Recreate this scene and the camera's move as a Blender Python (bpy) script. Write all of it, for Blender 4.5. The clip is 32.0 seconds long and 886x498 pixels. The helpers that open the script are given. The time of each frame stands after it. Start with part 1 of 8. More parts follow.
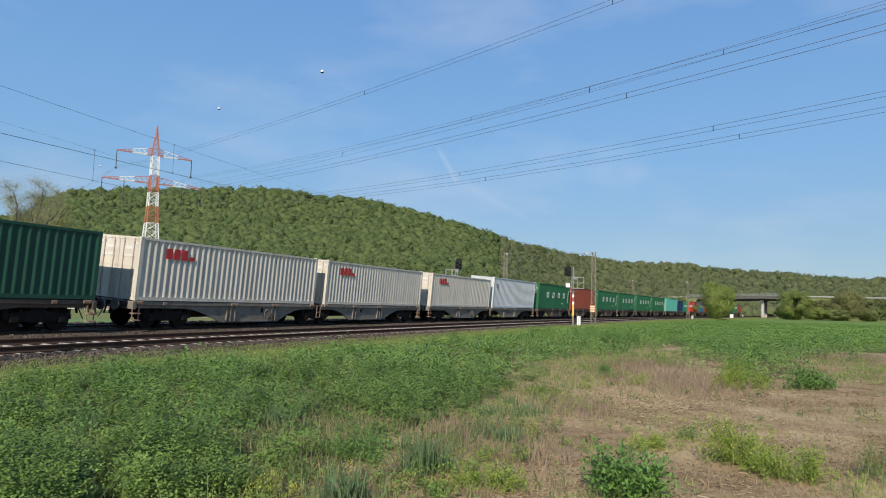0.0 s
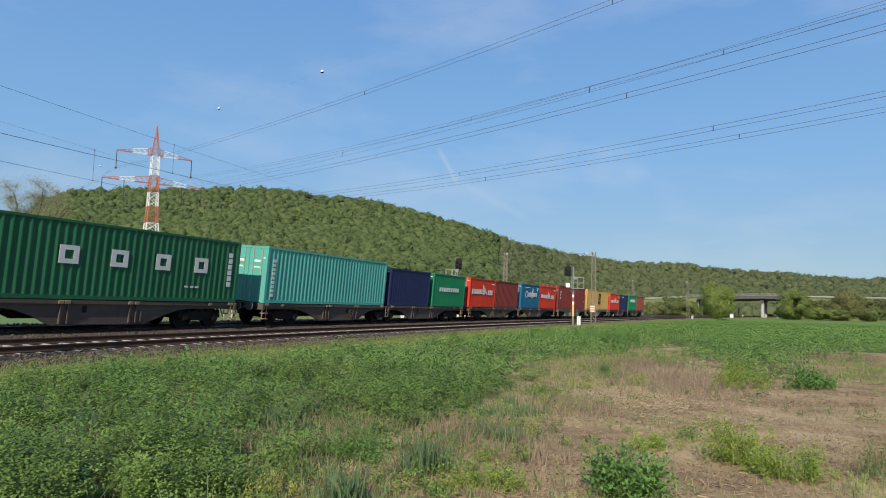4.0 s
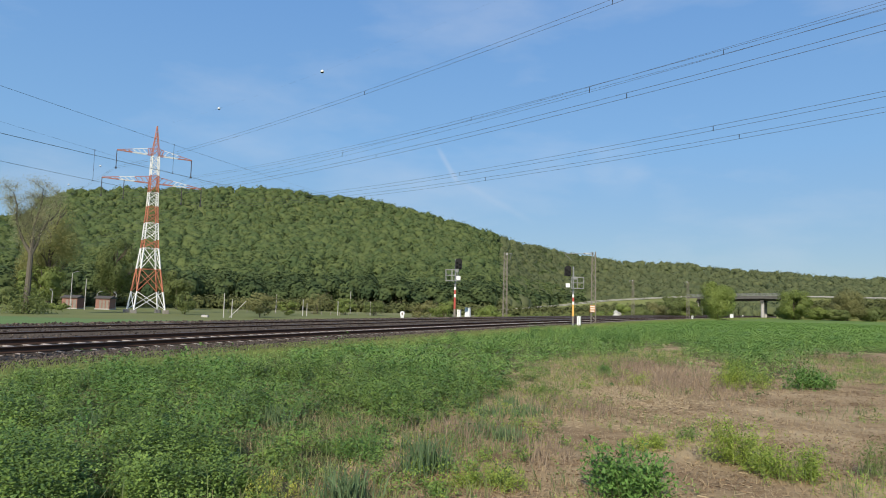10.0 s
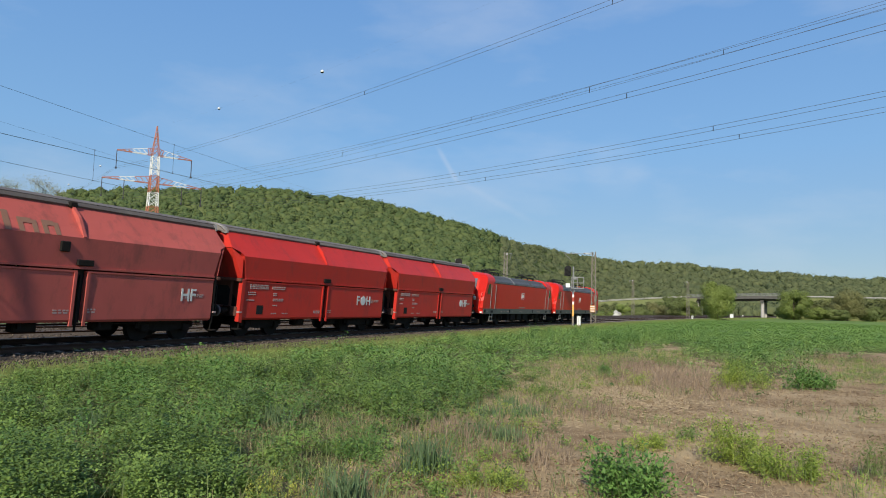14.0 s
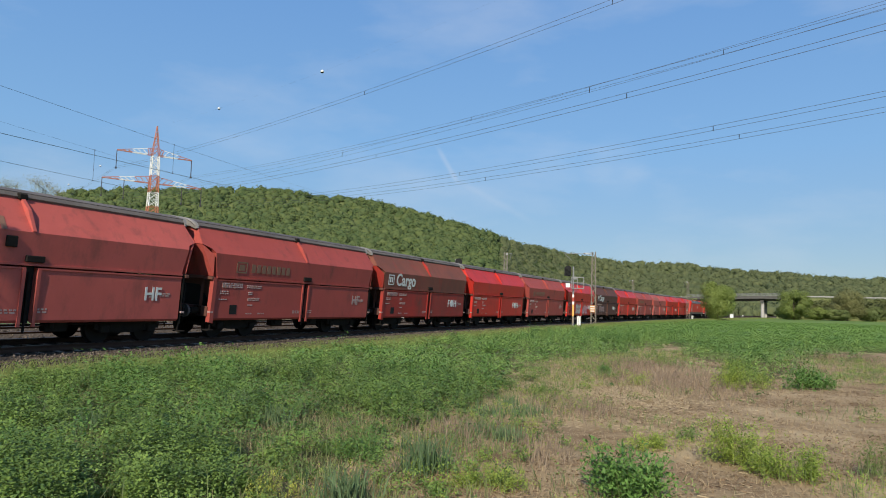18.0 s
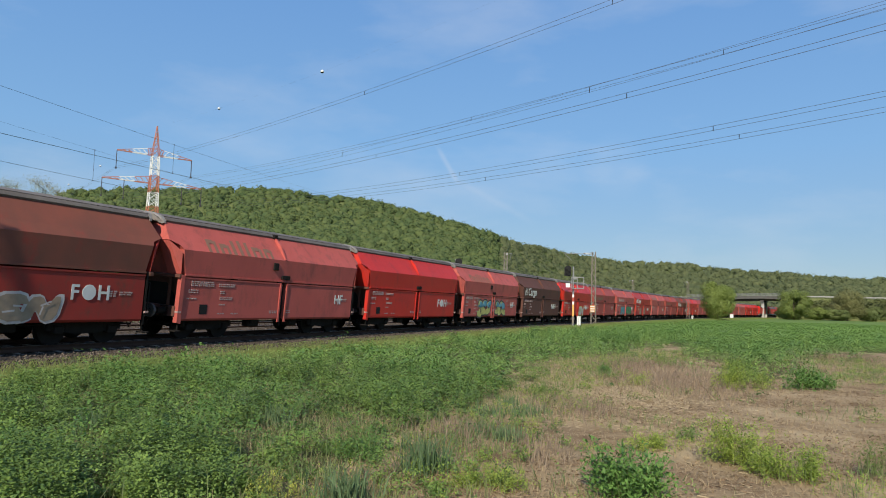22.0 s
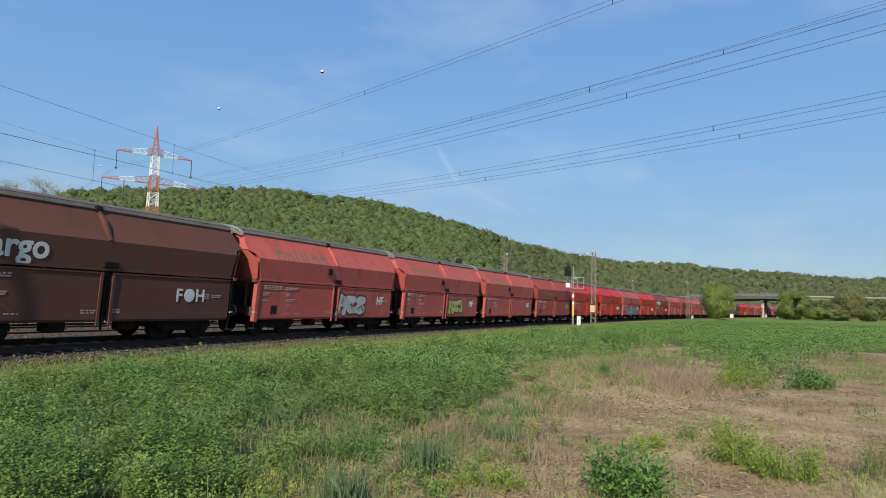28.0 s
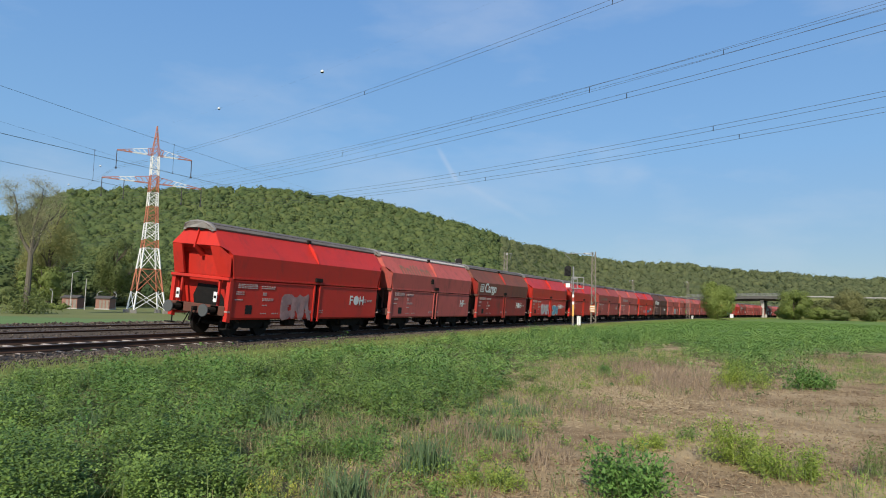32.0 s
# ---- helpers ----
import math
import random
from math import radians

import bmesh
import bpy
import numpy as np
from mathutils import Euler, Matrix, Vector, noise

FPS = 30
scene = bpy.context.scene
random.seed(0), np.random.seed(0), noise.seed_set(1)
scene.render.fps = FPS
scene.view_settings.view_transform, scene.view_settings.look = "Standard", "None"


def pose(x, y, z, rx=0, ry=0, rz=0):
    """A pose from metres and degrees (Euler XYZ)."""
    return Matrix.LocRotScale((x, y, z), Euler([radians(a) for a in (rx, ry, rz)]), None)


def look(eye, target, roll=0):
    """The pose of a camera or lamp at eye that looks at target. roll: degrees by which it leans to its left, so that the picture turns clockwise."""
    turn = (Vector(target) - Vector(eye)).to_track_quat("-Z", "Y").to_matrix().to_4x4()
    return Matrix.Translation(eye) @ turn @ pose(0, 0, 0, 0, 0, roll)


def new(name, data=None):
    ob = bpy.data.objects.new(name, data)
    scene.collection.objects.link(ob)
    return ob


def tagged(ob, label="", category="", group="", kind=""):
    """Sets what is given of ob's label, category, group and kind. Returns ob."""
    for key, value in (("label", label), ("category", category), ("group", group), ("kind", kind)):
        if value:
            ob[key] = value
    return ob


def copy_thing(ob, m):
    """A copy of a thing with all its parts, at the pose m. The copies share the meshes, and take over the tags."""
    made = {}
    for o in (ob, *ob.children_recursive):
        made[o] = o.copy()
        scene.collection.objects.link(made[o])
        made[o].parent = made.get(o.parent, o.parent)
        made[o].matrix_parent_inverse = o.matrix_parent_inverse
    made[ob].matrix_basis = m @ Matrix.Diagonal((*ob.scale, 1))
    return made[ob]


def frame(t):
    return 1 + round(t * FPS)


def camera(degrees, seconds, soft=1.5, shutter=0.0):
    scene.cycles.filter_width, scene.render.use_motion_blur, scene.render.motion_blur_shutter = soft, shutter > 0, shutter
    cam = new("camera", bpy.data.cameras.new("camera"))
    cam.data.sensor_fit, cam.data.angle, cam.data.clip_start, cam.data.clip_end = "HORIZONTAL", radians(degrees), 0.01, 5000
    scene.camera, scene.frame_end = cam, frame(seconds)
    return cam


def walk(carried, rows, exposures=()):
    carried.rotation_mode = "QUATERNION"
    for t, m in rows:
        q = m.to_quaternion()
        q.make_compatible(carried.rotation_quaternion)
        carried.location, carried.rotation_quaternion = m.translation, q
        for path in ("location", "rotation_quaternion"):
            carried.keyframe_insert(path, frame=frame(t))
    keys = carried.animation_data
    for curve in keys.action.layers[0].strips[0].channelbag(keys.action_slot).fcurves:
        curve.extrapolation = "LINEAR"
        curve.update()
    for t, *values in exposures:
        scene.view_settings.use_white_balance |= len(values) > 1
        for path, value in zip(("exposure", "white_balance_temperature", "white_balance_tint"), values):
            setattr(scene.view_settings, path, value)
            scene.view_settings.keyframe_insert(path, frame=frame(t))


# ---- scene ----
# ---- camera ----
cam = camera(66.76, 32.0, soft=1.0)
EYE = (0.0, 0.0, 1.486)
PITCH = 0.08202
_see = look(EYE, (0.0, math.cos(PITCH), EYE[2] + math.sin(PITCH)), roll=1.551)
walk(cam, [(0.0, _see), (32.0, _see)], exposures=[(0.0, 0.0), (32.0, 0.0)])

# ---- sun and sky ----
SUN_AZ, SUN_EL = radians(193.0), radians(35.0)
SUN_DIR = Vector((math.sin(SUN_AZ) * math.cos(SUN_EL), math.cos(SUN_AZ) * math.cos(SUN_EL), math.sin(SUN_EL)))
world = bpy.data.worlds.new("sky")
scene.world = world
world.use_nodes = True
wn, wl = world.node_tree.nodes, world.node_tree.links
sky = wn.new("ShaderNodeTexSky")
sky.sky_type, sky.sun_disc = "NISHITA", False
sky.sun_elevation, sky.sun_rotation = SUN_EL, SUN_AZ
sky.altitude, sky.air_density, sky.dust_density, sky.ozone_density = 100, 1.0, 0.15, 3.0
# thin high cirrus, spread over the whole sky
wc = wn.new("ShaderNodeTexCoord")
wm = wn.new("ShaderNodeMapping")
wm.inputs["Scale"].default_value = (2.2, 2.2, 7.0)
wm.inputs["Rotation"].default_value = (0.25, 0.1, 0.7)
wz = wn.new("ShaderNodeTexNoise")
wz.inputs["Scale"].default_value, wz.inputs["Detail"].default_value, wz.inputs["Roughness"].default_value = 1.3, 7, 0.55
wr = wn.new("ShaderNodeMapRange")
wr.inputs["From Min"].default_value, wr.inputs["From Max"].default_value = 0.5, 0.85
wr.inputs["To Max"].default_value = 0.32
wx = wn.new("ShaderNodeMix")
wx.data_type = "RGBA"
wx.inputs["B"].default_value = (7.0, 7.2, 7.6, 1)
wl.new(wc.outputs["Generated"], wm.inputs["Vector"])
wl.new(wm.outputs["Vector"], wz.inputs["Vector"])
wl.new(wz.outputs["Fac"], wr.inputs["Value"])


def sky_node(kind, a, b, c=None):
    """One step of arithmetic in the sky's nodes."""
    n = wn.new("ShaderNodeMath")
    n.operation, n.use_clamp = kind, False
    for i, v in enumerate((a, b)):
        if isinstance(v, (int, float)):
            n.inputs[i].default_value = v
        else:
            wl.new(v, n.inputs[i])
    return n.outputs[0]


def sky_dot(v):
    n = wn.new("ShaderNodeVectorMath")
    n.operation = "DOT_PRODUCT"
    wl.new(wc.outputs["Generated"], n.inputs[0])
    n.inputs[1].default_value = v
    return n.outputs["Value"]


def sky_fade(value, lo, hi):
    n = wn.new("ShaderNodeMapRange")
    n.interpolation_type = "SMOOTHSTEP"
    n.inputs["From Min"].default_value, n.inputs["From Max"].default_value = lo, hi
    wl.new(value, n.inputs["Value"])
    return n.outputs["Result"]


wisps = wr.outputs["Result"]
# an old drifting contrail, in two bends, and one small thin cloud
for a, b, wide, strong in (((-0.0115, 0.9734, 0.229), (0.0191, 0.9836, 0.1796), 0.006, 0.16), ((0.0156, 0.9827, 0.1844), (0.1287, 0.9837, 0.1253), 0.008, 0.07)):
    a, b = Vector(a), Vector(b)
    across = a.cross(b).normalized()
    mid = (a + b).normalized()
    along = across.cross(mid)
    half = (b - a).length / 2
    line = sky_fade(sky_node("ABSOLUTE", sky_dot(across), 0.0), wide, 0.0)
    reach = sky_fade(sky_node("ABSOLUTE", sky_dot(along), 0.0), half * 1.25, half * 0.6)
    front = sky_node("GREATER_THAN", sky_dot(mid), 0.5)
    wisps = sky_node("ADD", wisps, sky_node("MULTIPLY", sky_node("MULTIPLY", line, reach), sky_node("MULTIPLY", front, strong)))
puff = sky_node("MULTIPLY", sky_fade(sky_dot((0.2441, 0.9484, 0.2022)), 0.9985, 0.9999), sky_fade(wz.outputs["Fac"], 0.35, 0.62))
wisps = sky_node("ADD", wisps, sky_node("MULTIPLY", puff, 0.14))
wl.new(wisps, wx.inputs["Factor"])
# a clear spring sky: the haze-softened blue evens out the physical sky
wsx = wn.new("ShaderNodeSeparateXYZ")
wl.new(wc.outputs["Generated"], wsx.inputs["Vector"])
wg = wn.new("ShaderNodeValToRGB")
wg.color_ramp.elements[0].position, wg.color_ramp.elements[0].color = 0.0, (2.75, 4.0, 5.0, 1)
wg.color_ramp.elements[1].position, wg.color_ramp.elements[1].color = 1.0, (0.35, 0.85, 2.4, 1)
for at_, c_ in ((0.22, (2.0, 4.1, 7.05, 1)), (0.5, (1.35, 3.2, 6.9, 1)), (0.72, (0.6, 1.5, 4.0, 1))):
    wg.color_ramp.elements.new(at_).color = c_
wl.new(wsx.outputs["Z"], wg.inputs["Fac"])
ws = wn.new("ShaderNodeMix")
ws.data_type = "RGBA"
ws.inputs["Factor"].default_value = 0.75
wl.new(sky.outputs["Color"], ws.inputs["A"])
wl.new(wg.outputs["Color"], ws.inputs["B"])
wl.new(ws.outputs["Result"], wx.inputs["A"])
wl.new(wx.outputs["Result"], wn["Background"].inputs["Color"])
wn["Background"].inputs["Strength"].default_value = 0.11
sun = new("sun", bpy.data.lights.new("sun", "SUN"))
sun.data.energy, sun.data.angle, sun.data.color = 5.0, radians(0.55), (1.0, 0.92, 0.78)
sun.matrix_world = look(SUN_DIR * 50, (0, 0, 0))

# ---- the line of the two tracks ----
FOOT, HEAD0, K1, K2, CANT = 19.194, 0.41281, 0.000621, 8.19e-7, 0.0728
FAR_OFF, FAR_RISE = 4.3, 0.15
_S = np.arange(-1150.0, 800.01, 0.5)
_A = HEAD0 + K1 * _S + np.where(_S > 0, 0.5 * K2 * _S ** 2, 0)
_X = np.concatenate([[0], np.cumsum(0.25 * (np.sin(_A[1:]) + np.sin(_A[:-1])))])
_Y = np.concatenate([[0], np.cumsum(0.25 * (np.cos(_A[1:]) + np.cos(_A[:-1])))])
_i0 = int(np.argmin(abs(_S)))
_X = _X - _X[_i0] - FOOT * math.cos(HEAD0)
_Y = _Y - _Y[_i0] + FOOT * math.sin(HEAD0)


def line_at(s):
    """Place and heading of the near track's middle, s metres along it."""
    return float(np.interp(s, _S, _X)), float(np.interp(s, _S, _Y)), float(np.interp(s, _S, _A))


def beside(s, n, z=0.0):
    """A point n metres to the field side of the near track's middle."""
    x, y, a = line_at(s)
    return Vector((x + n * math.cos(a), y - n * math.sin(a), z))


def on_track(s, far=False):
    """The pose of a vehicle: x along the line, y away from the field, z up, leaning with the canted track."""
    x, y, a = line_at(s)
    off, rise = (-FAR_OFF, FAR_RISE) if far else (0.0, 0.0)
    right, up, fwd = Vector((math.cos(a), -math.sin(a), 0)), Vector((0, 0, 1)), Vector((math.sin(a), math.cos(a), 0))
    left2 = -right * math.cos(CANT) + up * math.sin(CANT)
    up2 = up * math.cos(CANT) + right * math.sin(CANT)
    p = Vector((x, y, rise)) + right * (0.75 + off) + left2 * 0.75
    return Matrix(((fwd.x, left2.x, up2.x, p.x), (fwd.y, left2.y, up2.y, p.y), (fwd.z, left2.z, up2.z, p.z), (0, 0, 0, 1)))


def lateral(P):
    """Signed distance of many points from the near track's middle (field side positive), and the place along it."""
    n, s = np.empty(len(P)), np.empty(len(P))
    xs, ys, aa, sv = _X[::6], _Y[::6], _A[::6], _S[::6]
    for i in range(0, len(P), 4000):
        q = P[i:i + 4000]
        j = np.argmin((q[:, :1] - xs) ** 2 + (q[:, 1:2] - ys) ** 2, axis=1)
        dx, dy = q[:, 0] - xs[j], q[:, 1] - ys[j]
        n[i:i + 4000] = dx * np.cos(aa[j]) - dy * np.sin(aa[j])
        s[i:i + 4000] = sv[j] + dx * np.sin(aa[j]) + dy * np.cos(aa[j])
    return n, s


# ---- materials ----
def surf(name, col, col2=None, rough=0.6, metal=0.0, scale=2.0, stretch=(1, 1, 1), amount=0.6, bump=0.15, fine=40.0, dirt=None, dirt_at=0.55, dirt_max=0.7,
         spec=0.5, island=0.0, per_object=0.0, thin=0.0, deep=0.02, patchy=5.0):
    """A rough or glossy surface: two colours in broad patches, fine grain in relief, a layer of dirt."""
    m = bpy.data.materials.new(name)
    m.use_nodes = True
    nd, ln = m.node_tree.nodes, m.node_tree.links
    b = nd["Principled BSDF"]
    col2 = col2 or tuple(c * 0.75 for c in col)
    tc = nd.new("ShaderNodeTexCoord")
    mp = nd.new("ShaderNodeMapping")
    mp.inputs["Scale"].default_value = stretch
    ln.new(tc.outputs["Object"], mp.inputs["Vector"])
    n1 = nd.new("ShaderNodeTexNoise")
    n1.inputs["Scale"].default_value, n1.inputs["Detail"].default_value, n1.inputs["Roughness"].default_value = scale, patchy, 0.6
    ln.new(mp.outputs["Vector"], n1.inputs["Vector"])
    r1 = nd.new("ShaderNodeMapRange")
    r1.inputs["From Min"].default_value, r1.inputs["From Max"].default_value, r1.inputs["To Max"].default_value = 0.35, 0.7, amount
    ln.new(n1.outputs["Fac"], r1.inputs["Value"])
    mx = nd.new("ShaderNodeMix")
    mx.data_type = "RGBA"
    mx.inputs["A"].default_value, mx.inputs["B"].default_value = (*col, 1), (*col2, 1)
    fac = r1.outputs["Result"]
    for on, src in ((island, "island"), (per_object, "object")):
        if on:
            g = nd.new("ShaderNodeNewGeometry") if src == "island" else nd.new("ShaderNodeObjectInfo")
            out = g.outputs["Random Per Island"] if src == "island" else g.outputs["Random"]
            k = nd.new("ShaderNodeMath")
            k.operation = "MULTIPLY_ADD"
            k.inputs[1].default_value = on
            ln.new(out, k.inputs[0])
            ln.new(fac, k.inputs[2])
            k.use_clamp = True
            fac = k.outputs[0]
    ln.new(fac, mx.inputs["Factor"])
    colour = mx.outputs["Result"]
    n2 = nd.new("ShaderNodeTexNoise")
    n2.inputs["Scale"].default_value, n2.inputs["Detail"].default_value = fine, 4
    ln.new(tc.outputs["Object"], n2.inputs["Vector"])
    if dirt:
        n3 = nd.new("ShaderNodeTexNoise")
        n3.inputs["Scale"].default_value, n3.inputs["Detail"].default_value, n3.inputs["Roughness"].default_value = scale * 2.3, 8, 0.7
        ln.new(mp.outputs["Vector"], n3.inputs["Vector"])
        r3 = nd.new("ShaderNodeMapRange")
        r3.inputs["From Min"].default_value, r3.inputs["From Max"].default_value, r3.inputs["To Max"].default_value = dirt_at, dirt_at + 0.18, dirt_max
        ln.new(n3.outputs["Fac"], r3.inputs["Value"])
        m3 = nd.new("ShaderNodeMix")
        m3.data_type = "RGBA"
        m3.inputs["B"].default_value = (*dirt, 1)
        ln.new(colour, m3.inputs["A"])
        ln.new(r3.outputs["Result"], m3.inputs["Factor"])
        colour = m3.outputs["Result"]
    ln.new(colour, b.inputs["Base Color"])
    rr = nd.new("ShaderNodeMapRange")
    rr.inputs["To Min"].default_value, rr.inputs["To Max"].default_value = max(0.02, rough - 0.12), min(1, rough + 0.12)
    ln.new(n2.outputs["Fac"], rr.inputs["Value"])
    ln.new(rr.outputs["Result"], b.inputs["Roughness"])
    b.inputs["Metallic"].default_value = metal
    b.inputs["Specular IOR Level"].default_value = 0.12 if rough > 0.78 and spec == 0.5 else spec
    if thin:
        # light passes through the leaf
        t = nd.new("ShaderNodeBsdfTranslucent")
        ln.new(colour, t.inputs["Color"])
        ms = nd.new("ShaderNodeMixShader")
        ms.inputs["Fac"].default_value = thin
        ln.new(b.outputs["BSDF"], ms.inputs[1])
        ln.new(t.outputs["BSDF"], ms.inputs[2])
        ln.new(ms.outputs["Shader"], nd["Material Output"].inputs["Surface"])
    if bump:
        bp = nd.new("ShaderNodeBump")
        bp.inputs["Strength"].default_value, bp.inputs["Distance"].default_value = bump, deep
        ln.new(n2.outputs["Fac"], bp.inputs["Height"])
        ln.new(bp.outputs["Normal"], b.inputs["Normal"])
    return m


M = {}
M["soil"] = surf("field_soil", (0.135, 0.125, 0.06), (0.07, 0.075, 0.03), 0.95, scale=0.5, bump=0.9, fine=30, dirt=(0.14, 0.10, 0.06), dirt_at=0.58)
M["straw"] = surf("dry_straw_soil", (0.47, 0.36, 0.215), (0.22, 0.145, 0.082), 0.95, scale=0.55, amount=1.0, bump=0.8, fine=55, dirt=(0.145, 0.085, 0.048), dirt_at=0.50, dirt_max=0.8)
M["far_field"] = surf("far_crop_field", (0.155, 0.23, 0.055), (0.115, 0.185, 0.04), 0.9, scale=0.06, bump=0.6, fine=3)
M["valley"] = surf("valley_meadow", (0.19, 0.205, 0.078), (0.125, 0.15, 0.055), 0.9, scale=0.04, bump=0.5, fine=3, dirt=(0.18, 0.16, 0.085), dirt_at=0.56, dirt_max=0.8)
M["young_crop"] = surf("young_green_crop", (0.145, 0.225, 0.083), (0.115, 0.19, 0.066), 0.9, scale=0.05, bump=0.5, fine=4)
# crown-green floor, brightened to lift the shade between the crowns
M["forest_floor"] = surf("forest_floor", (0.15, 0.175, 0.062), (0.08, 0.112, 0.044), 0.95, scale=0.085, patchy=1.0)
M["ballast"] = surf("track_ballast", (0.125, 0.102, 0.08), (0.055, 0.043, 0.034), 0.95, scale=9, amount=1, bump=1.0, fine=24, dirt=(0.085, 0.052, 0.035), dirt_at=0.5)
M["stone"] = surf("ballast_stone", (0.24, 0.195, 0.155), (0.035, 0.027, 0.021), 0.9, scale=2, island=0.9, bump=0.4)
M["grime"] = surf("oily_brown_ballast", (0.085, 0.062, 0.045), (0.045, 0.033, 0.025), 0.95, scale=8, amount=1, bump=1.0, fine=22, dirt=(0.12, 0.09, 0.07), dirt_at=0.6)
M["old_sleeper"] = surf("dark_wooden_sleeper", (0.06, 0.045, 0.035), (0.04, 0.03, 0.024), 0.9, scale=4)
M["rail"] = surf("rusty_rail_side", (0.085, 0.05, 0.036), (0.05, 0.032, 0.024), 0.92, scale=3, bump=0.3, spec=0.08)
M["railhead"] = surf("worn_rail_head", (0.16, 0.14, 0.13), (0.10, 0.085, 0.078), 0.5, metal=0.5, scale=2, bump=0.05, spec=0.2)
M["sleeper"] = surf("pale_concrete_sleeper", (0.50, 0.46, 0.42), (0.36, 0.31, 0.27), 0.85, scale=5, per_object=0.6, bump=0.4, dirt=(0.2, 0.14, 0.1), dirt_at=0.58)
M["grass"] = surf("weed_leaf", (0.28, 0.335, 0.10), (0.15, 0.22, 0.055), 0.6, scale=0.6, island=0.6, bump=0, spec=0.22, thin=0.35)
M["verge"] = surf("verge_grass", (0.33, 0.36, 0.125), (0.19, 0.25, 0.07), 0.6, scale=0.35, amount=0.8, island=0.45, bump=0, spec=0.2, thin=0.35)
M["gap_grass"] = surf("pale_field_grass", (0.30, 0.33, 0.145), (0.17, 0.225, 0.085), 0.6, scale=0.8, island=0.6, bump=0, spec=0.2, thin=0.35)
M["lucerne"] = surf("lucerne_leaf", (0.262, 0.375, 0.088), (0.075, 0.142, 0.036), 0.55, scale=1.6, amount=1.0, island=0.15, bump=0, spec=0.2, thin=0.2, patchy=2.0)
M["lucerne_lush"] = surf("lush_lucerne_leaf", (0.20, 0.35, 0.08), (0.085, 0.175, 0.04), 0.5, scale=1.5, amount=0.6, island=0.45, bump=0, spec=0.25, thin=0.25)
M["lucerne_outer"] = surf("lucerne_leaf_outer", (0.25, 0.385, 0.10), (0.16, 0.275, 0.066), 0.6, scale=0.05, amount=0.8, island=0.25, bump=0, spec=0.2, thin=0.4)
M["flower"] = surf("pale_yellow_bloom", (0.60, 0.57, 0.12), (0.26, 0.33, 0.07), 0.6, scale=1.0, island=0.8, bump=0, spec=0.2, thin=0.35)
M["litter"] = surf("brown_litter", (0.30, 0.205, 0.12), (0.145, 0.092, 0.055), 0.9, scale=1.0, island=0.8, bump=0)
M["lucerne_far"] = surf("lucerne_leaf_far", (0.34, 0.48, 0.125), (0.15, 0.26, 0.065), 0.6, scale=0.9, amount=1.0, island=0.12, bump=0, spec=0.22, thin=0.25, patchy=3.0)
M["weed"] = surf("pale_weed", (0.46, 0.52, 0.115), (0.27, 0.37, 0.07), 0.55, scale=1.0, island=0.6, bump=0, spec=0.22, thin=0.4)
M["blue_grass"] = surf("blue_green_grass", (0.19, 0.265, 0.125), (0.10, 0.165, 0.075), 0.5, scale=1.0, island=0.6, bump=0, spec=0.25, thin=0.25)
M["dry_blade"] = surf("dry_grass_blade", (0.56, 0.45, 0.27), (0.34, 0.25, 0.15), 0.8, scale=1.0, island=0.8, bump=0, thin=0.2)
M["pale_straw"] = surf("bleached_straw", (0.62, 0.50, 0.32), (0.44, 0.34, 0.21), 0.85, scale=1.0, island=0.7, bump=0, thin=0.15)
M["brown_blade"] = surf("purplish_dead_grass", (0.42, 0.325, 0.225), (0.29, 0.215, 0.15), 0.8, scale=1.0, island=0.8, bump=0, thin=0.3)
M["bark"] = surf("bark", (0.13, 0.105, 0.08), (0.06, 0.047, 0.036), 0.9, scale=3, stretch=(4, 4, 0.7), bump=0.8, fine=20)
M["grey_bark"] = surf("grey_bark", (0.155, 0.135, 0.105), (0.075, 0.064, 0.05), 0.9, scale=3, stretch=(4, 4, 0.7), bump=0.8, fine=20)
# wood greens: added blue and lifted darks carry the haze before the hill
M["crown"] = surf("wood_crown", (0.194, 0.24, 0.088), (0.112, 0.165, 0.067), 0.9, scale=0.085, amount=0.9, island=0.3, bump=0.2, fine=0.9, deep=0.3, dirt=(0.21, 0.178, 0.115), dirt_at=0.59, dirt_max=0.75, thin=0.4, patchy=1.0)
# ridge greens: greyer and flatter still, distance haze put into the colour
M["ridge_crown"] = surf("hazed_ridge_crown", (0.205, 0.23, 0.105), (0.135, 0.165, 0.08), 0.9, scale=0.03, amount=1.0, island=0.25, bump=0.3, fine=0.5, deep=0.4, dirt=(0.185, 0.165, 0.112), dirt_at=0.56, dirt_max=0.5, patchy=2.0, thin=0.4)
M["crown_spray"] = surf("wood_leaf_spray", (0.20, 0.246, 0.088), (0.115, 0.17, 0.068), 0.9, scale=0.085, amount=0.9, island=0.15, bump=0, dirt=(0.21, 0.178, 0.115), dirt_at=0.59, dirt_max=0.75, thin=0.45, patchy=1.0)
# darker green version of the wood's crowns, for the foot of the hill
M["wood_foot"] = surf("dark_foot_crown", (0.128, 0.166, 0.062), (0.058, 0.092, 0.041), 0.9, scale=0.085, amount=1.0, island=0.2, bump=0.35, fine=0.9, deep=0.3, dirt=(0.13, 0.115, 0.068), dirt_at=0.60, dirt_max=0.7, thin=0.3, patchy=1.0)
M["leaf_pale"] = surf("pale_budding_leaf", (0.40, 0.39, 0.23), (0.31, 0.31, 0.17), 0.75, scale=0.3, island=0.3, bump=0, spec=0.25, thin=0.35)
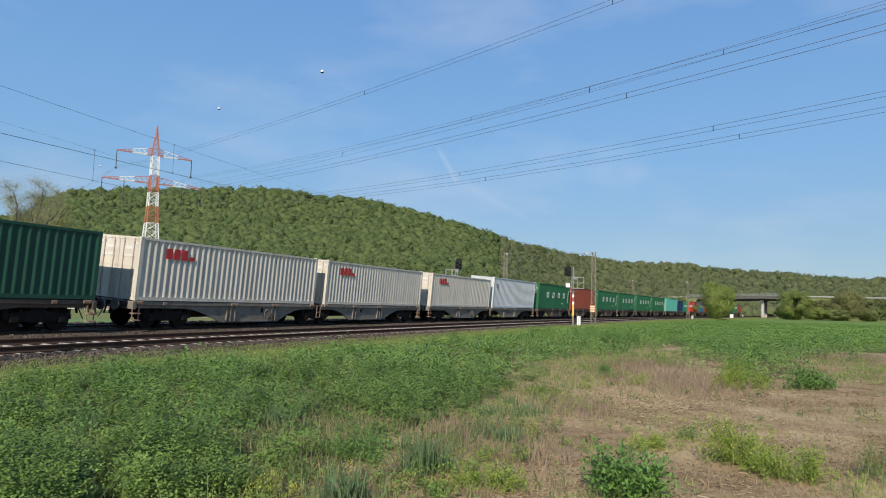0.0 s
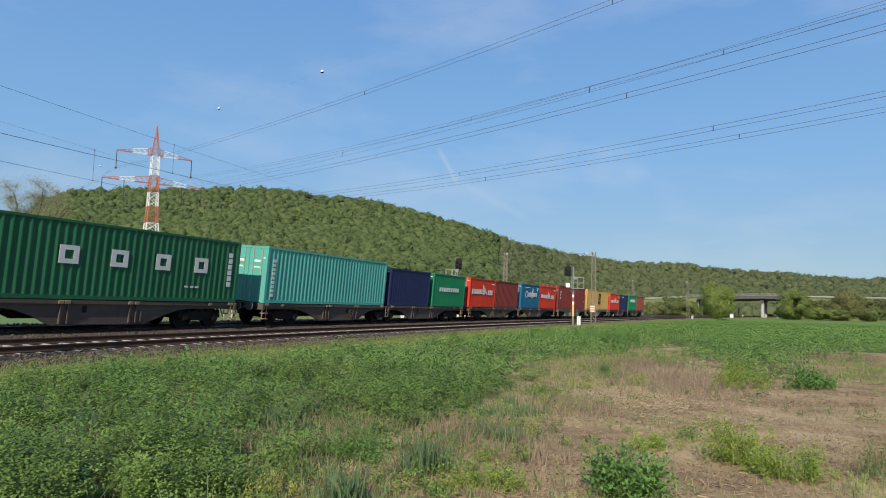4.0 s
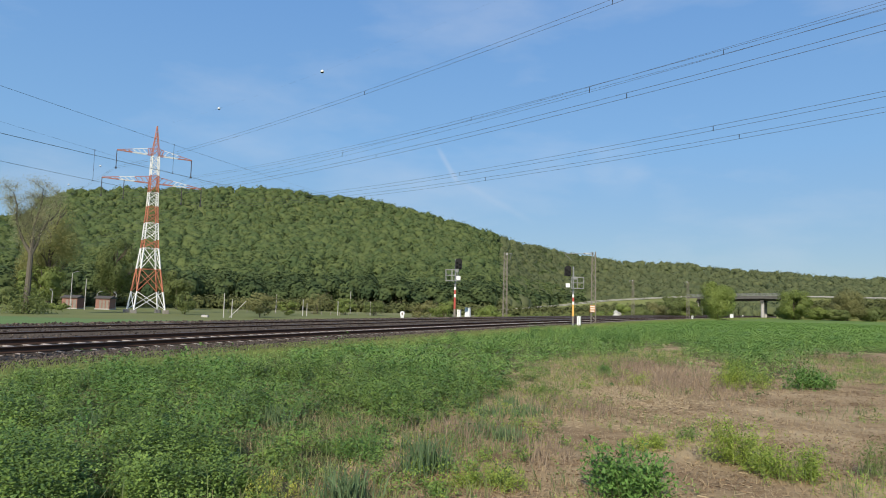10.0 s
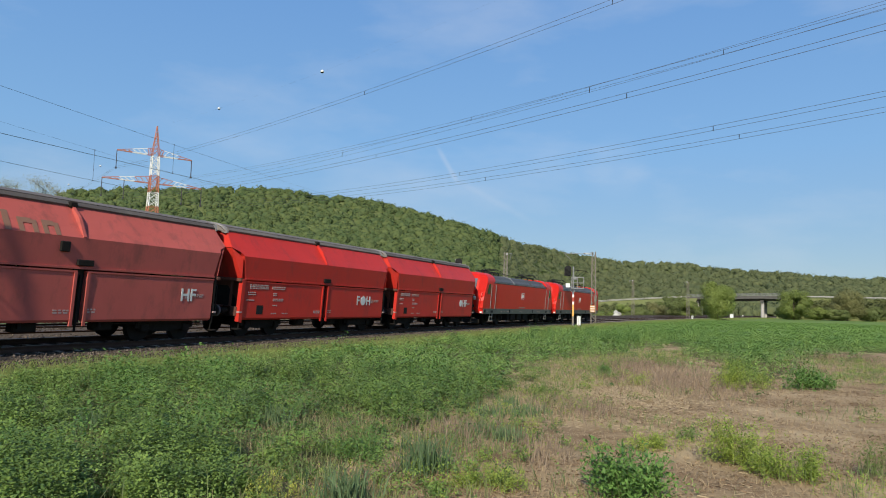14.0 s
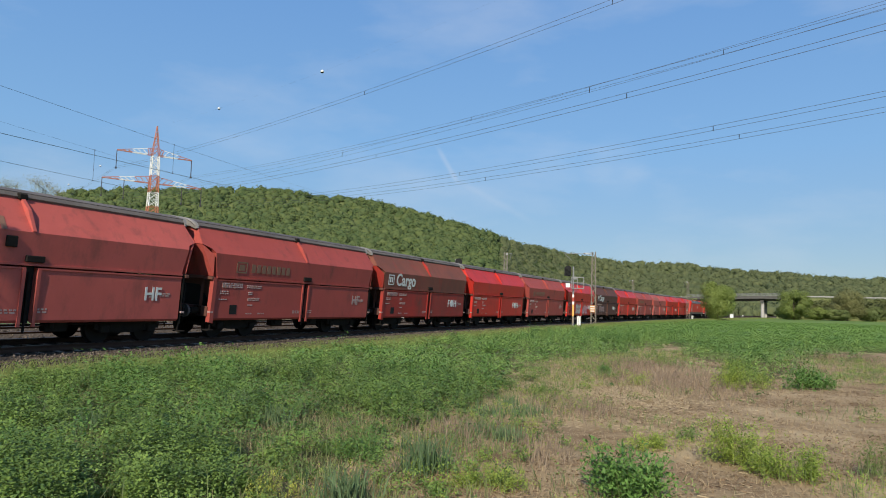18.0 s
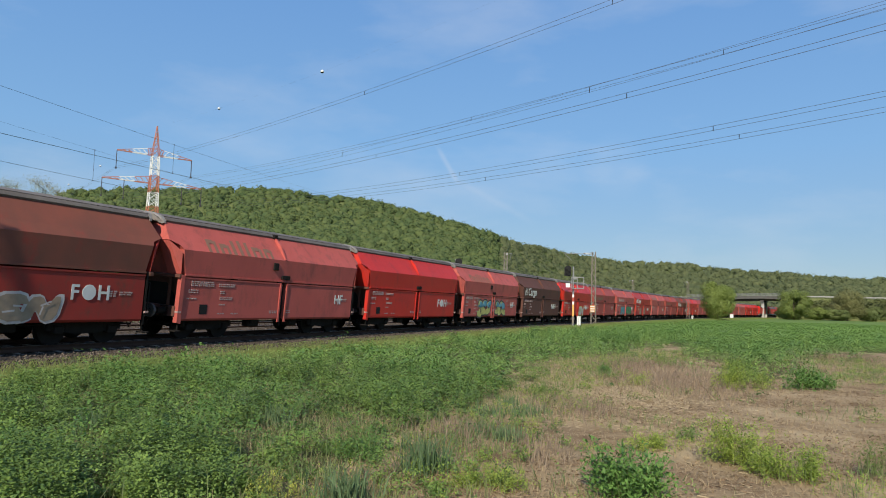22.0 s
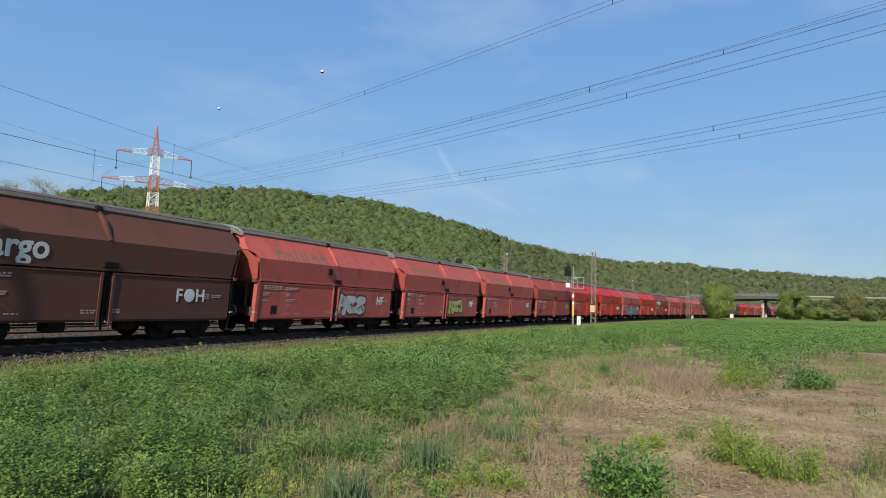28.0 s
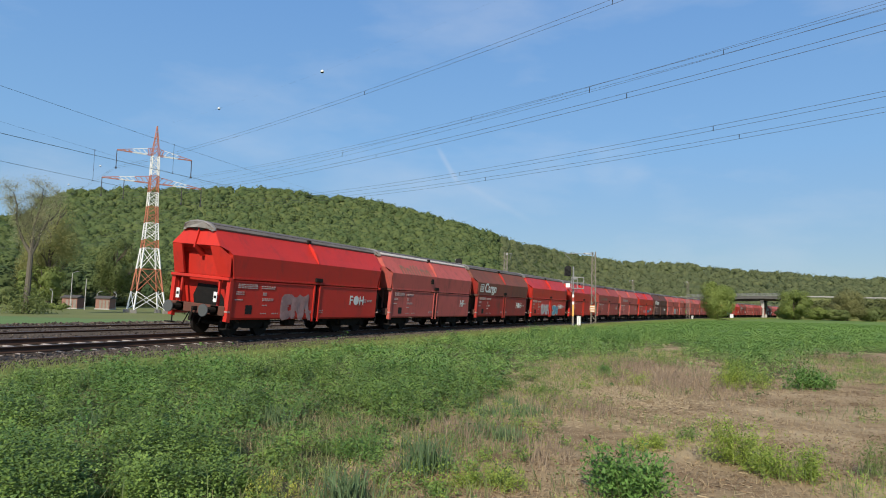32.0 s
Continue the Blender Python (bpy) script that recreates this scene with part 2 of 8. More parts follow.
M["edge_leaf"] = surf("wood_edge_shrub", (0.15, 0.165, 0.06), (0.085, 0.10, 0.038), 0.8, scale=0.08, amount=0.9, island=0.3, bump=0, dirt=(0.15, 0.13, 0.072), dirt_at=0.56, dirt_max=0.6, thin=0.15)
M["leaf_green"] = surf("spring_leaf", (0.24, 0.29, 0.075), (0.14, 0.185, 0.05), 0.6, scale=0.3, island=0.5, bump=0, spec=0.25, thin=0.3)
# the next two leaf colours hold extra blue that imitates haze
M["leaf_dark"] = surf("dark_hedge_leaf", (0.20, 0.235, 0.078), (0.125, 0.16, 0.055), 0.65, scale=0.2, island=0.4, bump=0, spec=0.22, thin=0.35)
M["leaf_brown"] = surf("budding_twigs", (0.25, 0.245, 0.10), (0.175, 0.18, 0.072), 0.75, scale=0.3, island=0.4, bump=0, spec=0.22, thin=0.35)
M["leaf_olive"] = surf("olive_budding_leaf", (0.38, 0.37, 0.15), (0.25, 0.26, 0.095), 0.75, scale=0.3, island=0.35, bump=0, spec=0.2, thin=0.5)
M["leaf_bright"] = surf("fresh_bright_leaf", (0.275, 0.335, 0.085), (0.18, 0.235, 0.06), 0.6, scale=0.3, island=0.5, bump=0, spec=0.25, thin=0.3)
M["blossom"] = surf("white_blossom", (0.75, 0.72, 0.68), (0.5, 0.5, 0.42), 0.7, scale=0.5, island=0.6, bump=0)
M["galv"] = surf("galvanised_steel", (0.30, 0.30, 0.29), (0.2, 0.2, 0.19), 0.5, metal=0.4, scale=2)
M["mast"] = surf("weathered_mast_steel", (0.27, 0.235, 0.19), (0.17, 0.145, 0.115), 0.7, metal=0.1, scale=2)
M["white"] = surf("white_paint", (0.78, 0.78, 0.75), (0.68, 0.68, 0.64), 0.5, scale=3, dirt=(0.4, 0.38, 0.33), dirt_at=0.62)
M["red_paint"] = surf("mast_red_paint", (0.42, 0.06, 0.04), (0.33, 0.05, 0.035), 0.5, scale=3)
M["pylon_red"] = surf("pylon_orange_red", (0.47, 0.165, 0.085), (0.40, 0.135, 0.075), 0.55, scale=0.5)
M["pylon_white"] = surf("pylon_white", (0.8, 0.79, 0.76), (0.68, 0.67, 0.63), 0.55, scale=0.5)
M["orange"] = surf("orange_board", (0.55, 0.27, 0.10), (0.45, 0.22, 0.08), 0.6)
M["yellow_post"] = surf("yellow_band", (0.75, 0.42, 0.10), (0.65, 0.36, 0.09), 0.5)
M["black"] = surf("black_gear", (0.014, 0.014, 0.014), (0.024, 0.022, 0.02), 0.7, scale=4, spec=0.2)
# running gear and wheels: near-black base adds the shade under the vehicles
M["under"] = surf("grimy_shaded_running_gear", (0.016, 0.014, 0.012), (0.03, 0.024, 0.02), 0.85, scale=4, dirt=(0.05, 0.034, 0.025), dirt_at=0.6)
M["wheel"] = surf("shaded_wheel_steel", (0.022, 0.018, 0.016), (0.014, 0.012, 0.011), 0.8, scale=5)
M["insul"] = surf("dark_insulator", (0.05, 0.035, 0.03), None, 0.25)
M["wire"] = surf("aluminium_conductor", (0.10, 0.10, 0.11), (0.07, 0.07, 0.08), 0.5, metal=0.4)
# dark grey: the bridge's shadow side is painted into its concrete
M["concrete"] = surf("shaded_bridge_concrete", (0.13, 0.125, 0.115), (0.085, 0.08, 0.072), 0.85, scale=0.4, bump=0.3)
M["pier_grey"] = surf("weathered_footing", (0.27, 0.25, 0.22), (0.19, 0.175, 0.155), 0.9, scale=0.8, bump=0.3)
M["concrete_pale"] = surf("pale_concrete", (0.48, 0.46, 0.42), (0.36, 0.34, 0.31), 0.85, scale=0.6, bump=0.3)
M["asphalt"] = surf("asphalt", (0.06, 0.06, 0.06), (0.045, 0.045, 0.045), 0.9, scale=0.5, bump=0.3)
M["brick"] = surf("red_brick", (0.30, 0.165, 0.125), (0.22, 0.12, 0.095), 0.9, scale=1.5, bump=0.4)
M["slate"] = surf("grey_roof", (0.11, 0.10, 0.095), (0.07, 0.065, 0.06), 0.85, scale=1)
M["glass"] = surf("dark_window_glass", (0.025, 0.03, 0.032), (0.04, 0.045, 0.045), 0.08, scale=1, bump=0, spec=0.8)
# pale, part-metal base stands in for the sky mirrored in the windscreens
M["screen"] = surf("windscreen_with_sheen", (0.30, 0.34, 0.37), (0.13, 0.15, 0.17), 0.08, metal=0.55, scale=0.8, bump=0)
# rolling stock
M["loco_red"] = surf("loco_red", (0.64, 0.018, 0.008), (0.55, 0.017, 0.009), 0.42, scale=0.5, bump=0.02, spec=0.3, dirt=(0.34, 0.022, 0.016), dirt_at=0.62, dirt_max=0.5)
M["loco_grey"] = surf("loco_grey", (0.085, 0.09, 0.088), (0.065, 0.068, 0.066), 0.5, scale=1, bump=0.03)
M["loco_roof"] = surf("loco_roof_grey", (0.10, 0.10, 0.102), (0.065, 0.065, 0.065), 0.6, scale=1.2, stretch=(1, 1, 3), spec=0.25, dirt=(0.04, 0.036, 0.032), dirt_at=0.5)
M["foh_red"] = surf("hopper_bright_red", (0.58, 0.034, 0.022), (0.44, 0.03, 0.022), 0.48, scale=0.7, stretch=(1, 1, 0.5), spec=0.25, bump=0.05, dirt=(0.29, 0.036, 0.03), dirt_at=0.52, dirt_max=0.6)
M["faded"] = surf("hopper_faded_red", (0.52, 0.112, 0.09), (0.40, 0.086, 0.069), 0.62, scale=0.8, stretch=(1, 1, 0.5), spec=0.25, bump=0.06, dirt=(0.24, 0.075, 0.06), dirt_at=0.50, dirt_max=0.65)
M["faded_dark"] = surf("hopper_faded_dusty_red", (0.41, 0.077, 0.06), (0.30, 0.06, 0.048), 0.62, scale=0.8, stretch=(1, 1, 0.5), spec=0.25, bump=0.06, dirt=(0.16, 0.055, 0.045), dirt_at=0.54, dirt_max=0.7)
M["mixed"] = surf("hopper_brown_over_red", (0.40, 0.036, 0.026), (0.25, 0.04, 0.03), 0.62, scale=0.6, stretch=(1, 1, 0.6), amount=1.0, spec=0.25, bump=0.08, dirt=(0.13, 0.055, 0.038), dirt_at=0.52, dirt_max=0.85)
M["brown_top"] = surf("hopper_brown_film", (0.25, 0.078, 0.052), (0.15, 0.066, 0.047), 0.7, scale=0.5, stretch=(1, 1, 0.6), amount=1.0, spec=0.22, bump=0.08, dirt=(0.33, 0.045, 0.034), dirt_at=0.55, dirt_max=0.7)
M["brown"] = surf("hopper_brown_grime_and_shade", (0.135, 0.056, 0.04), (0.09, 0.043, 0.032), 0.72, scale=0.8, stretch=(1, 1, 0.6), spec=0.25, bump=0.1, dirt=(0.24, 0.04, 0.03), dirt_at=0.58, dirt_max=0.6)
M["mottled"] = surf("hopper_mottled_red", (0.55, 0.032, 0.02), (0.34, 0.05, 0.035), 0.55, scale=1.1, amount=1.0, spec=0.25, bump=0.06, dirt=(0.2, 0.07, 0.05), dirt_at=0.53, dirt_max=0.9)
M["hopper_roof"] = surf("hopper_roof_grey", (0.20, 0.175, 0.15), (0.095, 0.08, 0.07), 0.75, scale=0.8, per_object=0.7, bump=0.2, dirt=(0.09, 0.072, 0.06), dirt_at=0.56)
M["cap_grey"] = surf("roof_cap_grey", (0.29, 0.27, 0.25), (0.18, 0.165, 0.15), 0.7, scale=2.5, dirt=(0.14, 0.11, 0.09), dirt_at=0.5)
M["roof_pale"] = surf("hopper_roof_pale", (0.62, 0.56, 0.50), (0.45, 0.40, 0.36), 0.7, scale=1.5)
M["mark"] = surf("marking_white", (0.72, 0.70, 0.66), (0.6, 0.57, 0.53), 0.6, scale=2)
M["mark_dim"] = surf("marking_worn", (0.44, 0.32, 0.29), (0.33, 0.16, 0.14), 0.7, scale=4)
M["mark_ghost"] = surf("marking_ghost_tan", (0.235, 0.13, 0.078), (0.27, 0.105, 0.07), 0.7, scale=3)
M["sill"] = surf("container_wagon_frame", (0.125, 0.092, 0.073), (0.08, 0.058, 0.047), 0.8, scale=1.5, bump=0.1, spec=0.2, dirt=(0.19, 0.15, 0.125), dirt_at=0.60)
M["sill_pale"] = surf("container_wagon_frame_pale", (0.25, 0.222, 0.185), (0.16, 0.14, 0.118), 0.75, scale=1.2, bump=0.08, spec=0.2, dirt=(0.11, 0.08, 0.06), dirt_at=0.5)
M["lashing"] = surf("rusty_tan_fitting", (0.30, 0.2, 0.135), (0.2, 0.13, 0.09), 0.75)
M["rod_pale"] = surf("worn_pale_lock_rod", (0.50, 0.40, 0.36), (0.36, 0.25, 0.22), 0.6, scale=3)


def paint(name, col, col2=None, rough=0.5):
    M[name] = surf("container_" + name, col, col2, rough, scale=0.9, stretch=(1, 1, 0.4), bump=0.05, spec=0.25, dirt=tuple(0.5 * c + 0.04 for c in col), dirt_at=0.56, dirt_max=0.6)


paint("c_dark_green", (0.026, 0.088, 0.058))
M["c_white"] = surf("container_c_white", (0.68, 0.62, 0.53), (0.50, 0.45, 0.37), 0.55, scale=2.2, stretch=(1, 1, 0.12), bump=0.05, spec=0.25, dirt=(0.30, 0.26, 0.22), dirt_at=0.52, dirt_max=0.6)
paint("c_pale", (0.58, 0.6, 0.62), (0.5, 0.52, 0.53))
paint("c_green", (0.026, 0.138, 0.062), (0.019, 0.10, 0.047))
paint("c_rust", (0.30, 0.072, 0.047))
paint("c_teal", (0.11, 0.43, 0.35))
paint("c_navy", (0.022, 0.03, 0.095))
paint("c_mid_green", (0.015, 0.22, 0.095))
paint("c_red", (0.62, 0.045, 0.024))
paint("c_maroon", (0.235, 0.041, 0.035))
paint("c_blue", (0.018, 0.135, 0.25))
paint("c_yellow", (0.56, 0.35, 0.11), (0.48, 0.29, 0.09))
M["c_logo_red"] = surf("container_logo_red", (0.55, 0.03, 0.03), None, 0.5)
for _n, _c in (("g_teal", (0.07, 0.23, 0.25)), ("g_green", (0.05, 0.18, 0.065)), ("g_blue", (0.10, 0.27, 0.36)), ("g_navy", (0.03, 0.045, 0.11)), ("g_yellow", (0.43, 0.40, 0.13)), ("g_grey", (0.42, 0.38, 0.36)), ("g_pink", (0.5, 0.22, 0.24)), ("g_dark", (0.05, 0.04, 0.04)), ("g_tan", (0.26, 0.19, 0.13)), ("g_dull", (0.28, 0.16, 0.15)), ("g_plum", (0.22, 0.09, 0.14))):
    M[_n] = surf("spray_" + _n[2:], _c, tuple(min(1, 1.6 * v) for v in _c), 0.6, scale=2.5, amount=0.9)


# ---- mesh helpers ----
def part(name, bm, material, parent=None, label=""):
    me = bpy.data.meshes.new(name)
    bm.to_mesh(me)
    bm.free()
    me.materials.append(material)
    ob = new(name, me)
    if parent:
        ob.parent = parent
    if label:
        ob["label"] = label
    return ob


def box(bm, x0, x1, y0, y1, z0, z1, bevel=0.0):
    r = bmesh.ops.create_cube(bm, size=1.0, matrix=Matrix.Translation(((x0 + x1) / 2, (y0 + y1) / 2, (z0 + z1) / 2)) @ Matrix.Diagonal((abs(x1 - x0), abs(y1 - y0), abs(z1 - z0), 1)))
    if bevel:
        vs = set(r["verts"])
        es = [e for e in bm.edges if e.verts[0] in vs and e.verts[1] in vs]
        bmesh.ops.bevel(bm, geom=es, offset=bevel, segments=1, affect="EDGES")
    return bm


def rod(bm, a, b, r, n=6, r2=None):
    """A round bar from a to b."""
    a, b = Vector(a), Vector(b)
    d = b - a
    m = Matrix.Translation((a + b) / 2) @ d.to_track_quat("Z", "Y").to_matrix().to_4x4()
    bmesh.ops.create_cone(bm, cap_ends=True, segments=n, radius1=r, radius2=r if r2 is None else r2, depth=d.length, matrix=m)
    return bm


def bar(bm, a, b, w, h=None):
    """A square bar from a to b."""
    a, b = Vector(a), Vector(b)
    d = b - a
    m = Matrix.Translation((a + b) / 2) @ d.to_track_quat("Z", "Y").to_matrix().to_4x4()
    bmesh.ops.create_cube(bm, size=1.0, matrix=m @ Matrix.Diagonal((w, h or w, d.length, 1)))
    return bm


def loft(bm, rings, caps=True, close=True):
    """Rings of equal length joined by quads."""
    vs = [[bm.verts.new(p) for p in ring] for ring in rings]
    n = len(vs[0])
    for a, b in zip(vs, vs[1:]):
        for i in range(n if close else n - 1):
            j = (i + 1) % n
            bm.faces.new((a[i], a[j], b[j], b[i]))
    if caps:
        bm.faces.new(vs[0][::-1])
        bm.faces.new(vs[-1])
    return bm


def hull(bm, pts):
    vs = [bm.verts.new(p) for p in pts]
    r = bmesh.ops.convex_hull(bm, input=vs)
    bmesh.ops.delete(bm, geom=[g for g in r["geom_interior"] if isinstance(g, bmesh.types.BMVert)], context="VERTS")
    return bm


def poly(bm, pts, out):
    """A flat shape with a little thickness: pts in a plane, out its offset."""
    out = Vector(out)
    a = [bm.verts.new(p) for p in pts]
    b = [bm.verts.new(Vector(p) + out) for p in pts]
    bm.faces.new(b)
    bm.faces.new(a[::-1])
    for i in range(len(a)):
        j = (i + 1) % len(a)
        bm.faces.new((a[i], a[j], b[j], b[i]))
    return bm


def B():
    return bmesh.new()


def mesh_np(name, V, F, material, smooth=False):
    """A mesh straight from arrays of vertices and equal-sized faces."""
    V, F = np.asarray(V, np.float32), np.asarray(F, np.int32)
    me = bpy.data.meshes.new(name)
    me.vertices.add(len(V))
    me.vertices.foreach_set("co", V.ravel())
    k = F.shape[1]
    me.loops.add(F.size)
    me.loops.foreach_set("vertex_index", F.ravel())
    me.polygons.add(len(F))
    me.polygons.foreach_set("loop_start", np.arange(0, F.size, k, dtype=np.int32))
    me.polygons.foreach_set("loop_total", np.full(len(F), k, np.int32))
    if smooth:
        me.polygons.foreach_set("use_smooth", np.ones(len(F), bool))
    for mm in (material if isinstance(material, (list, tuple)) else [material]):
        me.materials.append(mm)
    me.update(calc_edges=True)
    me.validate()
    return new(name, me)


def empty(name, m, label="", category="", group="", kind=""):
    ob = new(name)
    ob.empty_display_size = 0.2
    ob.matrix_world = m
    return tagged(ob, label, category, group, kind)


def lettering(name, text, size, material, parent, m, label="", bold=0.012):
    """Flat letters from the built-in font, as a thin mesh."""
    cu = bpy.data.curves.new(name, "FONT")
    cu.body, cu.size, cu.extrude, cu.offset = text, size, 0.004, bold
    cu.resolution_u = 3
    tmp = bpy.data.objects.new(name, cu)
    me = bpy.data.meshes.new_from_object(tmp)
    bpy.data.objects.remove(tmp)
    bpy.data.curves.remove(cu)
    me.transform(m)
    me.materials.clear()
    me.materials.append(material)
    ob = new(name, me)
    ob.parent = parent
    if label:
        ob["label"] = label
    return ob


# letters stand on the field side: x along, up is z, facing -y
def face_field(x, y, z):
    return Matrix(((1, 0, 0, x), (0, 0, -1, y), (0, 1, 0, z), (0, 0, 0, 1)))


# ---- ground and hill ----
rng = np.random.default_rng(7)
RIDGE_AZ = (-180, -60, -36, -32.0, -31.1, -29.1, -18.2, -14.6, -7.1, -1.25, 4.1, 5.6, 13.1, 15.4, 20, 22.3, 27.4, 31.8, 33.5, 60, 180)
RIDGE_EL = (0, 3.6, 5.3, 5.6, 6.9, 7.75, 8.9, 9.15, 8.8, 7.7, 6.15, 5.4, 4.2, 3.92, 3.75, 3.42, 3.12, 2.64, 2.75, 2.0, 0)


def wob(x, y, f=1.0, seed=0.0):
    """A smooth uneven field between -1 and 1."""
    return (np.sin(1.3 * f * x + 0.7 * f * y + seed) + np.sin(-0.8 * f * x + 1.7 * f * y + 2.1 + 1.3 * seed) + np.sin(2.9 * f * x + 2.3 * f * y + 0.4 * seed + 1.1 * np.sin(f * y)) * 0.6 + np.sin(4.7 * f * y - 3.7 * f * x + seed) * 0.4) / 3.0


def ridge(az):
    far = np.clip((az - 3) / 9.0, 0, 1)
    far = far * far * (3 - 2 * far)
    foot, top = 330 + 380 * far, 820 + 700 * far
    el = np.interp(az, RIDGE_AZ, RIDGE_EL)
    return foot, top, np.maximum(-3.0, 1.49 + top * np.tan(np.radians(el)) - 4.4 - 4.3 * far)


def ground_z(x, y, n=None):
    P = np.stack([x, y], 1)
    if n is None:
        n, _ = lateral(P)
    z = np.interp(n, (-17, -8.5, -7.5, 3.0, 3.8), (-3.05, -1.1, -0.62, -0.62, -0.36))
    z = z + np.where(n > 4.5, 0.05 * wob(x, y, 0.35), 0) + np.where(n > 14, np.clip((n - 14) * 0.004, 0, 0.12), 0)
    z = z + np.where(n < -14, 0.12 * wob(x, y, 0.05), 0)
    r, az = np.hypot(x, y), np.degrees(np.arctan2(x, y))
    foot, top, zr = ridge(az)
    t = np.clip((r - foot) / (top - foot), 0, 1)
    up = t * (0.35 + 0.65 * t)
    up = np.where(t > 0.8, 1 - (1 - t) * 1.55, up)
    up = np.minimum(1, np.maximum(up, t * t))
    front = np.clip((100 - abs(az)) / 40, 0, 1)
    hill = (zr + 3.05) * up * front * (1 + 0.02 * wob(x, y, 0.012))
    return np.where(r > foot, z + hill, z)


AZ = np.unique(np.concatenate([np.arange(-44, 44.01, 0.3), np.arange(-180, -44, 4.0), np.arange(44, 180, 4.0)]))
RAD = np.concatenate([[0.02], np.geomspace(1.5, 60, 125), np.geomspace(61.5, 4300, 120)])
gx, gy = np.sin(np.radians(AZ))[None, :] * RAD[:, None], np.cos(np.radians(AZ))[None, :] * RAD[:, None] - 0.3 * np.exp(-RAD)[:, None]
GV = np.stack([gx.ravel(), gy.ravel(), np.zeros(gx.size)], 1)
GN, GS = lateral(GV)
GV[:, 2] = ground_z(GV[:, 0], GV[:, 1], GN)
na, nr = len(AZ), len(RAD)
ii, jj = np.meshgrid(np.arange(nr - 1), np.arange(na), indexing="ij")
j2 = (jj + 1) % na
GF = np.stack([ii * na + jj, (ii + 1) * na + jj, (ii + 1) * na + j2, ii * na + j2], -1).reshape(-1, 4)[:, ::-1]
DRY = ((-1.6, 6.0), (-1.1, 7.0), (-0.65, 8.4), (-0.5, 9.9), (0.0, 11.4), (0.5, 13.2), (0.9, 15.4), (1.8, 18.6), (4.3, 23.8), (8.5, 30.5), (12.4, 36.5), (10.6, 27.0), (8.0, 18.6), (9.8, 19.0), (12.2, 23.5), (15.6, 29.5), (20.0, 33.0), (30, 33), (30, 3), (-2.2, 3.8))


def in_dry(x, y):
    """How far inside the dry, thinly grown corner of the field a point lies: 0 outside, 1 inside, frayed at the edge."""
    x = x + 0.5 * wob(x, y, 1.3, 3) * np.clip(y / 14, 0.4, 1.5)
    y = y + 0.7 * wob(x, y, 1.1, 5) * np.clip(y / 14, 0.4, 2)
    y = y + 3.4 * wob(x, y, 0.45, 8) * np.clip((y - 16) / 9, 0, 1)
    inside = np.zeros(len(x), bool)
    for (x0, y0), (x1, y1) in zip(DRY, DRY[1:] + DRY[:1]):
        cross = (y0 > y) != (y1 > y)
        with np.errstate(divide="ignore", invalid="ignore"):
            xi = (x1 - x0) * (y - y0) / (y1 - y0) + x0
        inside ^= cross & (x < xi)
    return inside


FC = GV[GF].mean(1)
FN = GN[GF].mean(1)
fr, faz = np.hypot(FC[:, 0], FC[:, 1]), np.degrees(np.arctan2(FC[:, 0], FC[:, 1]))
slot = np.zeros(len(GF), np.int32)
slot[in_dry(FC[:, 0], FC[:, 1])] = 1
slot[(FN > 3) & (fr > 46) & (slot == 0)] = 2
slot[FN < -8] = 3
slot[(FN < -8) & (FC[:, 1] < 128 - 0.03 * FC[:, 0] + 6 * np.clip((FC[:, 0] + 40) / 40, 0, 2))] = 5
slot[(fr > ridge(faz)[0]) & (abs(faz) < 95)] = 4
ground = mesh_np("ground", GV, GF, [M["soil"], M["straw"], M["far_field"], M["valley"], M["forest_floor"], M["young_crop"]], smooth=True)
ground.data.polygons.foreach_set("material_index", slot)
tagged(ground, "flat lucerne field with a dry straw-coloured corner, meadow and hill", "ground", kind="structure")


# ---- scattered small growth, as joined leaves and blades ----
def leaves(name, pos, size, mats, droop=0.5, aspect=0.55, label="", category="plants", roll=0.35):
    """One folded leaf of two triangles at each place, turned at random."""
    k = len(pos)
    a, tilt = rng.uniform(0, 2 * np.pi, k), rng.normal(0.25, droop, k)
    d = np.stack([np.cos(a) * np.cos(tilt), np.sin(a) * np.cos(tilt), np.sin(tilt)], 1)
    w = np.stack([-np.sin(a), np.cos(a), rng.normal(0, roll, k)], 1)
    size = np.asarray(size)[:, None] if np.ndim(size) else np.full((k, 1), size)
    p0, p1 = pos, pos + d * size
    mid = pos + d * size * 0.5
    l, r = mid + w * size * aspect * 0.5, mid - w * size * aspect * 0.5
    V = np.stack([p0, l, p1, r], 1).reshape(-1, 3)
    q = np.arange(k)[:, None] * 4
    F = q + np.array([[0, 1, 2, 3]])
    return tagged(mesh_np(name, V, F, mats), label, category, kind="stuff")


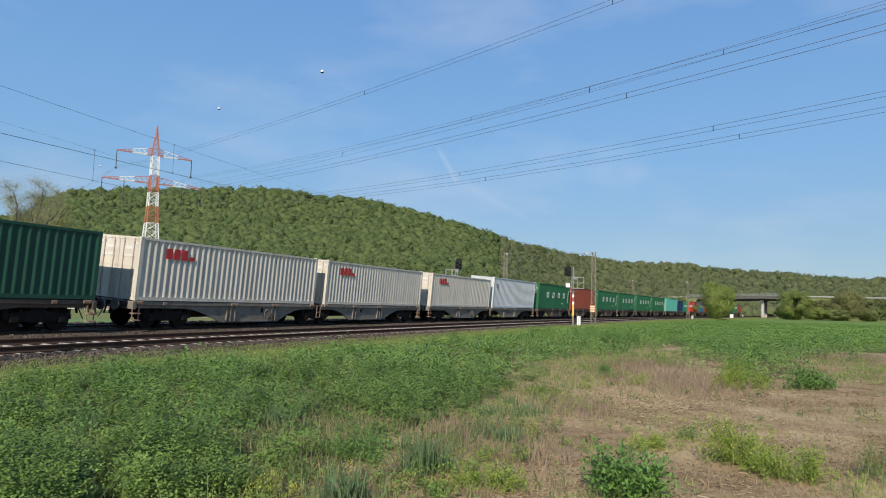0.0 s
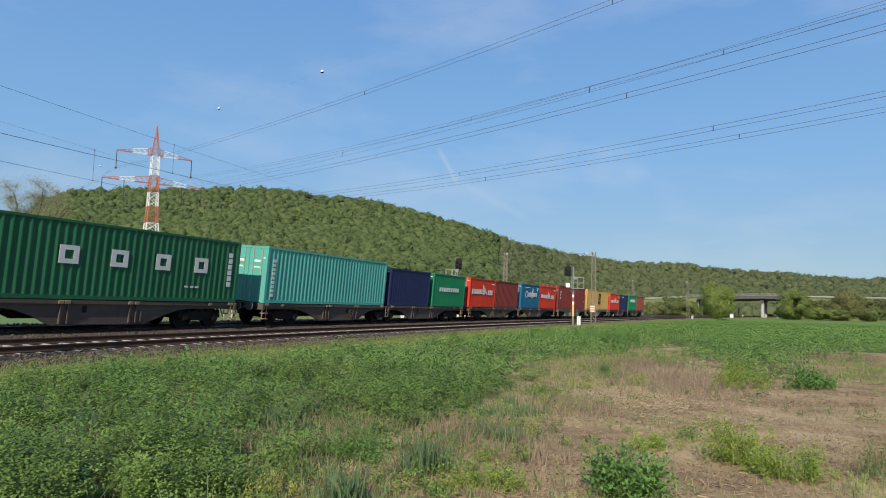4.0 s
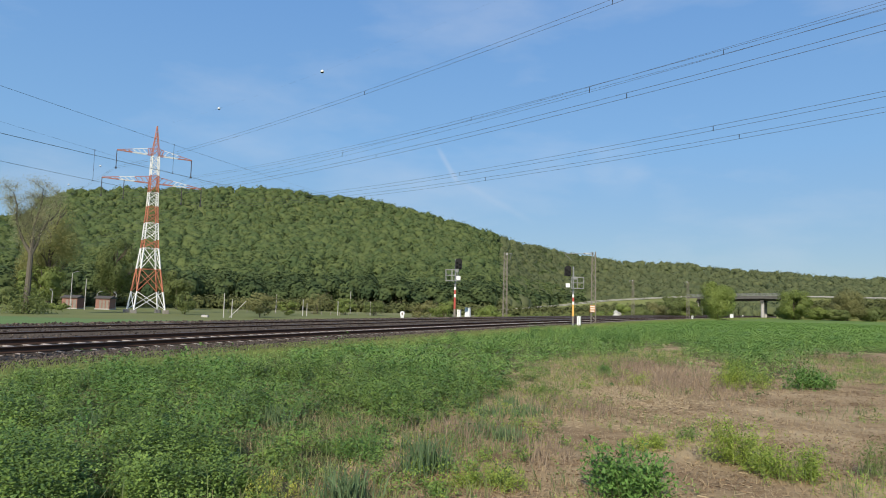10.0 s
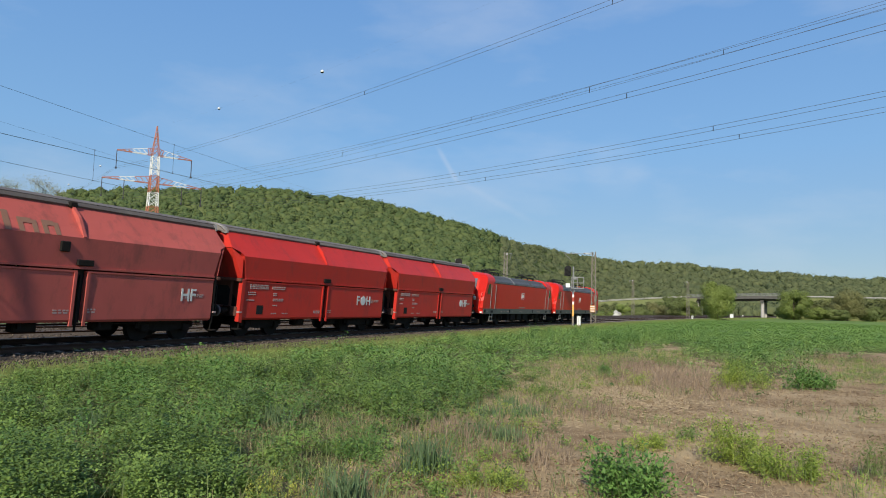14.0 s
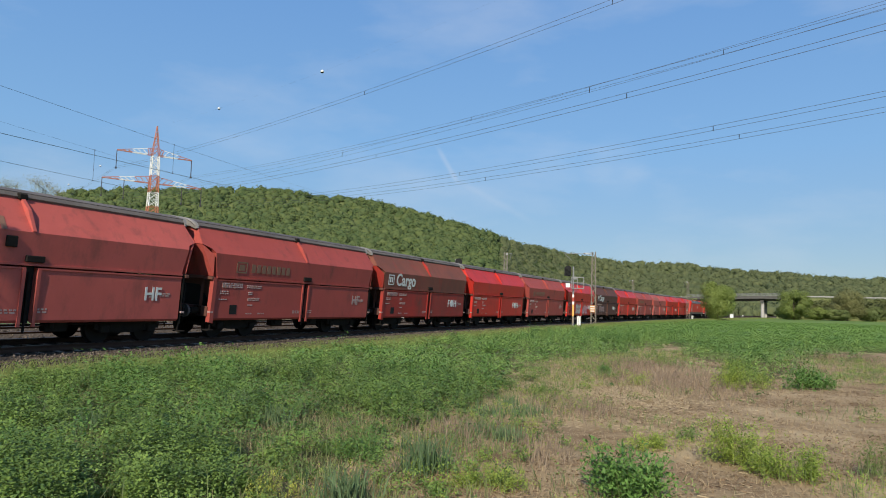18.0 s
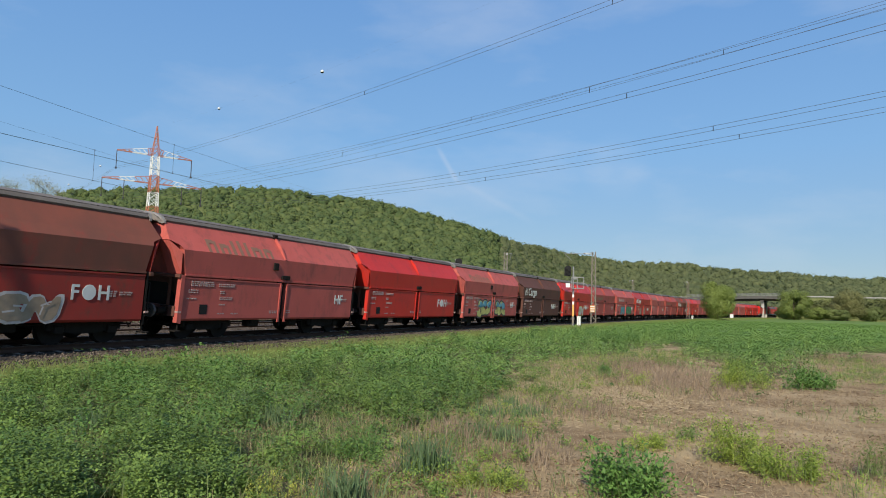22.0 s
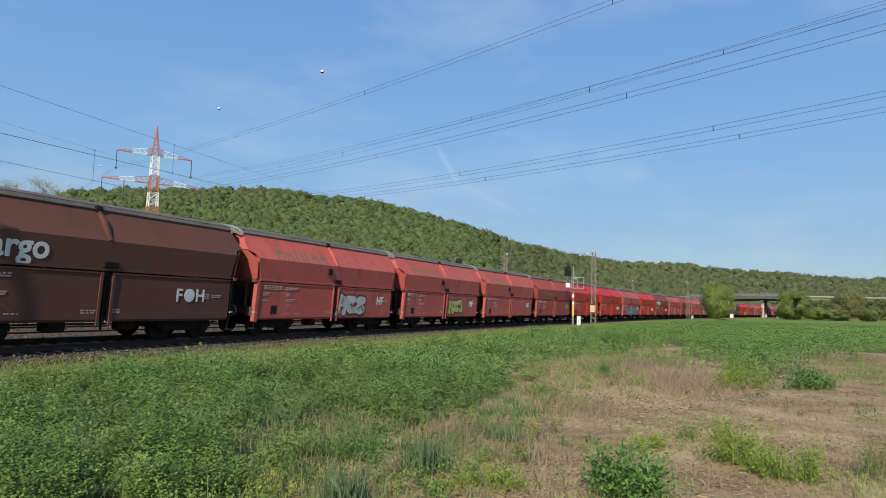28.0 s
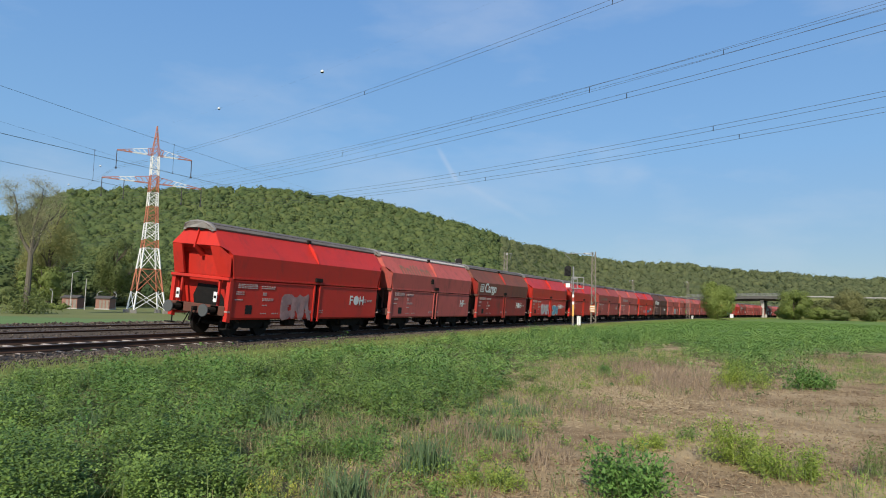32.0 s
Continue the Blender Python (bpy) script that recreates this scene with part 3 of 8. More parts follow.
def blades(name, pos, height, width, mats, lean=0.35, label="", category="grass"):
    """Narrow bent blades standing at each place."""
    k = len(pos)
    a = rng.uniform(0, 2 * np.pi, k)
    side = np.stack([np.cos(a), np.sin(a), np.zeros(k)], 1) * (width * rng.uniform(0.6, 1.3, k))[:, None]
    b = rng.uniform(0, 2 * np.pi, k)
    hh = (height * rng.uniform(0.5, 1.25, k))[:, None] if not np.ndim(height) else (height * rng.uniform(0.6, 1.2, k))[:, None]
    ln = np.stack([np.cos(b), np.sin(b), np.zeros(k)], 1) * np.abs(rng.normal(0, lean, k))[:, None] * hh
    up = np.array([[0, 0, 1.0]])
    m = pos + ln * 0.35 + up * hh * 0.6
    t = pos + ln + up * hh * 0.95
    V = np.stack([pos - side, pos + side, m + side * 0.7, m - side * 0.7, t], 1).reshape(-1, 3)
    q = np.arange(k)[:, None] * 5
    F = np.concatenate([np.concatenate([q + np.array([[0, 1, 2]]), q + np.array([[0, 2, 3]])]), q + np.array([[3, 2, 4]])])
    return tagged(mesh_np(name, V, F, mats), label, category, kind="stuff")


def wedge(k, r0, r1, az0, az1, power=1.0):
    """Random places in a wedge in front of the camera's stand."""
    u = rng.uniform(0, 1, k) ** power
    r = np.sqrt(r0 ** 2 + u * (r1 ** 2 - r0 ** 2))
    a = np.radians(rng.uniform(az0, az1, k))
    return r * np.sin(a), r * np.cos(a)


def settle(x, y, n=None):
    return np.stack([x, y, ground_z(x, y, n)], 1)


def tufts(x, y, per, spread, heights):
    """Leaves heaped round plant centres: more leaves low and inside, the outline uneven."""
    k = len(x)
    g = rng.normal(0, 1, (k, per, 3))
    rr = spread[:, None] * rng.uniform(0.3, 1.0, (k, per))
    px = x[:, None] + g[:, :, 0] * rr * 0.6
    py = y[:, None] + g[:, :, 1] * rr * 0.6
    base = ground_z(x, y)
    dome = np.clip(1 - (np.hypot(px - x[:, None], py - y[:, None]) / (1.9 * spread[:, None])) ** 2, 0.15, 1)
    pz = base[:, None] + heights[:, None] * dome * rng.uniform(0.15, 1.0, (k, per)) ** 0.6
    return np.stack([px.ravel(), py.ravel(), pz.ravel()], 1)


def keep(x, y, lo, hi, dry, thin=1.0, fray=0.45):
    n, _ = lateral(np.stack([x, y], 1))
    ok = (n > lo) & (n < hi)
    d = in_dry(x + rng.normal(0, fray, len(x)), y + rng.normal(0, fray, len(x)) * np.clip(y / 10, 1, 3))
    ok &= d if dry else ~d
    if thin < 1:
        ok &= rng.uniform(0, 1, len(x)) < thin
    return x[ok], y[ok]


def stemmed(x, y, spread, height, stems, per, wild=0.12):
    """Leaf places on upright plants: stems that fan out from one root, leaves along them, thickest near the tops."""
    k = len(x)
    root = ground_z(x, y)
    a = rng.uniform(0, 2 * np.pi, (k, stems))
    out = spread[:, None] * np.sqrt(rng.uniform(0.02, 1.0, (k, stems)))
    tall = height[:, None] * (1.05 - 0.45 * (out / spread[:, None]) ** 2) * rng.uniform(0.7, 1.12, (k, stems))
    t = rng.uniform(0.12, 1.0, (k, stems, per)) ** 0.7
    d = out[:, :, None] * (0.35 + 0.65 * t)
    j = rng.normal(0, wild, (k, stems, per, 3)) * spread[:, None, None, None]
    px = x[:, None, None] + d * np.cos(a)[:, :, None] + j[..., 0]
    py = y[:, None, None] + d * np.sin(a)[:, :, None] + j[..., 1]
    pz = root[:, None, None] + np.maximum(0.012, tall[:, :, None] * t + 0.5 * j[..., 2])
    return np.stack([px.ravel(), py.ravel(), pz.ravel()], 1)


def litter(name, x, y, length, width, mat, label):
    """Short flat straws lying on the ground, each turned at random."""
    k = len(x)
    p = settle(x, y) + np.array([0, 0, 0.006]) + np.stack([np.zeros(k), np.zeros(k), np.abs(rng.normal(0, 0.012, k))], 1)
    a = rng.uniform(0, 2 * np.pi, k)
    ln = length * rng.uniform(0.4, 1.2, k)
    d = np.stack([np.cos(a) * ln, np.sin(a) * ln, rng.normal(0, 0.12, k) * ln], 1) * 0.5
    w = np.stack([-np.sin(a), np.cos(a), rng.normal(0, 0.5, k)], 1) * (width * rng.uniform(0.5, 1.3, k) * 0.5)[:, None]
    p[:, 2] += np.abs(d[:, 2]) + np.abs(w[:, 2])
    V = np.stack([p - d - w, p + d - w, p + d + w, p - d + w], 1).reshape(-1, 3)
    return tagged(mesh_np(name, V, np.arange(k)[:, None] * 4 + np.array([[0, 1, 2, 3]]), mat), label, "straw", kind="stuff")


def clumps(x, y):
    """How thickly the lucerne stands: broad drifts, clumps and single plants."""
    thin = np.exp(-((x + 1.4) / 1.0) ** 2 - ((y - 6.5) / 1.3) ** 2) + 0.7 * np.exp(-((x + 1.3) / 1.1) ** 2 - ((y - 9.6) / 1.8) ** 2)
    return 0.4 * wob(x, y, 0.8, 1) + 0.65 * wob(x, y, 2.6, 4) + 0.85 * wob(x, y, 5.6, 9) - 0.75 * thin


def edge_low(x, y):
    """Plants stay low where the crop ends along the verge."""
    n, _ = lateral(np.stack([x, y], 1))
    return np.interp(n, (5.0, 7.0, 9.5), (0.35, 0.75, 1.0))


# lucerne stand, near: leafy stems in clumps of uneven height, darker and taller in the drifts
for count, r0, r1, stems, per, lo, hi in ((1500, 4.9, 9.0, 24, 15, 0.022, 0.045), (3100, 9.0, 17.5, 18, 12, 0.028, 0.055)):
    x, y = keep(*wedge(count, r0, r1, -37, 36), 5.2, 60, False)
    c = clumps(x, y)
    ok = rng.uniform(-0.6, 0.35, len(x)) < c
    x, y, c = x[ok], y[ok], c[ok]
    hgt = np.clip(0.19 + 0.52 * c + rng.normal(0, 0.14, len(x)), 0.05, 0.78) * edge_low(x, y)
    pos = stemmed(x, y, rng.uniform(0.16, 0.38, len(x)), hgt, stems, per, 0.10)
    leaves("lucerne_plants", pos, rng.uniform(lo, hi, len(pos)), M["lucerne"], droop=0.26, roll=0.18, aspect=0.62, label="dense lush green lucerne plants covering the field")
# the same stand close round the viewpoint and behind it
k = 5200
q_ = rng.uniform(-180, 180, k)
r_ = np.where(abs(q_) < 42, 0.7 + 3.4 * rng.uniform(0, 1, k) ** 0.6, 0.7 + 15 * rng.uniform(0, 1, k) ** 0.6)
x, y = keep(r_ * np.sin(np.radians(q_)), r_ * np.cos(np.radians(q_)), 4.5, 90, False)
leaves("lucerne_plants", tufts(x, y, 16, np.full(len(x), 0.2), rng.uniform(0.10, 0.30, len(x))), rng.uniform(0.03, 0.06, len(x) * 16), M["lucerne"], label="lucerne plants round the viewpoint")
# the gaps between the clumps: pale grass, dead stems and low yellowish weeds
x, y = keep(*wedge(30000, 4.9, 17.5, -37, 34, 1.3), 4.4, 60, False)
ok = rng.uniform(-0.45, 0.3, len(x)) > clumps(x, y)
x, y = x[ok], y[ok]
blades("gap_grass", settle(x, y), 0.13, 0.0045, M["gap_grass"], lean=0.5, label="pale green grass in the gaps of the lucerne")
x, y = keep(*wedge(20000, 4.9, 15, -37, 34, 1.3), 4.6, 60, False)
ok = rng.uniform(-0.5, 0.15, len(x)) > clumps(x, y)
x, y = x[ok], y[ok]
blades("dead_stems", settle(x, y), 0.14, 0.0035, M["dry_blade"], lean=0.9, label="dead straw-coloured stems among the lucerne")
x, y = keep(*wedge(5200, 4.9, 17, -37, 30), 4.6, 60, False)
ok = rng.uniform(-0.5, 0.3, len(x)) > clumps(x, y)
x, y = x[ok], y[ok]
pos = stemmed(x, y, np.full(len(x), 0.1), rng.uniform(0.06, 0.22, len(x)), 5, 5)
leaves("gap_weeds", pos, rng.uniform(0.014, 0.032, len(pos)), M["grass"], label="low yellow-green weeds between the lucerne clumps")
# lucerne stand, further out
x, y = keep(*wedge(13000, 17, 52, -36, 36), 5.0, 200, False)
c = 0.5 * wob(x, y, 0.55, 1) + 0.6 * wob(x, y, 1.7, 4) + 0.8 * wob(x, y, 4.2, 7)
ok = rng.uniform(-0.65, 0.05, len(x)) < c
x, y, c = x[ok], y[ok], c[ok]
hgt = np.clip(0.27 + 0.5 * c + rng.normal(0, 0.13, len(x)), 0.06, 0.85) * edge_low(x, y)
pos = stemmed(x, y, rng.uniform(0.24, 0.52, len(x)), hgt, 9, 6, 0.09)
leaves("lucerne_plants", pos, rng.uniform(0.045, 0.095, len(pos)), M["lucerne_far"], droop=0.25, roll=0.18, label="green lucerne stand further out in the field")
x, y = keep(*wedge(30000, 50, 135, -4, 36, 0.9), 6.0, 400, False)
leaves("lucerne_plants", tufts(x, y, 4, np.full(len(x), 0.5), 0.30 + 0.07 * wob(x, y, 0.25, 3)), rng.uniform(0.10, 0.22, len(x) * 4), M["lucerne_outer"], droop=0.25, label="distant green lucerne field")
# taller single plants and clumps that stand out of the crop
for count, r0, r1, lo, hi in ((420, 8.0, 17.0, 0.035, 0.065), (2400, 15.0, 52.0, 0.06, 0.11)):
    x, y = keep(*wedge(count, r0, r1, -37, 36), 6.0, 120, False)
    ok = rng.uniform(-0.5, 0.5, len(x)) < wob(x, y, 0.7, 31) + 0.5 * wob(x, y, 1.9, 32)
    x, y = x[ok], y[ok]
    pos = stemmed(x, y, rng.uniform(0.18, 0.48, len(x)), rng.uniform(0.42, 0.78, len(x)), 15, 7, 0.16)
    leaves("lucerne_clump", pos, rng.uniform(lo, hi, len(pos)), M["lucerne_lush"], droop=0.3, roll=0.2, aspect=0.6, label="taller dark green lucerne clumps in the crop")
# verge grass between ballast and field
for count, s0, s1, n1, h, wd, words in ((72000, -12, 42, 3.5, 0.13, 0.008, "soft yellow-green grass along the ballast"), (26000, 40, 100, 4.0, 0.22, 0.013, "yellow-green grass along the ballast"), (22000, 95, 260, 6.2, 0.28, 0.03, "grass verge beside the far stretch of track")):
    S_ = rng.uniform(s0, s1, count)
    N_ = 1.95 + (n1 + 0.5) * rng.uniform(0, 1, count) ** 0.9
    A_ = np.interp(S_, _S, _A)
    g_ = settle(np.interp(S_, _S, _X) + N_ * np.cos(A_), np.interp(S_, _S, _Y) - N_ * np.sin(A_), N_)
    g_[:, 2] = np.maximum(g_[:, 2], np.interp(N_, (2.15, 3.3, 3.7), (-0.295, -0.50, -0.62)))
    blades("verge_grass", g_, h * np.interp(N_, (2.0, 3.0, 4.5), (0.45, 0.9, 1.3)), wd, M["verge"], lean=0.55, label=words)
# tall grass stems among the lucerne
x, y = keep(*wedge(5000, 5.2, 22, -37, 36), 4.5, 60, False)
blades("field_grass", settle(x, y), 0.42, 0.004, M["gap_grass"], lean=0.4, label="thin grass stems among the lucerne")

# dry corner: straw lying and standing, brown litter, sparse green
x, y = keep(*wedge(90000, 4.9, 34, -20, 37, 1.7), 3, 90, True)
litter("lying_straw", x, y, 0.085, 0.0045, M["dry_blade"], "dead straw lying on bare ground")
q = 26000
x, y = keep(3.1 + rng.normal(0, 1.3, q), 15.2 + rng.normal(0, 2.2, q), 3, 90, True)
litter("straw_mat", x, y, 0.10, 0.006, M["pale_straw"], "mat of pale flattened straw")
x, y = keep(*wedge(42000, 4.9, 26, -20, 37, 1.6), 3, 90, True)
ok = wob(x, y, 0.9, 21) + 0.6 * wob(x, y, 2.7, 22) > -0.1
litter("brown_litter", x[ok], y[ok], 0.05, 0.010, M["litter"], "dark brown dead leaves and crumbs of soil")
x, y = keep(*wedge(34000, 4.9, 34, -20, 37, 1.5), 3, 90, True)
blades("dry_straw", settle(x, y), 0.07, 0.0045, M["dry_blade"], lean=1.6, label="short dead straw stubble")
x, y = keep(*wedge(36000, 4.9, 36, -18, 37, 1.2), 3, 90, True)
w_ = wob(x, y, 1.0, 2) + 0.7 * wob(x, y, 3.1, 7) + 0.5 * wob(x, y, 7.0, 3)
ok = w_ > 0.42 + 0.10 * np.clip(x - 4.5, 0, 4)
blades("sparse_grass", settle(x[ok], y[ok]), 0.15, 0.0045, M["gap_grass"], lean=0.7, label="sparse pale green grass on the dry patch")
x, y = keep(*wedge(4200, 4.9, 30, -18, 37, 1.2), 3, 90, True)
w_ = wob(x, y, 0.9, 9) + 0.7 * wob(x, y, 2.6, 11)
ok = w_ > 0.25 + 0.10 * np.clip(x - 4.5, 0, 4)
x, y = x[ok], y[ok]
pos = stemmed(x, y, rng.uniform(0.05, 0.14, len(x)), rng.uniform(0.04, 0.16, len(x)), 5, 6)
leaves("low_weeds", pos, rng.uniform(0.012, 0.03, len(pos)), M["weed"], label="low pale weeds on the dry patch")
x, y = keep(*wedge(2600, 4.9, 34, -18, 37), 3, 90, True)
w_ = wob(x, y, 1.15, 6) + 0.7 * wob(x, y, 2.9, 8)
ok = w_ > 0.55 - 0.02 * y
x, y = x[ok], y[ok]
pos = stemmed(x, y, rng.uniform(0.08, 0.16, len(x)), rng.uniform(0.08, 0.22, len(x)), 5, 7)
leaves("scattered_lucerne", pos, rng.uniform(0.02, 0.045, len(pos)), M["lucerne"], label="scattered small lucerne plants on the straw")
# drifts of tall dead grass with a purplish tinge
for gx_, gy_, rx_, ry_, q in ((5.7, 16.6, 1.3, 2.6, 1700), (6.6, 20.5, 1.8, 4.0, 2000), (11.2, 23.5, 1.5, 3.0, 1000), (2.4, 12.4, 0.9, 1.2, 500), (0.2, 9.3, 0.6, 0.9, 350), (1.3, 8.4, 0.5, 0.6, 160), (16.0, 27.0, 2.0, 2.0, 900)):
    xx, yy = gx_ + rng.normal(0, rx_ * 0.55, q), gy_ + rng.normal(0, ry_ * 0.55, q)
    blades("dead_grass", settle(xx, yy), 0.26, 0.004 + 0.0001 * gy_, M["brown_blade"], lean=0.9, label="drift of thin purplish-brown dead grass")
# ragged border between lucerne and straw: grass, weeds and seedlings run into the dry ground
x, y = keep(*wedge(52000, 4.9, 32, -22, 37, 1.3), 3, 90, True)
edge = ~in_dry(x - 1.2 - 0.06 * y, y + 0.3 + 0.07 * y)
x, y = x[edge], y[edge]
w_ = wob(x, y, 1.7, 15) + 0.5 * wob(x, y, 4.4, 16)
ok = w_ > 0.08
blades("border_grass", settle(x[ok], y[ok]), 0.22, 0.0045, M["gap_grass"], lean=0.6, label="pale grass along the border of the dry patch")
ok = (w_ < 0.2) & (rng.uniform(0, 1, len(x)) < 0.14)
pos = stemmed(x[ok], y[ok], np.full(ok.sum(), 0.12), rng.uniform(0.05, 0.24, ok.sum()), 6, 6)
leaves("border_weeds", pos, rng.uniform(0.014, 0.034, len(pos)), M["weed"], label="low pale weeds along the border of the dry patch")
ok = (w_ < 0.0) & (rng.uniform(0, 1, len(x)) < 0.10)
pos = stemmed(x[ok], y[ok], np.full(ok.sum(), 0.14), rng.uniform(0.1, 0.3, ok.sum()), 7, 8)
leaves("border_lucerne", pos, rng.uniform(0.02, 0.045, len(pos)), M["lucerne"], label="lucerne seedlings along the border of the dry patch")


def bush(x, y, r, h, count, leaf, mat, label, name="field_bush", lobes=5):
    """A ragged field plant: single upright leafy shoots, thick in a few tufts and thin towards the rim, with bare stems showing."""
    tuft_a, tuft_q = rng.uniform(0, 2 * np.pi, lobes), 0.7 * r * np.sqrt(rng.uniform(0.0, 1.0, lobes))
    shoots = max(10, count // 34)
    i_ = rng.integers(0, lobes, shoots)
    a, q = rng.uniform(0, 2 * np.pi, shoots), np.abs(rng.normal(0, 0.30 * r, shoots))
    sx = x + tuft_q[i_] * np.cos(tuft_a[i_]) + q * np.cos(a)
    sy = y + tuft_q[i_] * np.sin(tuft_a[i_]) + q * np.sin(a)
    tuft_h = rng.uniform(0.55, 1.08, lobes)
    far = np.hypot(sx - x, sy - y) / r
    tall = h * tuft_h[i_] * np.clip(1.1 - 0.55 * far ** 2, 0.22, 1) * rng.uniform(0.55, 1.15, shoots)
    per = 30
    t = rng.uniform(0.05, 1.0, (shoots, per)) ** 0.85
    lean = rng.normal(0, 0.22, (shoots, 2)) + 0.25 * np.stack([sx - x, sy - y], 1) / r
    out = rng.normal(0, 1, (shoots, per, 3)) * (leaf * 1.1 * (1.15 - 0.8 * t))[..., None]
    pos = np.stack([sx[:, None] + lean[:, :1] * tall[:, None] * t + out[..., 0], sy[:, None] + lean[:, 1:] * tall[:, None] * t + out[..., 1], ground_z(sx, sy)[:, None] + np.maximum(0.01, tall[:, None] * t + 0.4 * out[..., 2])], -1).reshape(-1, 3)
    ob = leaves(name, pos, rng.uniform(0.5, 1.3, len(pos)) * leaf , mat, droop=0.55, aspect=0.45, label=label, category="bush")
    del ob["kind"]
    k = shoots // 2
    st = blades("undergrowth", settle(sx[:k], sy[:k]), tall[:k] * 1.05, 0.004, M["gap_grass"], lean=0.3)
    del st["category"]
    st["kind"] = "stuff"
    st.parent = ob
    return ob


bush(1.80, 6.72, 0.42, 0.48, 4200, 0.055, M["lucerne_lush"], "lush green lucerne clump at the dry patch's edge", lobes=7)
bush(3.73, 8.55, 0.42, 0.60, 6500, 0.034, M["weed"], "pale yellow-green flowering weed clump", lobes=6)
bush(3.92, 7.65, 0.38, 0.52, 5200, 0.034, M["weed"], "pale yellow-green weed clump")
bush(2.85, 8.90, 0.46, 0.27, 3000, 0.03, M["weed"], "low pale weed patch on straw")
bush(3.57, 9.85, 0.20, 0.28, 900, 0.03, M["lucerne"], "low green plant on straw", lobes=3)
bush(0.62, 6.85, 0.36, 0.26, 2600, 0.03, M["weed"], "green weeds on the straw", lobes=6)
bush(0.28, 6.95, 0.13, 0.22, 600, 0.024, M["flower"], "pale yellow flowering weed", lobes=3)
bush(7.31, 16.3, 0.62, 0.62, 5200, 0.05, M["weed"], "yellow-green weed clump on dry ground", lobes=6)
bush(7.75, 17.6, 0.55, 0.50, 2400, 0.045, M["lucerne"], "tongue of lucerne reaching into the dry patch")
bush(8.92, 16.4, 0.70, 0.62, 5200, 0.06, M["lucerne_lush"], "dark green leafy plant on the dry ground", lobes=7)
bush(8.5, 17.9, 0.55, 0.45, 2000, 0.045, M["lucerne"], "green lucerne beside the dark plant")
bush(4.69, 19.1, 0.36, 0.34, 1400, 0.045, M["lucerne_lush"], "small green clump on the straw", lobes=4)
bush(4.80, 16.5, 0.28, 0.42, 1300, 0.035, M["weed"], "small yellow-green weed clump on the straw", lobes=3)
bush(7.45, 22.0, 0.7, 0.40, 2000, 0.05, M["lucerne"], "green plant clump on dry ground")
bush(9.8, 22.3, 0.9, 0.45, 2600, 0.05, M["lucerne"], "lucerne clump at the dry patch's far side", lobes=6)
bush(5.06, 7.85, 0.30, 0.46, 1500, 0.028, M["grass"], "grey-green weed clump on bare soil", lobes=4)
bush(-1.55, 6.3, 0.34, 0.34, 1500, 0.024, M["flower"], "yellow flowering weeds between lucerne and straw", lobes=6)
bush(-0.80, 8.0, 0.42, 0.42, 2600, 0.03, M["lucerne_lush"], "dark lucerne clump at the border of the straw", lobes=6)
bush(2.2, 14.6, 0.5, 0.28, 1500, 0.036, M["lucerne"], "low lucerne at the border of the straw")
bush(4.35, 6.7, 0.5, 0.34, 1300, 0.022, M["weed"], "thin flowering weeds on bare soil", lobes=6)
for gx_, gy_, gh, gr_, q in ((-0.14, 7.48, 0.40, 0.13, 260), (-0.84, 6.35, 0.34, 0.13, 220), (-3.15, 10.8, 0.42, 0.12, 150), (-2.35, 9.95, 0.34, 0.10, 120), (0.88, 9.35, 0.20, 0.17, 200), (0.55, 9.5, 0.2, 0.12, 120), (1.32, 12.8, 0.20, 0.08, 90), (1.46, 11.6, 0.22, 0.2, 170), (0.8, 11.4, 0.22, 0.18, 140), (-4.6, 9.0, 0.36, 0.12, 110)):
    xx, yy = gx_ + rng.normal(0, gr_, q), gy_ + rng.normal(0, gr_, q)
    blades("grass_tussock", settle(xx, yy), gh, 0.007, M["blue_grass"], lean=0.5, label="blue-green grass tussock in the field", category="grass tuft")

# ---- woods on the hill ----
def crown_shape(sub, seed):
    bm = B()
    bmesh.ops.create_icosphere(bm, subdivisions=sub, radius=1.0)
    off = Vector((seed * 3.1, seed * 1.7, seed))
    for v in bm.verts:
        v.co = v.co * (1 + 0.40 * noise.noise(v.co * 1.4 + off) + 0.24 * noise.noise(v.co * 3.2 + off) + 0.08 * noise.noise(v.co * 7.0 + off))
    bmesh.ops.delete(bm, geom=[v for v in bm.verts if v.co.z < -0.6], context="VERTS")
    bmesh.ops.triangulate(bm, faces=bm.faces)
    bm.verts.ensure_lookup_table()
    V = np.array([v.co[:] for v in bm.verts])
    F = np.array([[v.index for v in f.verts] for f in bm.faces])
    bm.free()
    return V, F


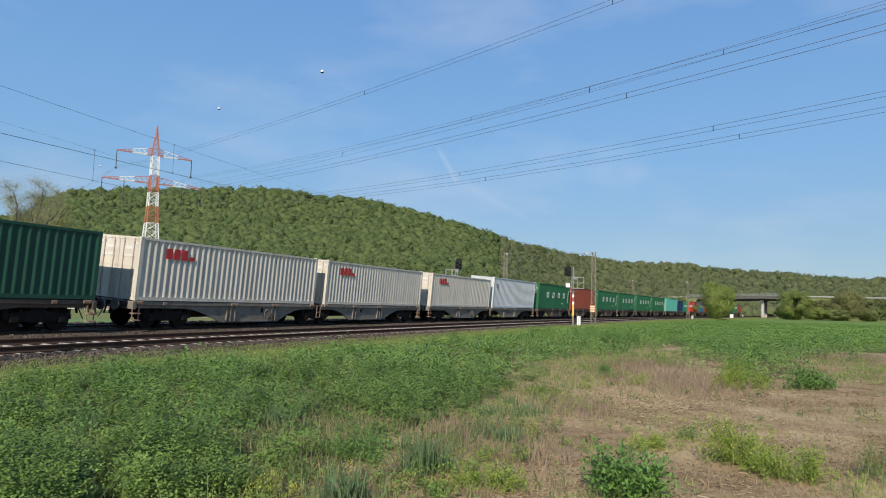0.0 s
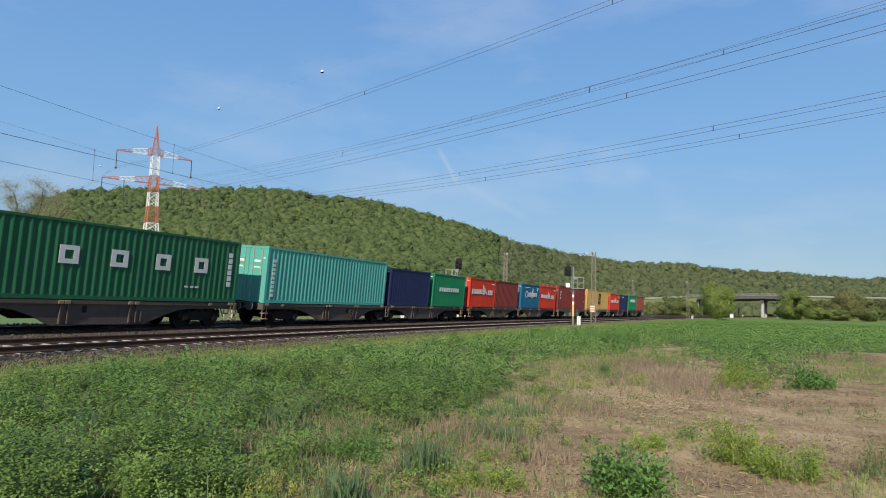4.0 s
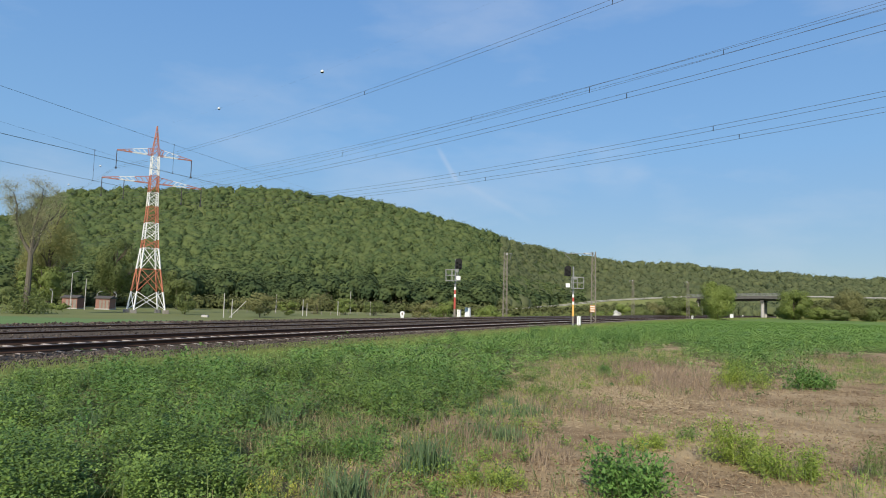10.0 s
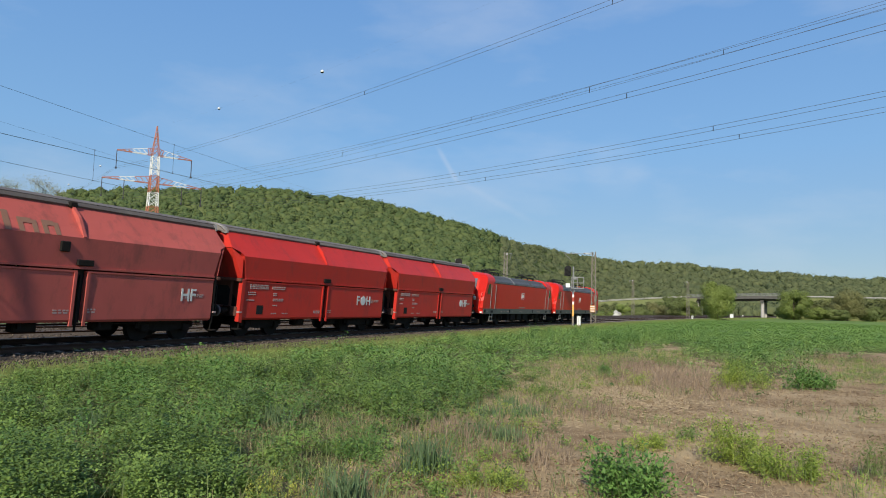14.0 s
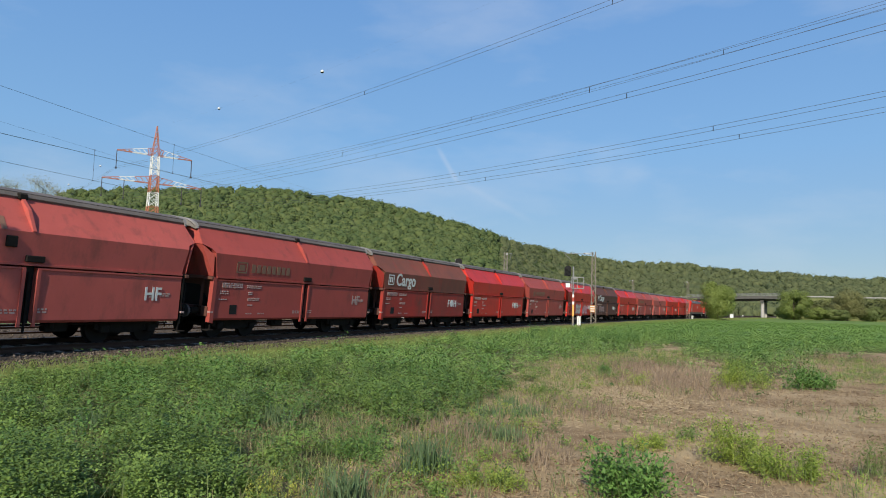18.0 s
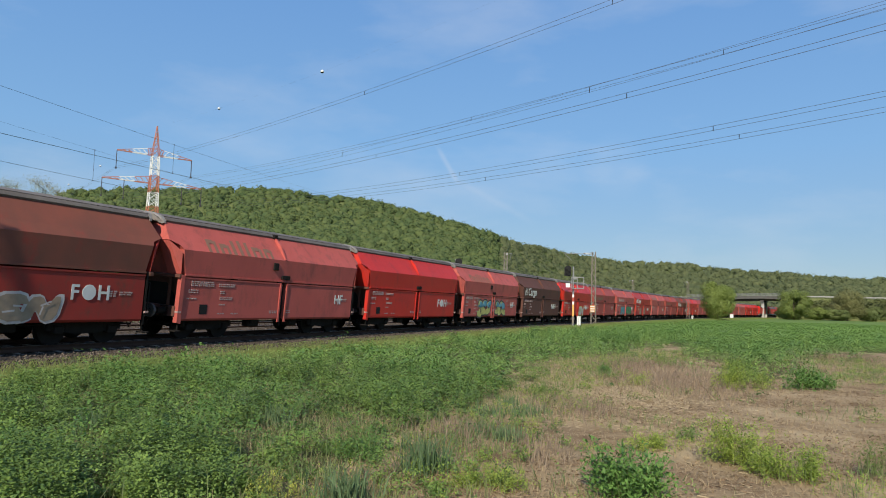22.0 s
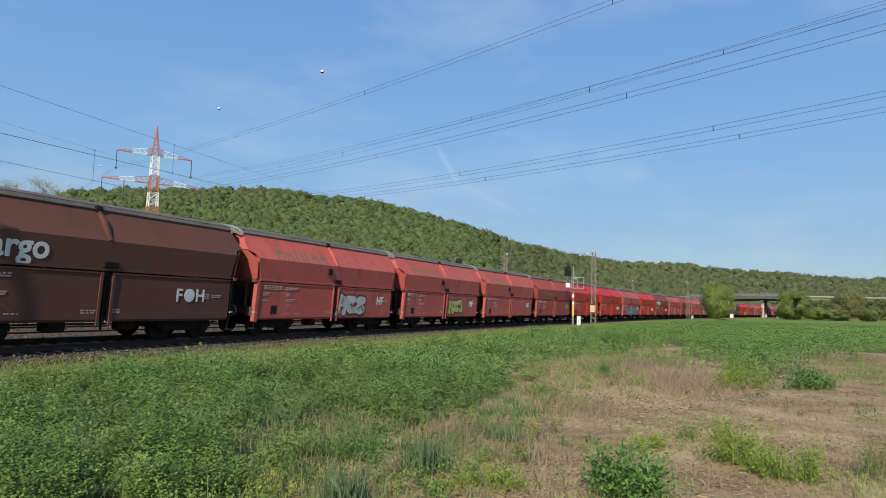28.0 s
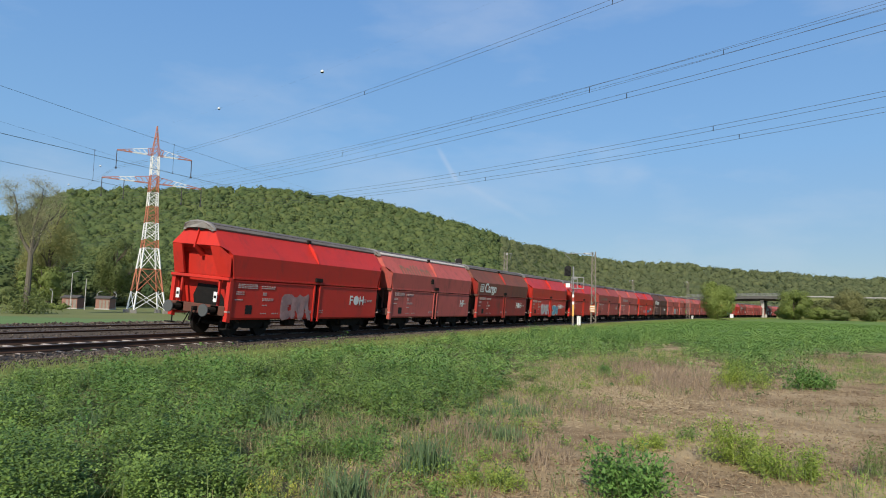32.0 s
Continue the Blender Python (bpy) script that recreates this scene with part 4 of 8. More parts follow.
def woods(name, x, y, rad, high, mat, label, squash=1.1, sprays=42, spray=0.62, sub=1, leafy="crown_spray", body=0.86):
    """Tree crowns: a rounded uneven body of foliage, and on it many leaf sprays that face outwards."""
    shapes = [crown_shape(sub, i + 1) for i in range(8)]
    z = ground_z(x, y)
    Vs, Fs, base = [], [], 0
    pick = rng.integers(0, 8, len(x))
    for i in range(8):
        idx = np.where(pick == i)[0]
        V0, F0 = shapes[i]
        a = rng.uniform(0, 2 * np.pi, len(idx))
        ca, sa = np.cos(a)[:, None], np.sin(a)[:, None]
        R = rad[idx][:, None] * body
        X = (V0[None, :, 0] * ca - V0[None, :, 1] * sa) * R + x[idx][:, None]
        Y = (V0[None, :, 0] * sa + V0[None, :, 1] * ca) * R + y[idx][:, None]
        Z = V0[None, :, 2] * R * squash + (z[idx] + high[idx])[:, None]
        Vs.append(np.stack([X, Y, Z], -1).reshape(-1, 3))
        f = (np.arange(len(idx))[:, None, None] * len(V0) + F0[None] + base).reshape(-1, 3)
        Fs.append(f)
        base += len(idx) * len(V0)
    core = mesh_np(name, np.concatenate(Vs), np.concatenate(Fs), mat, smooth=True)
    # sprays just outside the body
    k = len(x) * sprays
    t = np.repeat(np.arange(len(x)), sprays)
    d = rng.normal(0, 1, (k, 3))
    d[:, 2] = np.abs(d[:, 2]) * 1.1 - 0.35
    d /= np.linalg.norm(d, axis=1)[:, None]
    ph = rng.uniform(0, 6.28, (len(x), 3))[t]
    lump = 1 + 0.14 * np.sin(3.1 * d[:, 0] + ph[:, 0] + 2 * d[:, 2]) + 0.14 * np.sin(4.3 * d[:, 1] + ph[:, 1]) + 0.10 * np.sin(5.0 * d[:, 2] + ph[:, 2])
    r = rad[t] * lump * rng.uniform(0.84, 1.08, k)
    c = np.stack([x[t] + d[:, 0] * r, y[t] + d[:, 1] * r, z[t] + high[t] + d[:, 2] * r * squash], 1)
    nrm = d + np.array([0, 0, 0.35]) + rng.normal(0, 0.12, (k, 3))
    nrm /= np.linalg.norm(nrm, axis=1)[:, None]
    u = np.cross(nrm, rng.normal(0, 1, (k, 3)))
    u /= np.linalg.norm(u, axis=1)[:, None]
    v = np.cross(nrm, u)
    s_ = (spray * np.clip(np.hypot(x[t], y[t]) / 600, 0.5, 2.0) * rng.uniform(0.55, 1.4, k))[:, None]
    q = np.stack([c - u * s_, c - v * s_ * 0.8 + nrm * s_ * 0.2, c + u * s_, c + v * s_ * 0.8 - nrm * s_ * 0.1], 1).reshape(-1, 3)
    leaf = mesh_np("leaf_sprays", q, np.arange(k)[:, None] * 4 + np.array([[0, 1, 2, 3]]), M[leafy])
    leaf.parent = core
    leaf["kind"] = "stuff"
    return tagged(core, label, "forest", kind="stuff")


def hillside(count, az0, az1, f0, f1, r0, r1, h0, h1, label, mat="crown", **kw):
    az_ = rng.uniform(az0, az1, count)
    ft, tp, _ = ridge(az_)
    r_ = ft * 0.99 + (f0 + rng.uniform(0, 1, count) ** 0.9 * (f1 - f0)) * (tp * 1.04 - ft)
    x, y = r_ * np.sin(np.radians(az_)), r_ * np.cos(np.radians(az_))
    woods("wooded_hill", x, y, rng.uniform(r0, r1, count) * (1 + 0.15 * wob(x, y, 0.02)), rng.uniform(h0, h1, count) * np.interp((r_ - ft) / (tp - ft), (0.68, 0.92), (1, 0.4)), M[mat], label, **kw)
    return x, y


x, y = hillside(420, -37, 12, 0.0, 0.13, 3.0, 5.6, 6.0, 10.0, "dark spring-green trees at the foot of the hill", "wood_foot", sprays=190, spray=1.3, sub=2, leafy="wood_foot", body=0.72)
# bare trunks that show under the outermost crowns
z = ground_z(x, y)
k_ = len(x)
w_ = rng.uniform(0.16, 0.32, k_)[:, None]
ang = np.arange(5) * 2 * np.pi / 5
low = np.stack([x[:, None] + w_ * np.cos(ang), y[:, None] + w_ * np.sin(ang), np.broadcast_to(z[:, None] - 0.3, (k_, 5))], -1)
top_ = np.stack([x[:, None] + 0.5 * w_ * np.cos(ang) + rng.normal(0, 0.7, k_)[:, None], y[:, None] + 0.5 * w_ * np.sin(ang), np.broadcast_to(z[:, None] + 9.0, (k_, 5))], -1)
i5 = np.arange(5)
F = np.stack([i5, (i5 + 1) % 5, (i5 + 1) % 5 + 5, i5 + 5], 1)
tagged(mesh_np("wood_edge_trunks", np.concatenate([low, top_], 1).reshape(-1, 3), (np.arange(k_)[:, None, None] * 10 + F[None]).reshape(-1, 4), M["bark"]), "slender dark trunks along the wood's edge", "trunks", kind="stuff")
hillside(1000, -37, 12, 0.08, 0.38, 3.4, 6.4, 4.5, 7.5, "mixed deciduous forest on the lower hillside", sprays=90, spray=0.95, sub=2, body=0.76)
hillside(5600, -37, 12, 0.08, 1.0, 3.0, 7.4, 1.0, 2.8, "spring-green deciduous forest covering the hillside", squash=0.95, sprays=34, spray=0.8)
# undergrowth along the wood's edge
az_ = rng.uniform(-37, 6, 1000)
ft, tp, _ = ridge(az_)
r_ = ft * rng.uniform(0.92, 1.03, 1000)
x, y = r_ * np.sin(np.radians(az_)), r_ * np.cos(np.radians(az_))
woods("undergrowth", x, y, rng.uniform(1.2, 2.9, 1000), rng.uniform(0.5, 3.6, 1000), M["edge_leaf"], "tangled green and brown undergrowth at the wood's edge", sprays=50, spray=1.0, leafy="edge_leaf", body=0.55)
az_ = rng.uniform(5, 38, 3800)
ft, tp, _ = ridge(az_)
u_ = rng.uniform(0, 1, 3800) ** 0.9
r_ = ft * 0.98 + u_ * (tp * 1.04 - ft)
x, y = r_ * np.sin(np.radians(az_)), r_ * np.cos(np.radians(az_))
rad = rng.uniform(5.0, 9.5, len(x))
woods("wooded_ridge", x, y, rad, rng.uniform(2.5, 5.5, len(x)), M["ridge_crown"], "distant wooded ridge in spring green", squash=0.95, sprays=24, spray=0.65, leafy="ridge_crown", body=0.8)

# ---- the two tracks ----
def strip(name, profile, s0, s1, step, material, off=0.0, rise=0.0, cant=True):
    """A profile of (n, z) drawn along the line; n and z lie in the canted plane if asked for."""
    sv = np.arange(s0, s1 + step / 2, step)
    X, Y, A = np.interp(sv, _S, _X), np.interp(sv, _S, _Y), np.interp(sv, _S, _A)
    pr = np.array(profile, float)
    c, sn = math.cos(CANT), math.sin(CANT)
    if cant:
        n = (pr[:, 0] - 0.75) * c + pr[:, 1] * sn + 0.75 - off
        z = pr[:, 1] * c - (pr[:, 0] - 0.75) * sn + rise
    else:
        n, z = pr[:, 0], pr[:, 1]
    V = np.stack([X[:, None] + n * np.cos(A)[:, None], Y[:, None] - n * np.sin(A)[:, None], np.broadcast_to(z, (len(sv), len(n)))], -1).reshape(-1, 3)
    k = len(pr)
    i, j = np.meshgrid(np.arange(len(sv) - 1), np.arange(k - 1), indexing="ij")
    F = np.stack([i * k + j, i * k + j + 1, (i + 1) * k + j + 1, (i + 1) * k + j], -1).reshape(-1, 4)
    return mesh_np(name, V, F, material)


def ring(n, z0, z1, w):
    return [(n + w, z0), (n + w, z1), (n - w, z1), (n - w, z0)]


bed = strip("track_bed", [(3.7, -0.62), (3.3, -0.50), (2.15, -0.295), (-1.95, 0.0), (-2.35, -0.06), (-2.7, -0.01), (-3.42, 0.07), (-5.2, 0.19), (-6.3, 0.27), (-6.9, 0.27), (-8.4, -1.1), (-8.6, -1.4)], -1150, 780, 2.0, M["ballast"], cant=False)
tagged(bed, "grey crushed-stone ballast bed under two tracks", "track bed", kind="structure")
tracks = []
for far in (False, True):
    tr = empty("railway_track", Matrix(), "rusty steel rails on pale concrete sleepers in ballast", "track", "two railway tracks", "structure")
    off, rise = (FAR_OFF, FAR_RISE) if far else (0, 0)
    for n in (0.75, -0.75):
        prof = [(n + 0.075, -0.17), (n + 0.07, -0.155), (n + 0.012, -0.13), (n + 0.012, -0.045), (n + 0.036, -0.035), (n + 0.036, -0.004), (n - 0.036, -0.004), (n - 0.036, -0.035), (n - 0.012, -0.045), (n - 0.012, -0.13), (n - 0.07, -0.155), (n - 0.075, -0.17)]
        r = strip("rail", prof, -1150, 780, 2.0, M["rail"], off, rise)
        r.parent = tr
        h = strip("rail_head", [(n + 0.034, 0.0), (n - 0.034, 0.0)], -1150, 780, 2.0, M["railhead"], off, rise)
        h.parent = tr
    if far:
        tracks.append(tr)
        continue
    g = strip("four_foot_ballast", [(0.62, -0.20), (0.50, -0.152), (-0.22, -0.152), (-0.36, -0.20)], -1150, 780, 2.0, M["grime"], off, rise)
    g.parent = tr
    tracks.append(tr)


def sleeper_mesh():
    bm = B()
    sec = [(-0.14, -0.19), (0.14, -0.19), (0.115, -0.035), (0.05, 0.0), (-0.05, 0.0), (-0.115, -0.035)]
    loft(bm, [[(a, y, b - 0.172 + 0.014 * (abs(y) > 0.4) - 0.04 * (abs(y) > 1.12)) for a, b in sec] for y in (-1.3, -1.15, -0.45, 0.45, 1.15, 1.3)])
    me = bpy.data.meshes.new("sleeper")
    bm.to_mesh(me)
    bm.free()
    me.materials.append(M["sleeper"])
    return me


SLP = sleeper_mesh()
for i in range(300):
    ob = new("sleeper", SLP)
    ob.parent = tracks[0]
    ob.matrix_world = on_track(-3.0 + 0.6 * i) @ pose(0, 0, 0, 0, 0, random.uniform(-0.5, 0.5))
co = np.array([v.co[:] for v in SLP.vertices])
fa = [tuple(p.vertices) for p in SLP.polygons if len(p.vertices) == 4]
for far, s0, s1 in ((False, 177.0, 330.0), (True, -12.0, 300.0)):
    Vs, Fs = [], []
    for i, s in enumerate(np.arange(s0, s1, 0.6)):
        m = np.array(on_track(float(s), far))
        Vs.append(co @ m[:3, :3].T + m[:3, 3])
        Fs.append(np.array(fa) + i * len(co))
    ob = mesh_np("sleepers", np.concatenate(Vs), np.concatenate(Fs), M["old_sleeper" if far else "sleeper"])
    ob.parent = tracks[1 if far else 0]
    ob["kind"] = "stuff"

# loose stones on the bed
k = 29000
S_ = rng.uniform(-14, 70, k)
N_ = np.concatenate([0.95 + 2.45 * rng.uniform(0, 1, k // 2) ** 0.7, rng.uniform(-3.3, -0.1, k // 4), rng.uniform(-7.1, -3.7, k - k // 2 - k // 4)])
Z_ = np.interp(N_, (-7.3, -6.9, -6.3, -5.2, -3.42, -2.7, -2.35, -1.95, 2.15, 3.3, 3.7), (0.0, 0.27, 0.27, 0.19, 0.07, -0.01, -0.06, 0.0, -0.295, -0.50, -0.62)) + 0.008
on_rail = (abs(abs(N_) - 0.75) < 0.12) | (abs(N_ + 5.05) < 0.12)
S_, N_, Z_ = S_[~on_rail], N_[~on_rail], Z_[~on_rail]
A_ = np.interp(S_, _S, _A)
P_ = np.stack([np.interp(S_, _S, _X) + N_ * np.cos(A_), np.interp(S_, _S, _Y) - N_ * np.sin(A_), Z_], 1)
octa = np.array([(1, 0, 0), (0, 1, 0), (-1, 0, 0), (0, -1, 0), (0, 0, 1), (0, 0, -1)], float)
of = np.array([(0, 1, 4), (1, 2, 4), (2, 3, 4), (3, 0, 4), (1, 0, 5), (2, 1, 5), (3, 2, 5), (0, 3, 5)])
V = octa[None] * rng.uniform(0.5, 1.3, (len(P_), 6, 1)) * (np.where(N_ < -5.3, 1.4, 1) * rng.uniform(0.025, 0.06, len(P_)))[:, None, None]
a = rng.uniform(0, 6.28, len(P_))
V = np.stack([V[..., 0] * np.cos(a)[:, None] - V[..., 1] * np.sin(a)[:, None], V[..., 0] * np.sin(a)[:, None] + V[..., 1] * np.cos(a)[:, None], V[..., 2] * 0.8], -1) + P_[:, None]
F = (np.arange(len(P_))[:, None, None] * 6 + of[None]).reshape(-1, 3)
tagged(mesh_np("ballast_stones", V.reshape(-1, 3), F, M["stone"]), "loose grey and brown ballast stones along the track", "stones", kind="stuff")


# ---- trees and bushes ----
def gz(x, y):
    return float(ground_z(np.array([float(x)]), np.array([float(y)]))[0])


def crown_leaves(rs, cx_, cy_, z0, z1, r, count, leaf, lobes=16, hollow=0.35):
    """Places and sizes of leaves in uneven lobes that fill an egg-shaped crown."""
    h = (z1 - z0) / 2
    u = rs.normal(0, 1, (lobes, 3))
    u /= np.linalg.norm(u, axis=1)[:, None]
    rad = rs.uniform(hollow, 0.82, lobes) ** 0.8
    c = u * rad[:, None] * np.array([r, r, h]) + np.array([cx_, cy_, (z0 + z1) / 2])
    lr = rs.uniform(0.22, 0.42, lobes)
    k = rs.integers(0, lobes, count)
    v = rs.normal(0, 1, (count, 3))
    v /= np.linalg.norm(v, axis=1)[:, None]
    q = rs.uniform(0.45, 1.08, count) ** 0.6
    pos = c[k] + v * (lr[k] * q)[:, None] * np.array([r, r, h * 0.9])
    mid = pos - np.array([cx_, cy_, (z0 + z1) / 2])
    return pos, v + 0.7 * mid / np.linalg.norm(mid, axis=1)[:, None]


def leaf_mesh(name, rs, pos, size, mat, parent=None):
    out = None
    if isinstance(pos, tuple):
        pos, out = pos
    k = len(pos)
    d, w = rs.normal(0, 1, (k, 3)), rs.normal(0, 1, (k, 3))
    if out is not None:
        out = out + rs.normal(0, 0.45, (k, 3))
        d, w = np.cross(out, d), np.cross(out, np.cross(out, d))
    d /= np.linalg.norm(d, axis=1)[:, None]
    w -= d * (w * d).sum(1)[:, None]
    w /= np.linalg.norm(w, axis=1)[:, None]
    s = (size * rs.uniform(0.6, 1.4, k))[:, None]
    V = np.stack([pos - d * s * 0.5, pos + w * s * 0.38, pos + d * s * 0.5, pos - w * s * 0.38], 1).reshape(-1, 3)
    ob = mesh_np(name, V, np.arange(k)[:, None] * 4 + np.array([[0, 1, 2, 3]]), mat)
    if parent:
        ob.parent = parent
    return ob


def tree(x, y, h, r, mat, seed, label, count=2600, leaf=0.42, clear=0.12, limbs=7, name="tree", category="tree", trunk_r=None, lobes=16, lean=0.0):
    rs = np.random.default_rng(seed)
    z = gz(x, y) - 0.1
    t = empty(name, Matrix(), label, category)
    bm = B()
    tr = trunk_r or h * 0.022
    p = Vector((x, y, z))
    steps = 5
    pts = [p]
    for i in range(steps):
        p = p + Vector((rs.normal(lean, 0.03) * h * 0.15, rs.normal(0, 0.03) * h * 0.15, h * 0.8 / steps))
        pts.append(p)
    for i in range(steps):
        rod(bm, pts[i], pts[i + 1], tr * (1 - 0.17 * i), 7, tr * (1 - 0.17 * (i + 1)))
    part("trunk", bm, M["bark"], t)
    for i in range(limbs):
        j = 1 + i % (steps - 1)
        a = rs.uniform(0, 2 * math.pi)
        reach = r * rs.uniform(0.55, 0.95)
        e = pts[j] + Vector((math.cos(a) * reach, math.sin(a) * reach, h * rs.uniform(0.12, 0.3)))
        m_ = (pts[j] + e) / 2 + Vector((0, 0, h * 0.03))
        bm = B()
        rod(bm, pts[j], m_, tr * 0.45, 5, tr * 0.3)
        rod(bm, m_, e, tr * 0.3, 5, tr * 0.08)
        for q in range(2):
            a2 = a + rs.uniform(-0.9, 0.9)
            rod(bm, m_, m_ + Vector((math.cos(a2) * reach * 0.4, math.sin(a2) * reach * 0.4, h * rs.uniform(0.08, 0.2))), tr * 0.18, 4, tr * 0.05)
        part("limb", bm, M["bark"], t)
    leaf_mesh("crown", rs, crown_leaves(rs, pts[-1].x * 0.5 + x * 0.5, y, z + h * clear, z + h, r, count, leaf, lobes), leaf, mat, t)
    return t


# the tall half-bare tree beyond the tracks
def bare_tree(x, y, h, seed):
    rs = np.random.default_rng(seed)
    z = gz(x, y) - 0.1
    t = empty("poplar_tree", Matrix(), "tall half-bare poplar with sparse budding crown and forked trunk", "tree")
    base = Vector((x, y, z))
    fork = base + Vector((0.2, 0, h * 0.47))
    bm = B()
    rod(bm, base, base + Vector((0, 0, h * 0.12)), 0.86, 9, 0.66)
    rod(bm, base + Vector((0, 0, h * 0.12)), fork, 0.66, 9, 0.5)
    part("trunk", bm, M["grey_bark"], t)
    tips = []
    for k, (dx, top) in enumerate(((-3.4, 0.94), (1.2, 1.0), (4.4, 0.9), (-4.8, 0.84), (-1.2, 0.9))):
        bm = B()
        p, rr = fork + Vector((0, 0, (k % 2) * 0.6)), 0.46 if k < 3 else 0.24
        e = base + Vector((dx, rs.uniform(-3, 3), h * top))
        for i in range(5):
            q = p.lerp(e, 1 / (5 - i)) + Vector((rs.normal(0, 0.35), rs.normal(0, 0.35), 0))
            rod(bm, p, q, rr, 6, rr * 0.72)
            rr *= 0.72
            for j in range(3 if i else 1):
                a = rs.uniform(0, 6.28)
                tip = q + Vector((math.cos(a) * rs.uniform(1, 3), math.sin(a) * rs.uniform(1, 3), rs.uniform(0.6, 2.6)))
                rod(bm, q, tip, rr * 0.5, 4, 0.02)
                tips.append(tip)
                for _ in range(6):
                    t2 = q.lerp(tip, rs.uniform(0.4, 0.9))
                    rod(bm, t2, t2 + Vector((rs.normal(0, 0.8), rs.normal(0, 0.8), rs.uniform(0.2, 1.2))), 0.05, 3, 0.02)
                    tips.append(t2)
            p = q
        part("limb", bm, M["grey_bark"], t)
    tp = np.array([v[:] for v in tips])
    pos = tp[rs.integers(0, len(tp), 20000)] + rs.normal(0, 0.9, (20000, 3))
    leaf_mesh("crown", rs, pos, 0.18, M["leaf_pale"], t)
    pos = np.stack([rs.normal(x, 2.6, 2200), rs.normal(y, 2.6, 2200), z + np.abs(rs.normal(1.8, 1.8, 2200)) + 0.2], 1)
    leaf_mesh("undergrowth", rs, pos, 0.4, M["leaf_dark"], t)


bare_tree(-92.2, 150, 28.5, 3)
# row, height, crown radius; first the meadow side, then the hedge behind the tracks, then the field's far end
MEADOW = ((-45.6, 170, 6.6, 5.6, "leaf_brown"), (-67.5, 178, 7.2, 3.1, "leaf_dark"), (-46.1, 202, 5.0, 3.6, "leaf_green"), (-43.4, 236, 8.4, 5.9, "leaf_brown"), (-33.6, 236, 6.5, 4.9, "leaf_green"), (-23.3, 232, 5.8, 4.8, "leaf_dark"), (-113.0, 192, 2.4, 2.3, "leaf_green"), (-107.6, 190, 2.2, 2.6, "leaf_green"), (-6.0, 200, 6.0, 5.9, "leaf_brown"), (0.7, 190, 6.5, 4.2, "leaf_green"))
for i, (x, y, h, r, mk) in enumerate(MEADOW):
    tree(x, y, h, r, M[mk], 20 + i, ("brownish" if mk == "leaf_brown" else "green") + " round bush at the edge of the meadow", 1900, 0.42, 0.0, 5, "meadow_bush", "bush")
MEADOW2 = ((-137, 235, 39, 9.5, "leaf_olive"), (-146, 244, 37, 9, "leaf_olive"), (-121, 250, 27, 8.5, "leaf_dark"), (-99, 252, 17, 7, "leaf_dark"), (-131, 200, 7, 5, "leaf_dark"), (-134, 225, 16, 7, "leaf_green"), (-127, 182, 4.5, 3.5, "blossom"))
for i, (x, y, h, r, mk) in enumerate(MEADOW2):
    tree(x, y, h, r, M[mk], 40 + i, {"leaf_olive": "tall budding olive tree before the wood", "leaf_green": "tall fresh green tree before the wood", "leaf_dark": "dark green tree or bush near the poplar", "blossom": "pale blossoming bush in the meadow"}[mk], 13000, 0.5, 0.08, 9, "wood_edge_tree" if h > 10 else "meadow_bush", "tree" if h > 10 else "bush", lobes=26)
HEDGE = ((10.6, 150, 5.4, 3.8, "leaf_bright"), (14.5, 140, 3.2, 2.6, "leaf_dark"), (18.4, 130, 3.4, 2.8, "leaf_dark"), (23.6, 135, 3.2, 2.6, "leaf_brown"), (29.2, 140, 4.0, 3.1, "leaf_dark"), (36.9, 152, 5.6, 3.0, "leaf_green"), (44.8, 166, 7.4, 3.6, "leaf_bright"), (45.1, 153, 4.6, 3.4, "leaf_dark"), (51.4, 163, 6.0, 3.6, "leaf_brown"), (57.2, 170, 7.0, 4.0, "leaf_dark"), (62.5, 180, 8.6, 4.2, "leaf_dark"), (65.0, 178, 7.0, 3.6, "leaf_green"), (37.2, 143, 3.6, 1.6, "blossom"))
for i, (x, y, h, r, mk) in enumerate(HEDGE):
    tree(x, y, h * 0.82, r, M[mk], 60 + i, {"leaf_bright": "yellow-green young tree in the hedge", "leaf_dark": "dark green hedge bush beyond the tracks", "leaf_brown": "brownish hedge bush beyond the tracks", "leaf_green": "green hedge bush beyond the tracks", "blossom": "white blossoming hedge bush"}[mk], 4200, 0.3, 0.0, 5, "hedge_bush", "bush", lobes=24)
FIELD_END = ((57.7, 141, 8.3, 3.75, "leaf_bright"), (107.1, 205, 9.4, 5.6, "leaf_green"), (125.1, 208, 9.8, 5.4, "leaf_brown"), (115.6, 208, 4.2, 4.2, "leaf_green"), (120.5, 206, 3.9, 4.0, "leaf_dark"), (133, 208, 4.6, 4.8, "leaf_dark"), (142, 206, 4.6, 5.0, "leaf_green"), (110, 214, 4.2, 4.0, "leaf_dark"), (150, 205, 4.6, 5.4, "leaf_dark"))
for i, (x, y, h, r, mk) in enumerate(FIELD_END):
    tree(x, y, h, r, M[mk], 80 + i, {"leaf_green": "dense rounded green tree at the field's end", "leaf_bright": "dense yellow-green rounded tree at the field's end", "leaf_dark": "dark green shrub at the field's end", "leaf_brown": "brownish budding tree at the field's end"}[mk], 15000 if i < 3 else 8000, 0.30 if i == 0 else 0.36, 0.0, 7, "field_tree" if i < 3 else "field_shrub", "tree" if i < 3 else "bush", lobes=44)
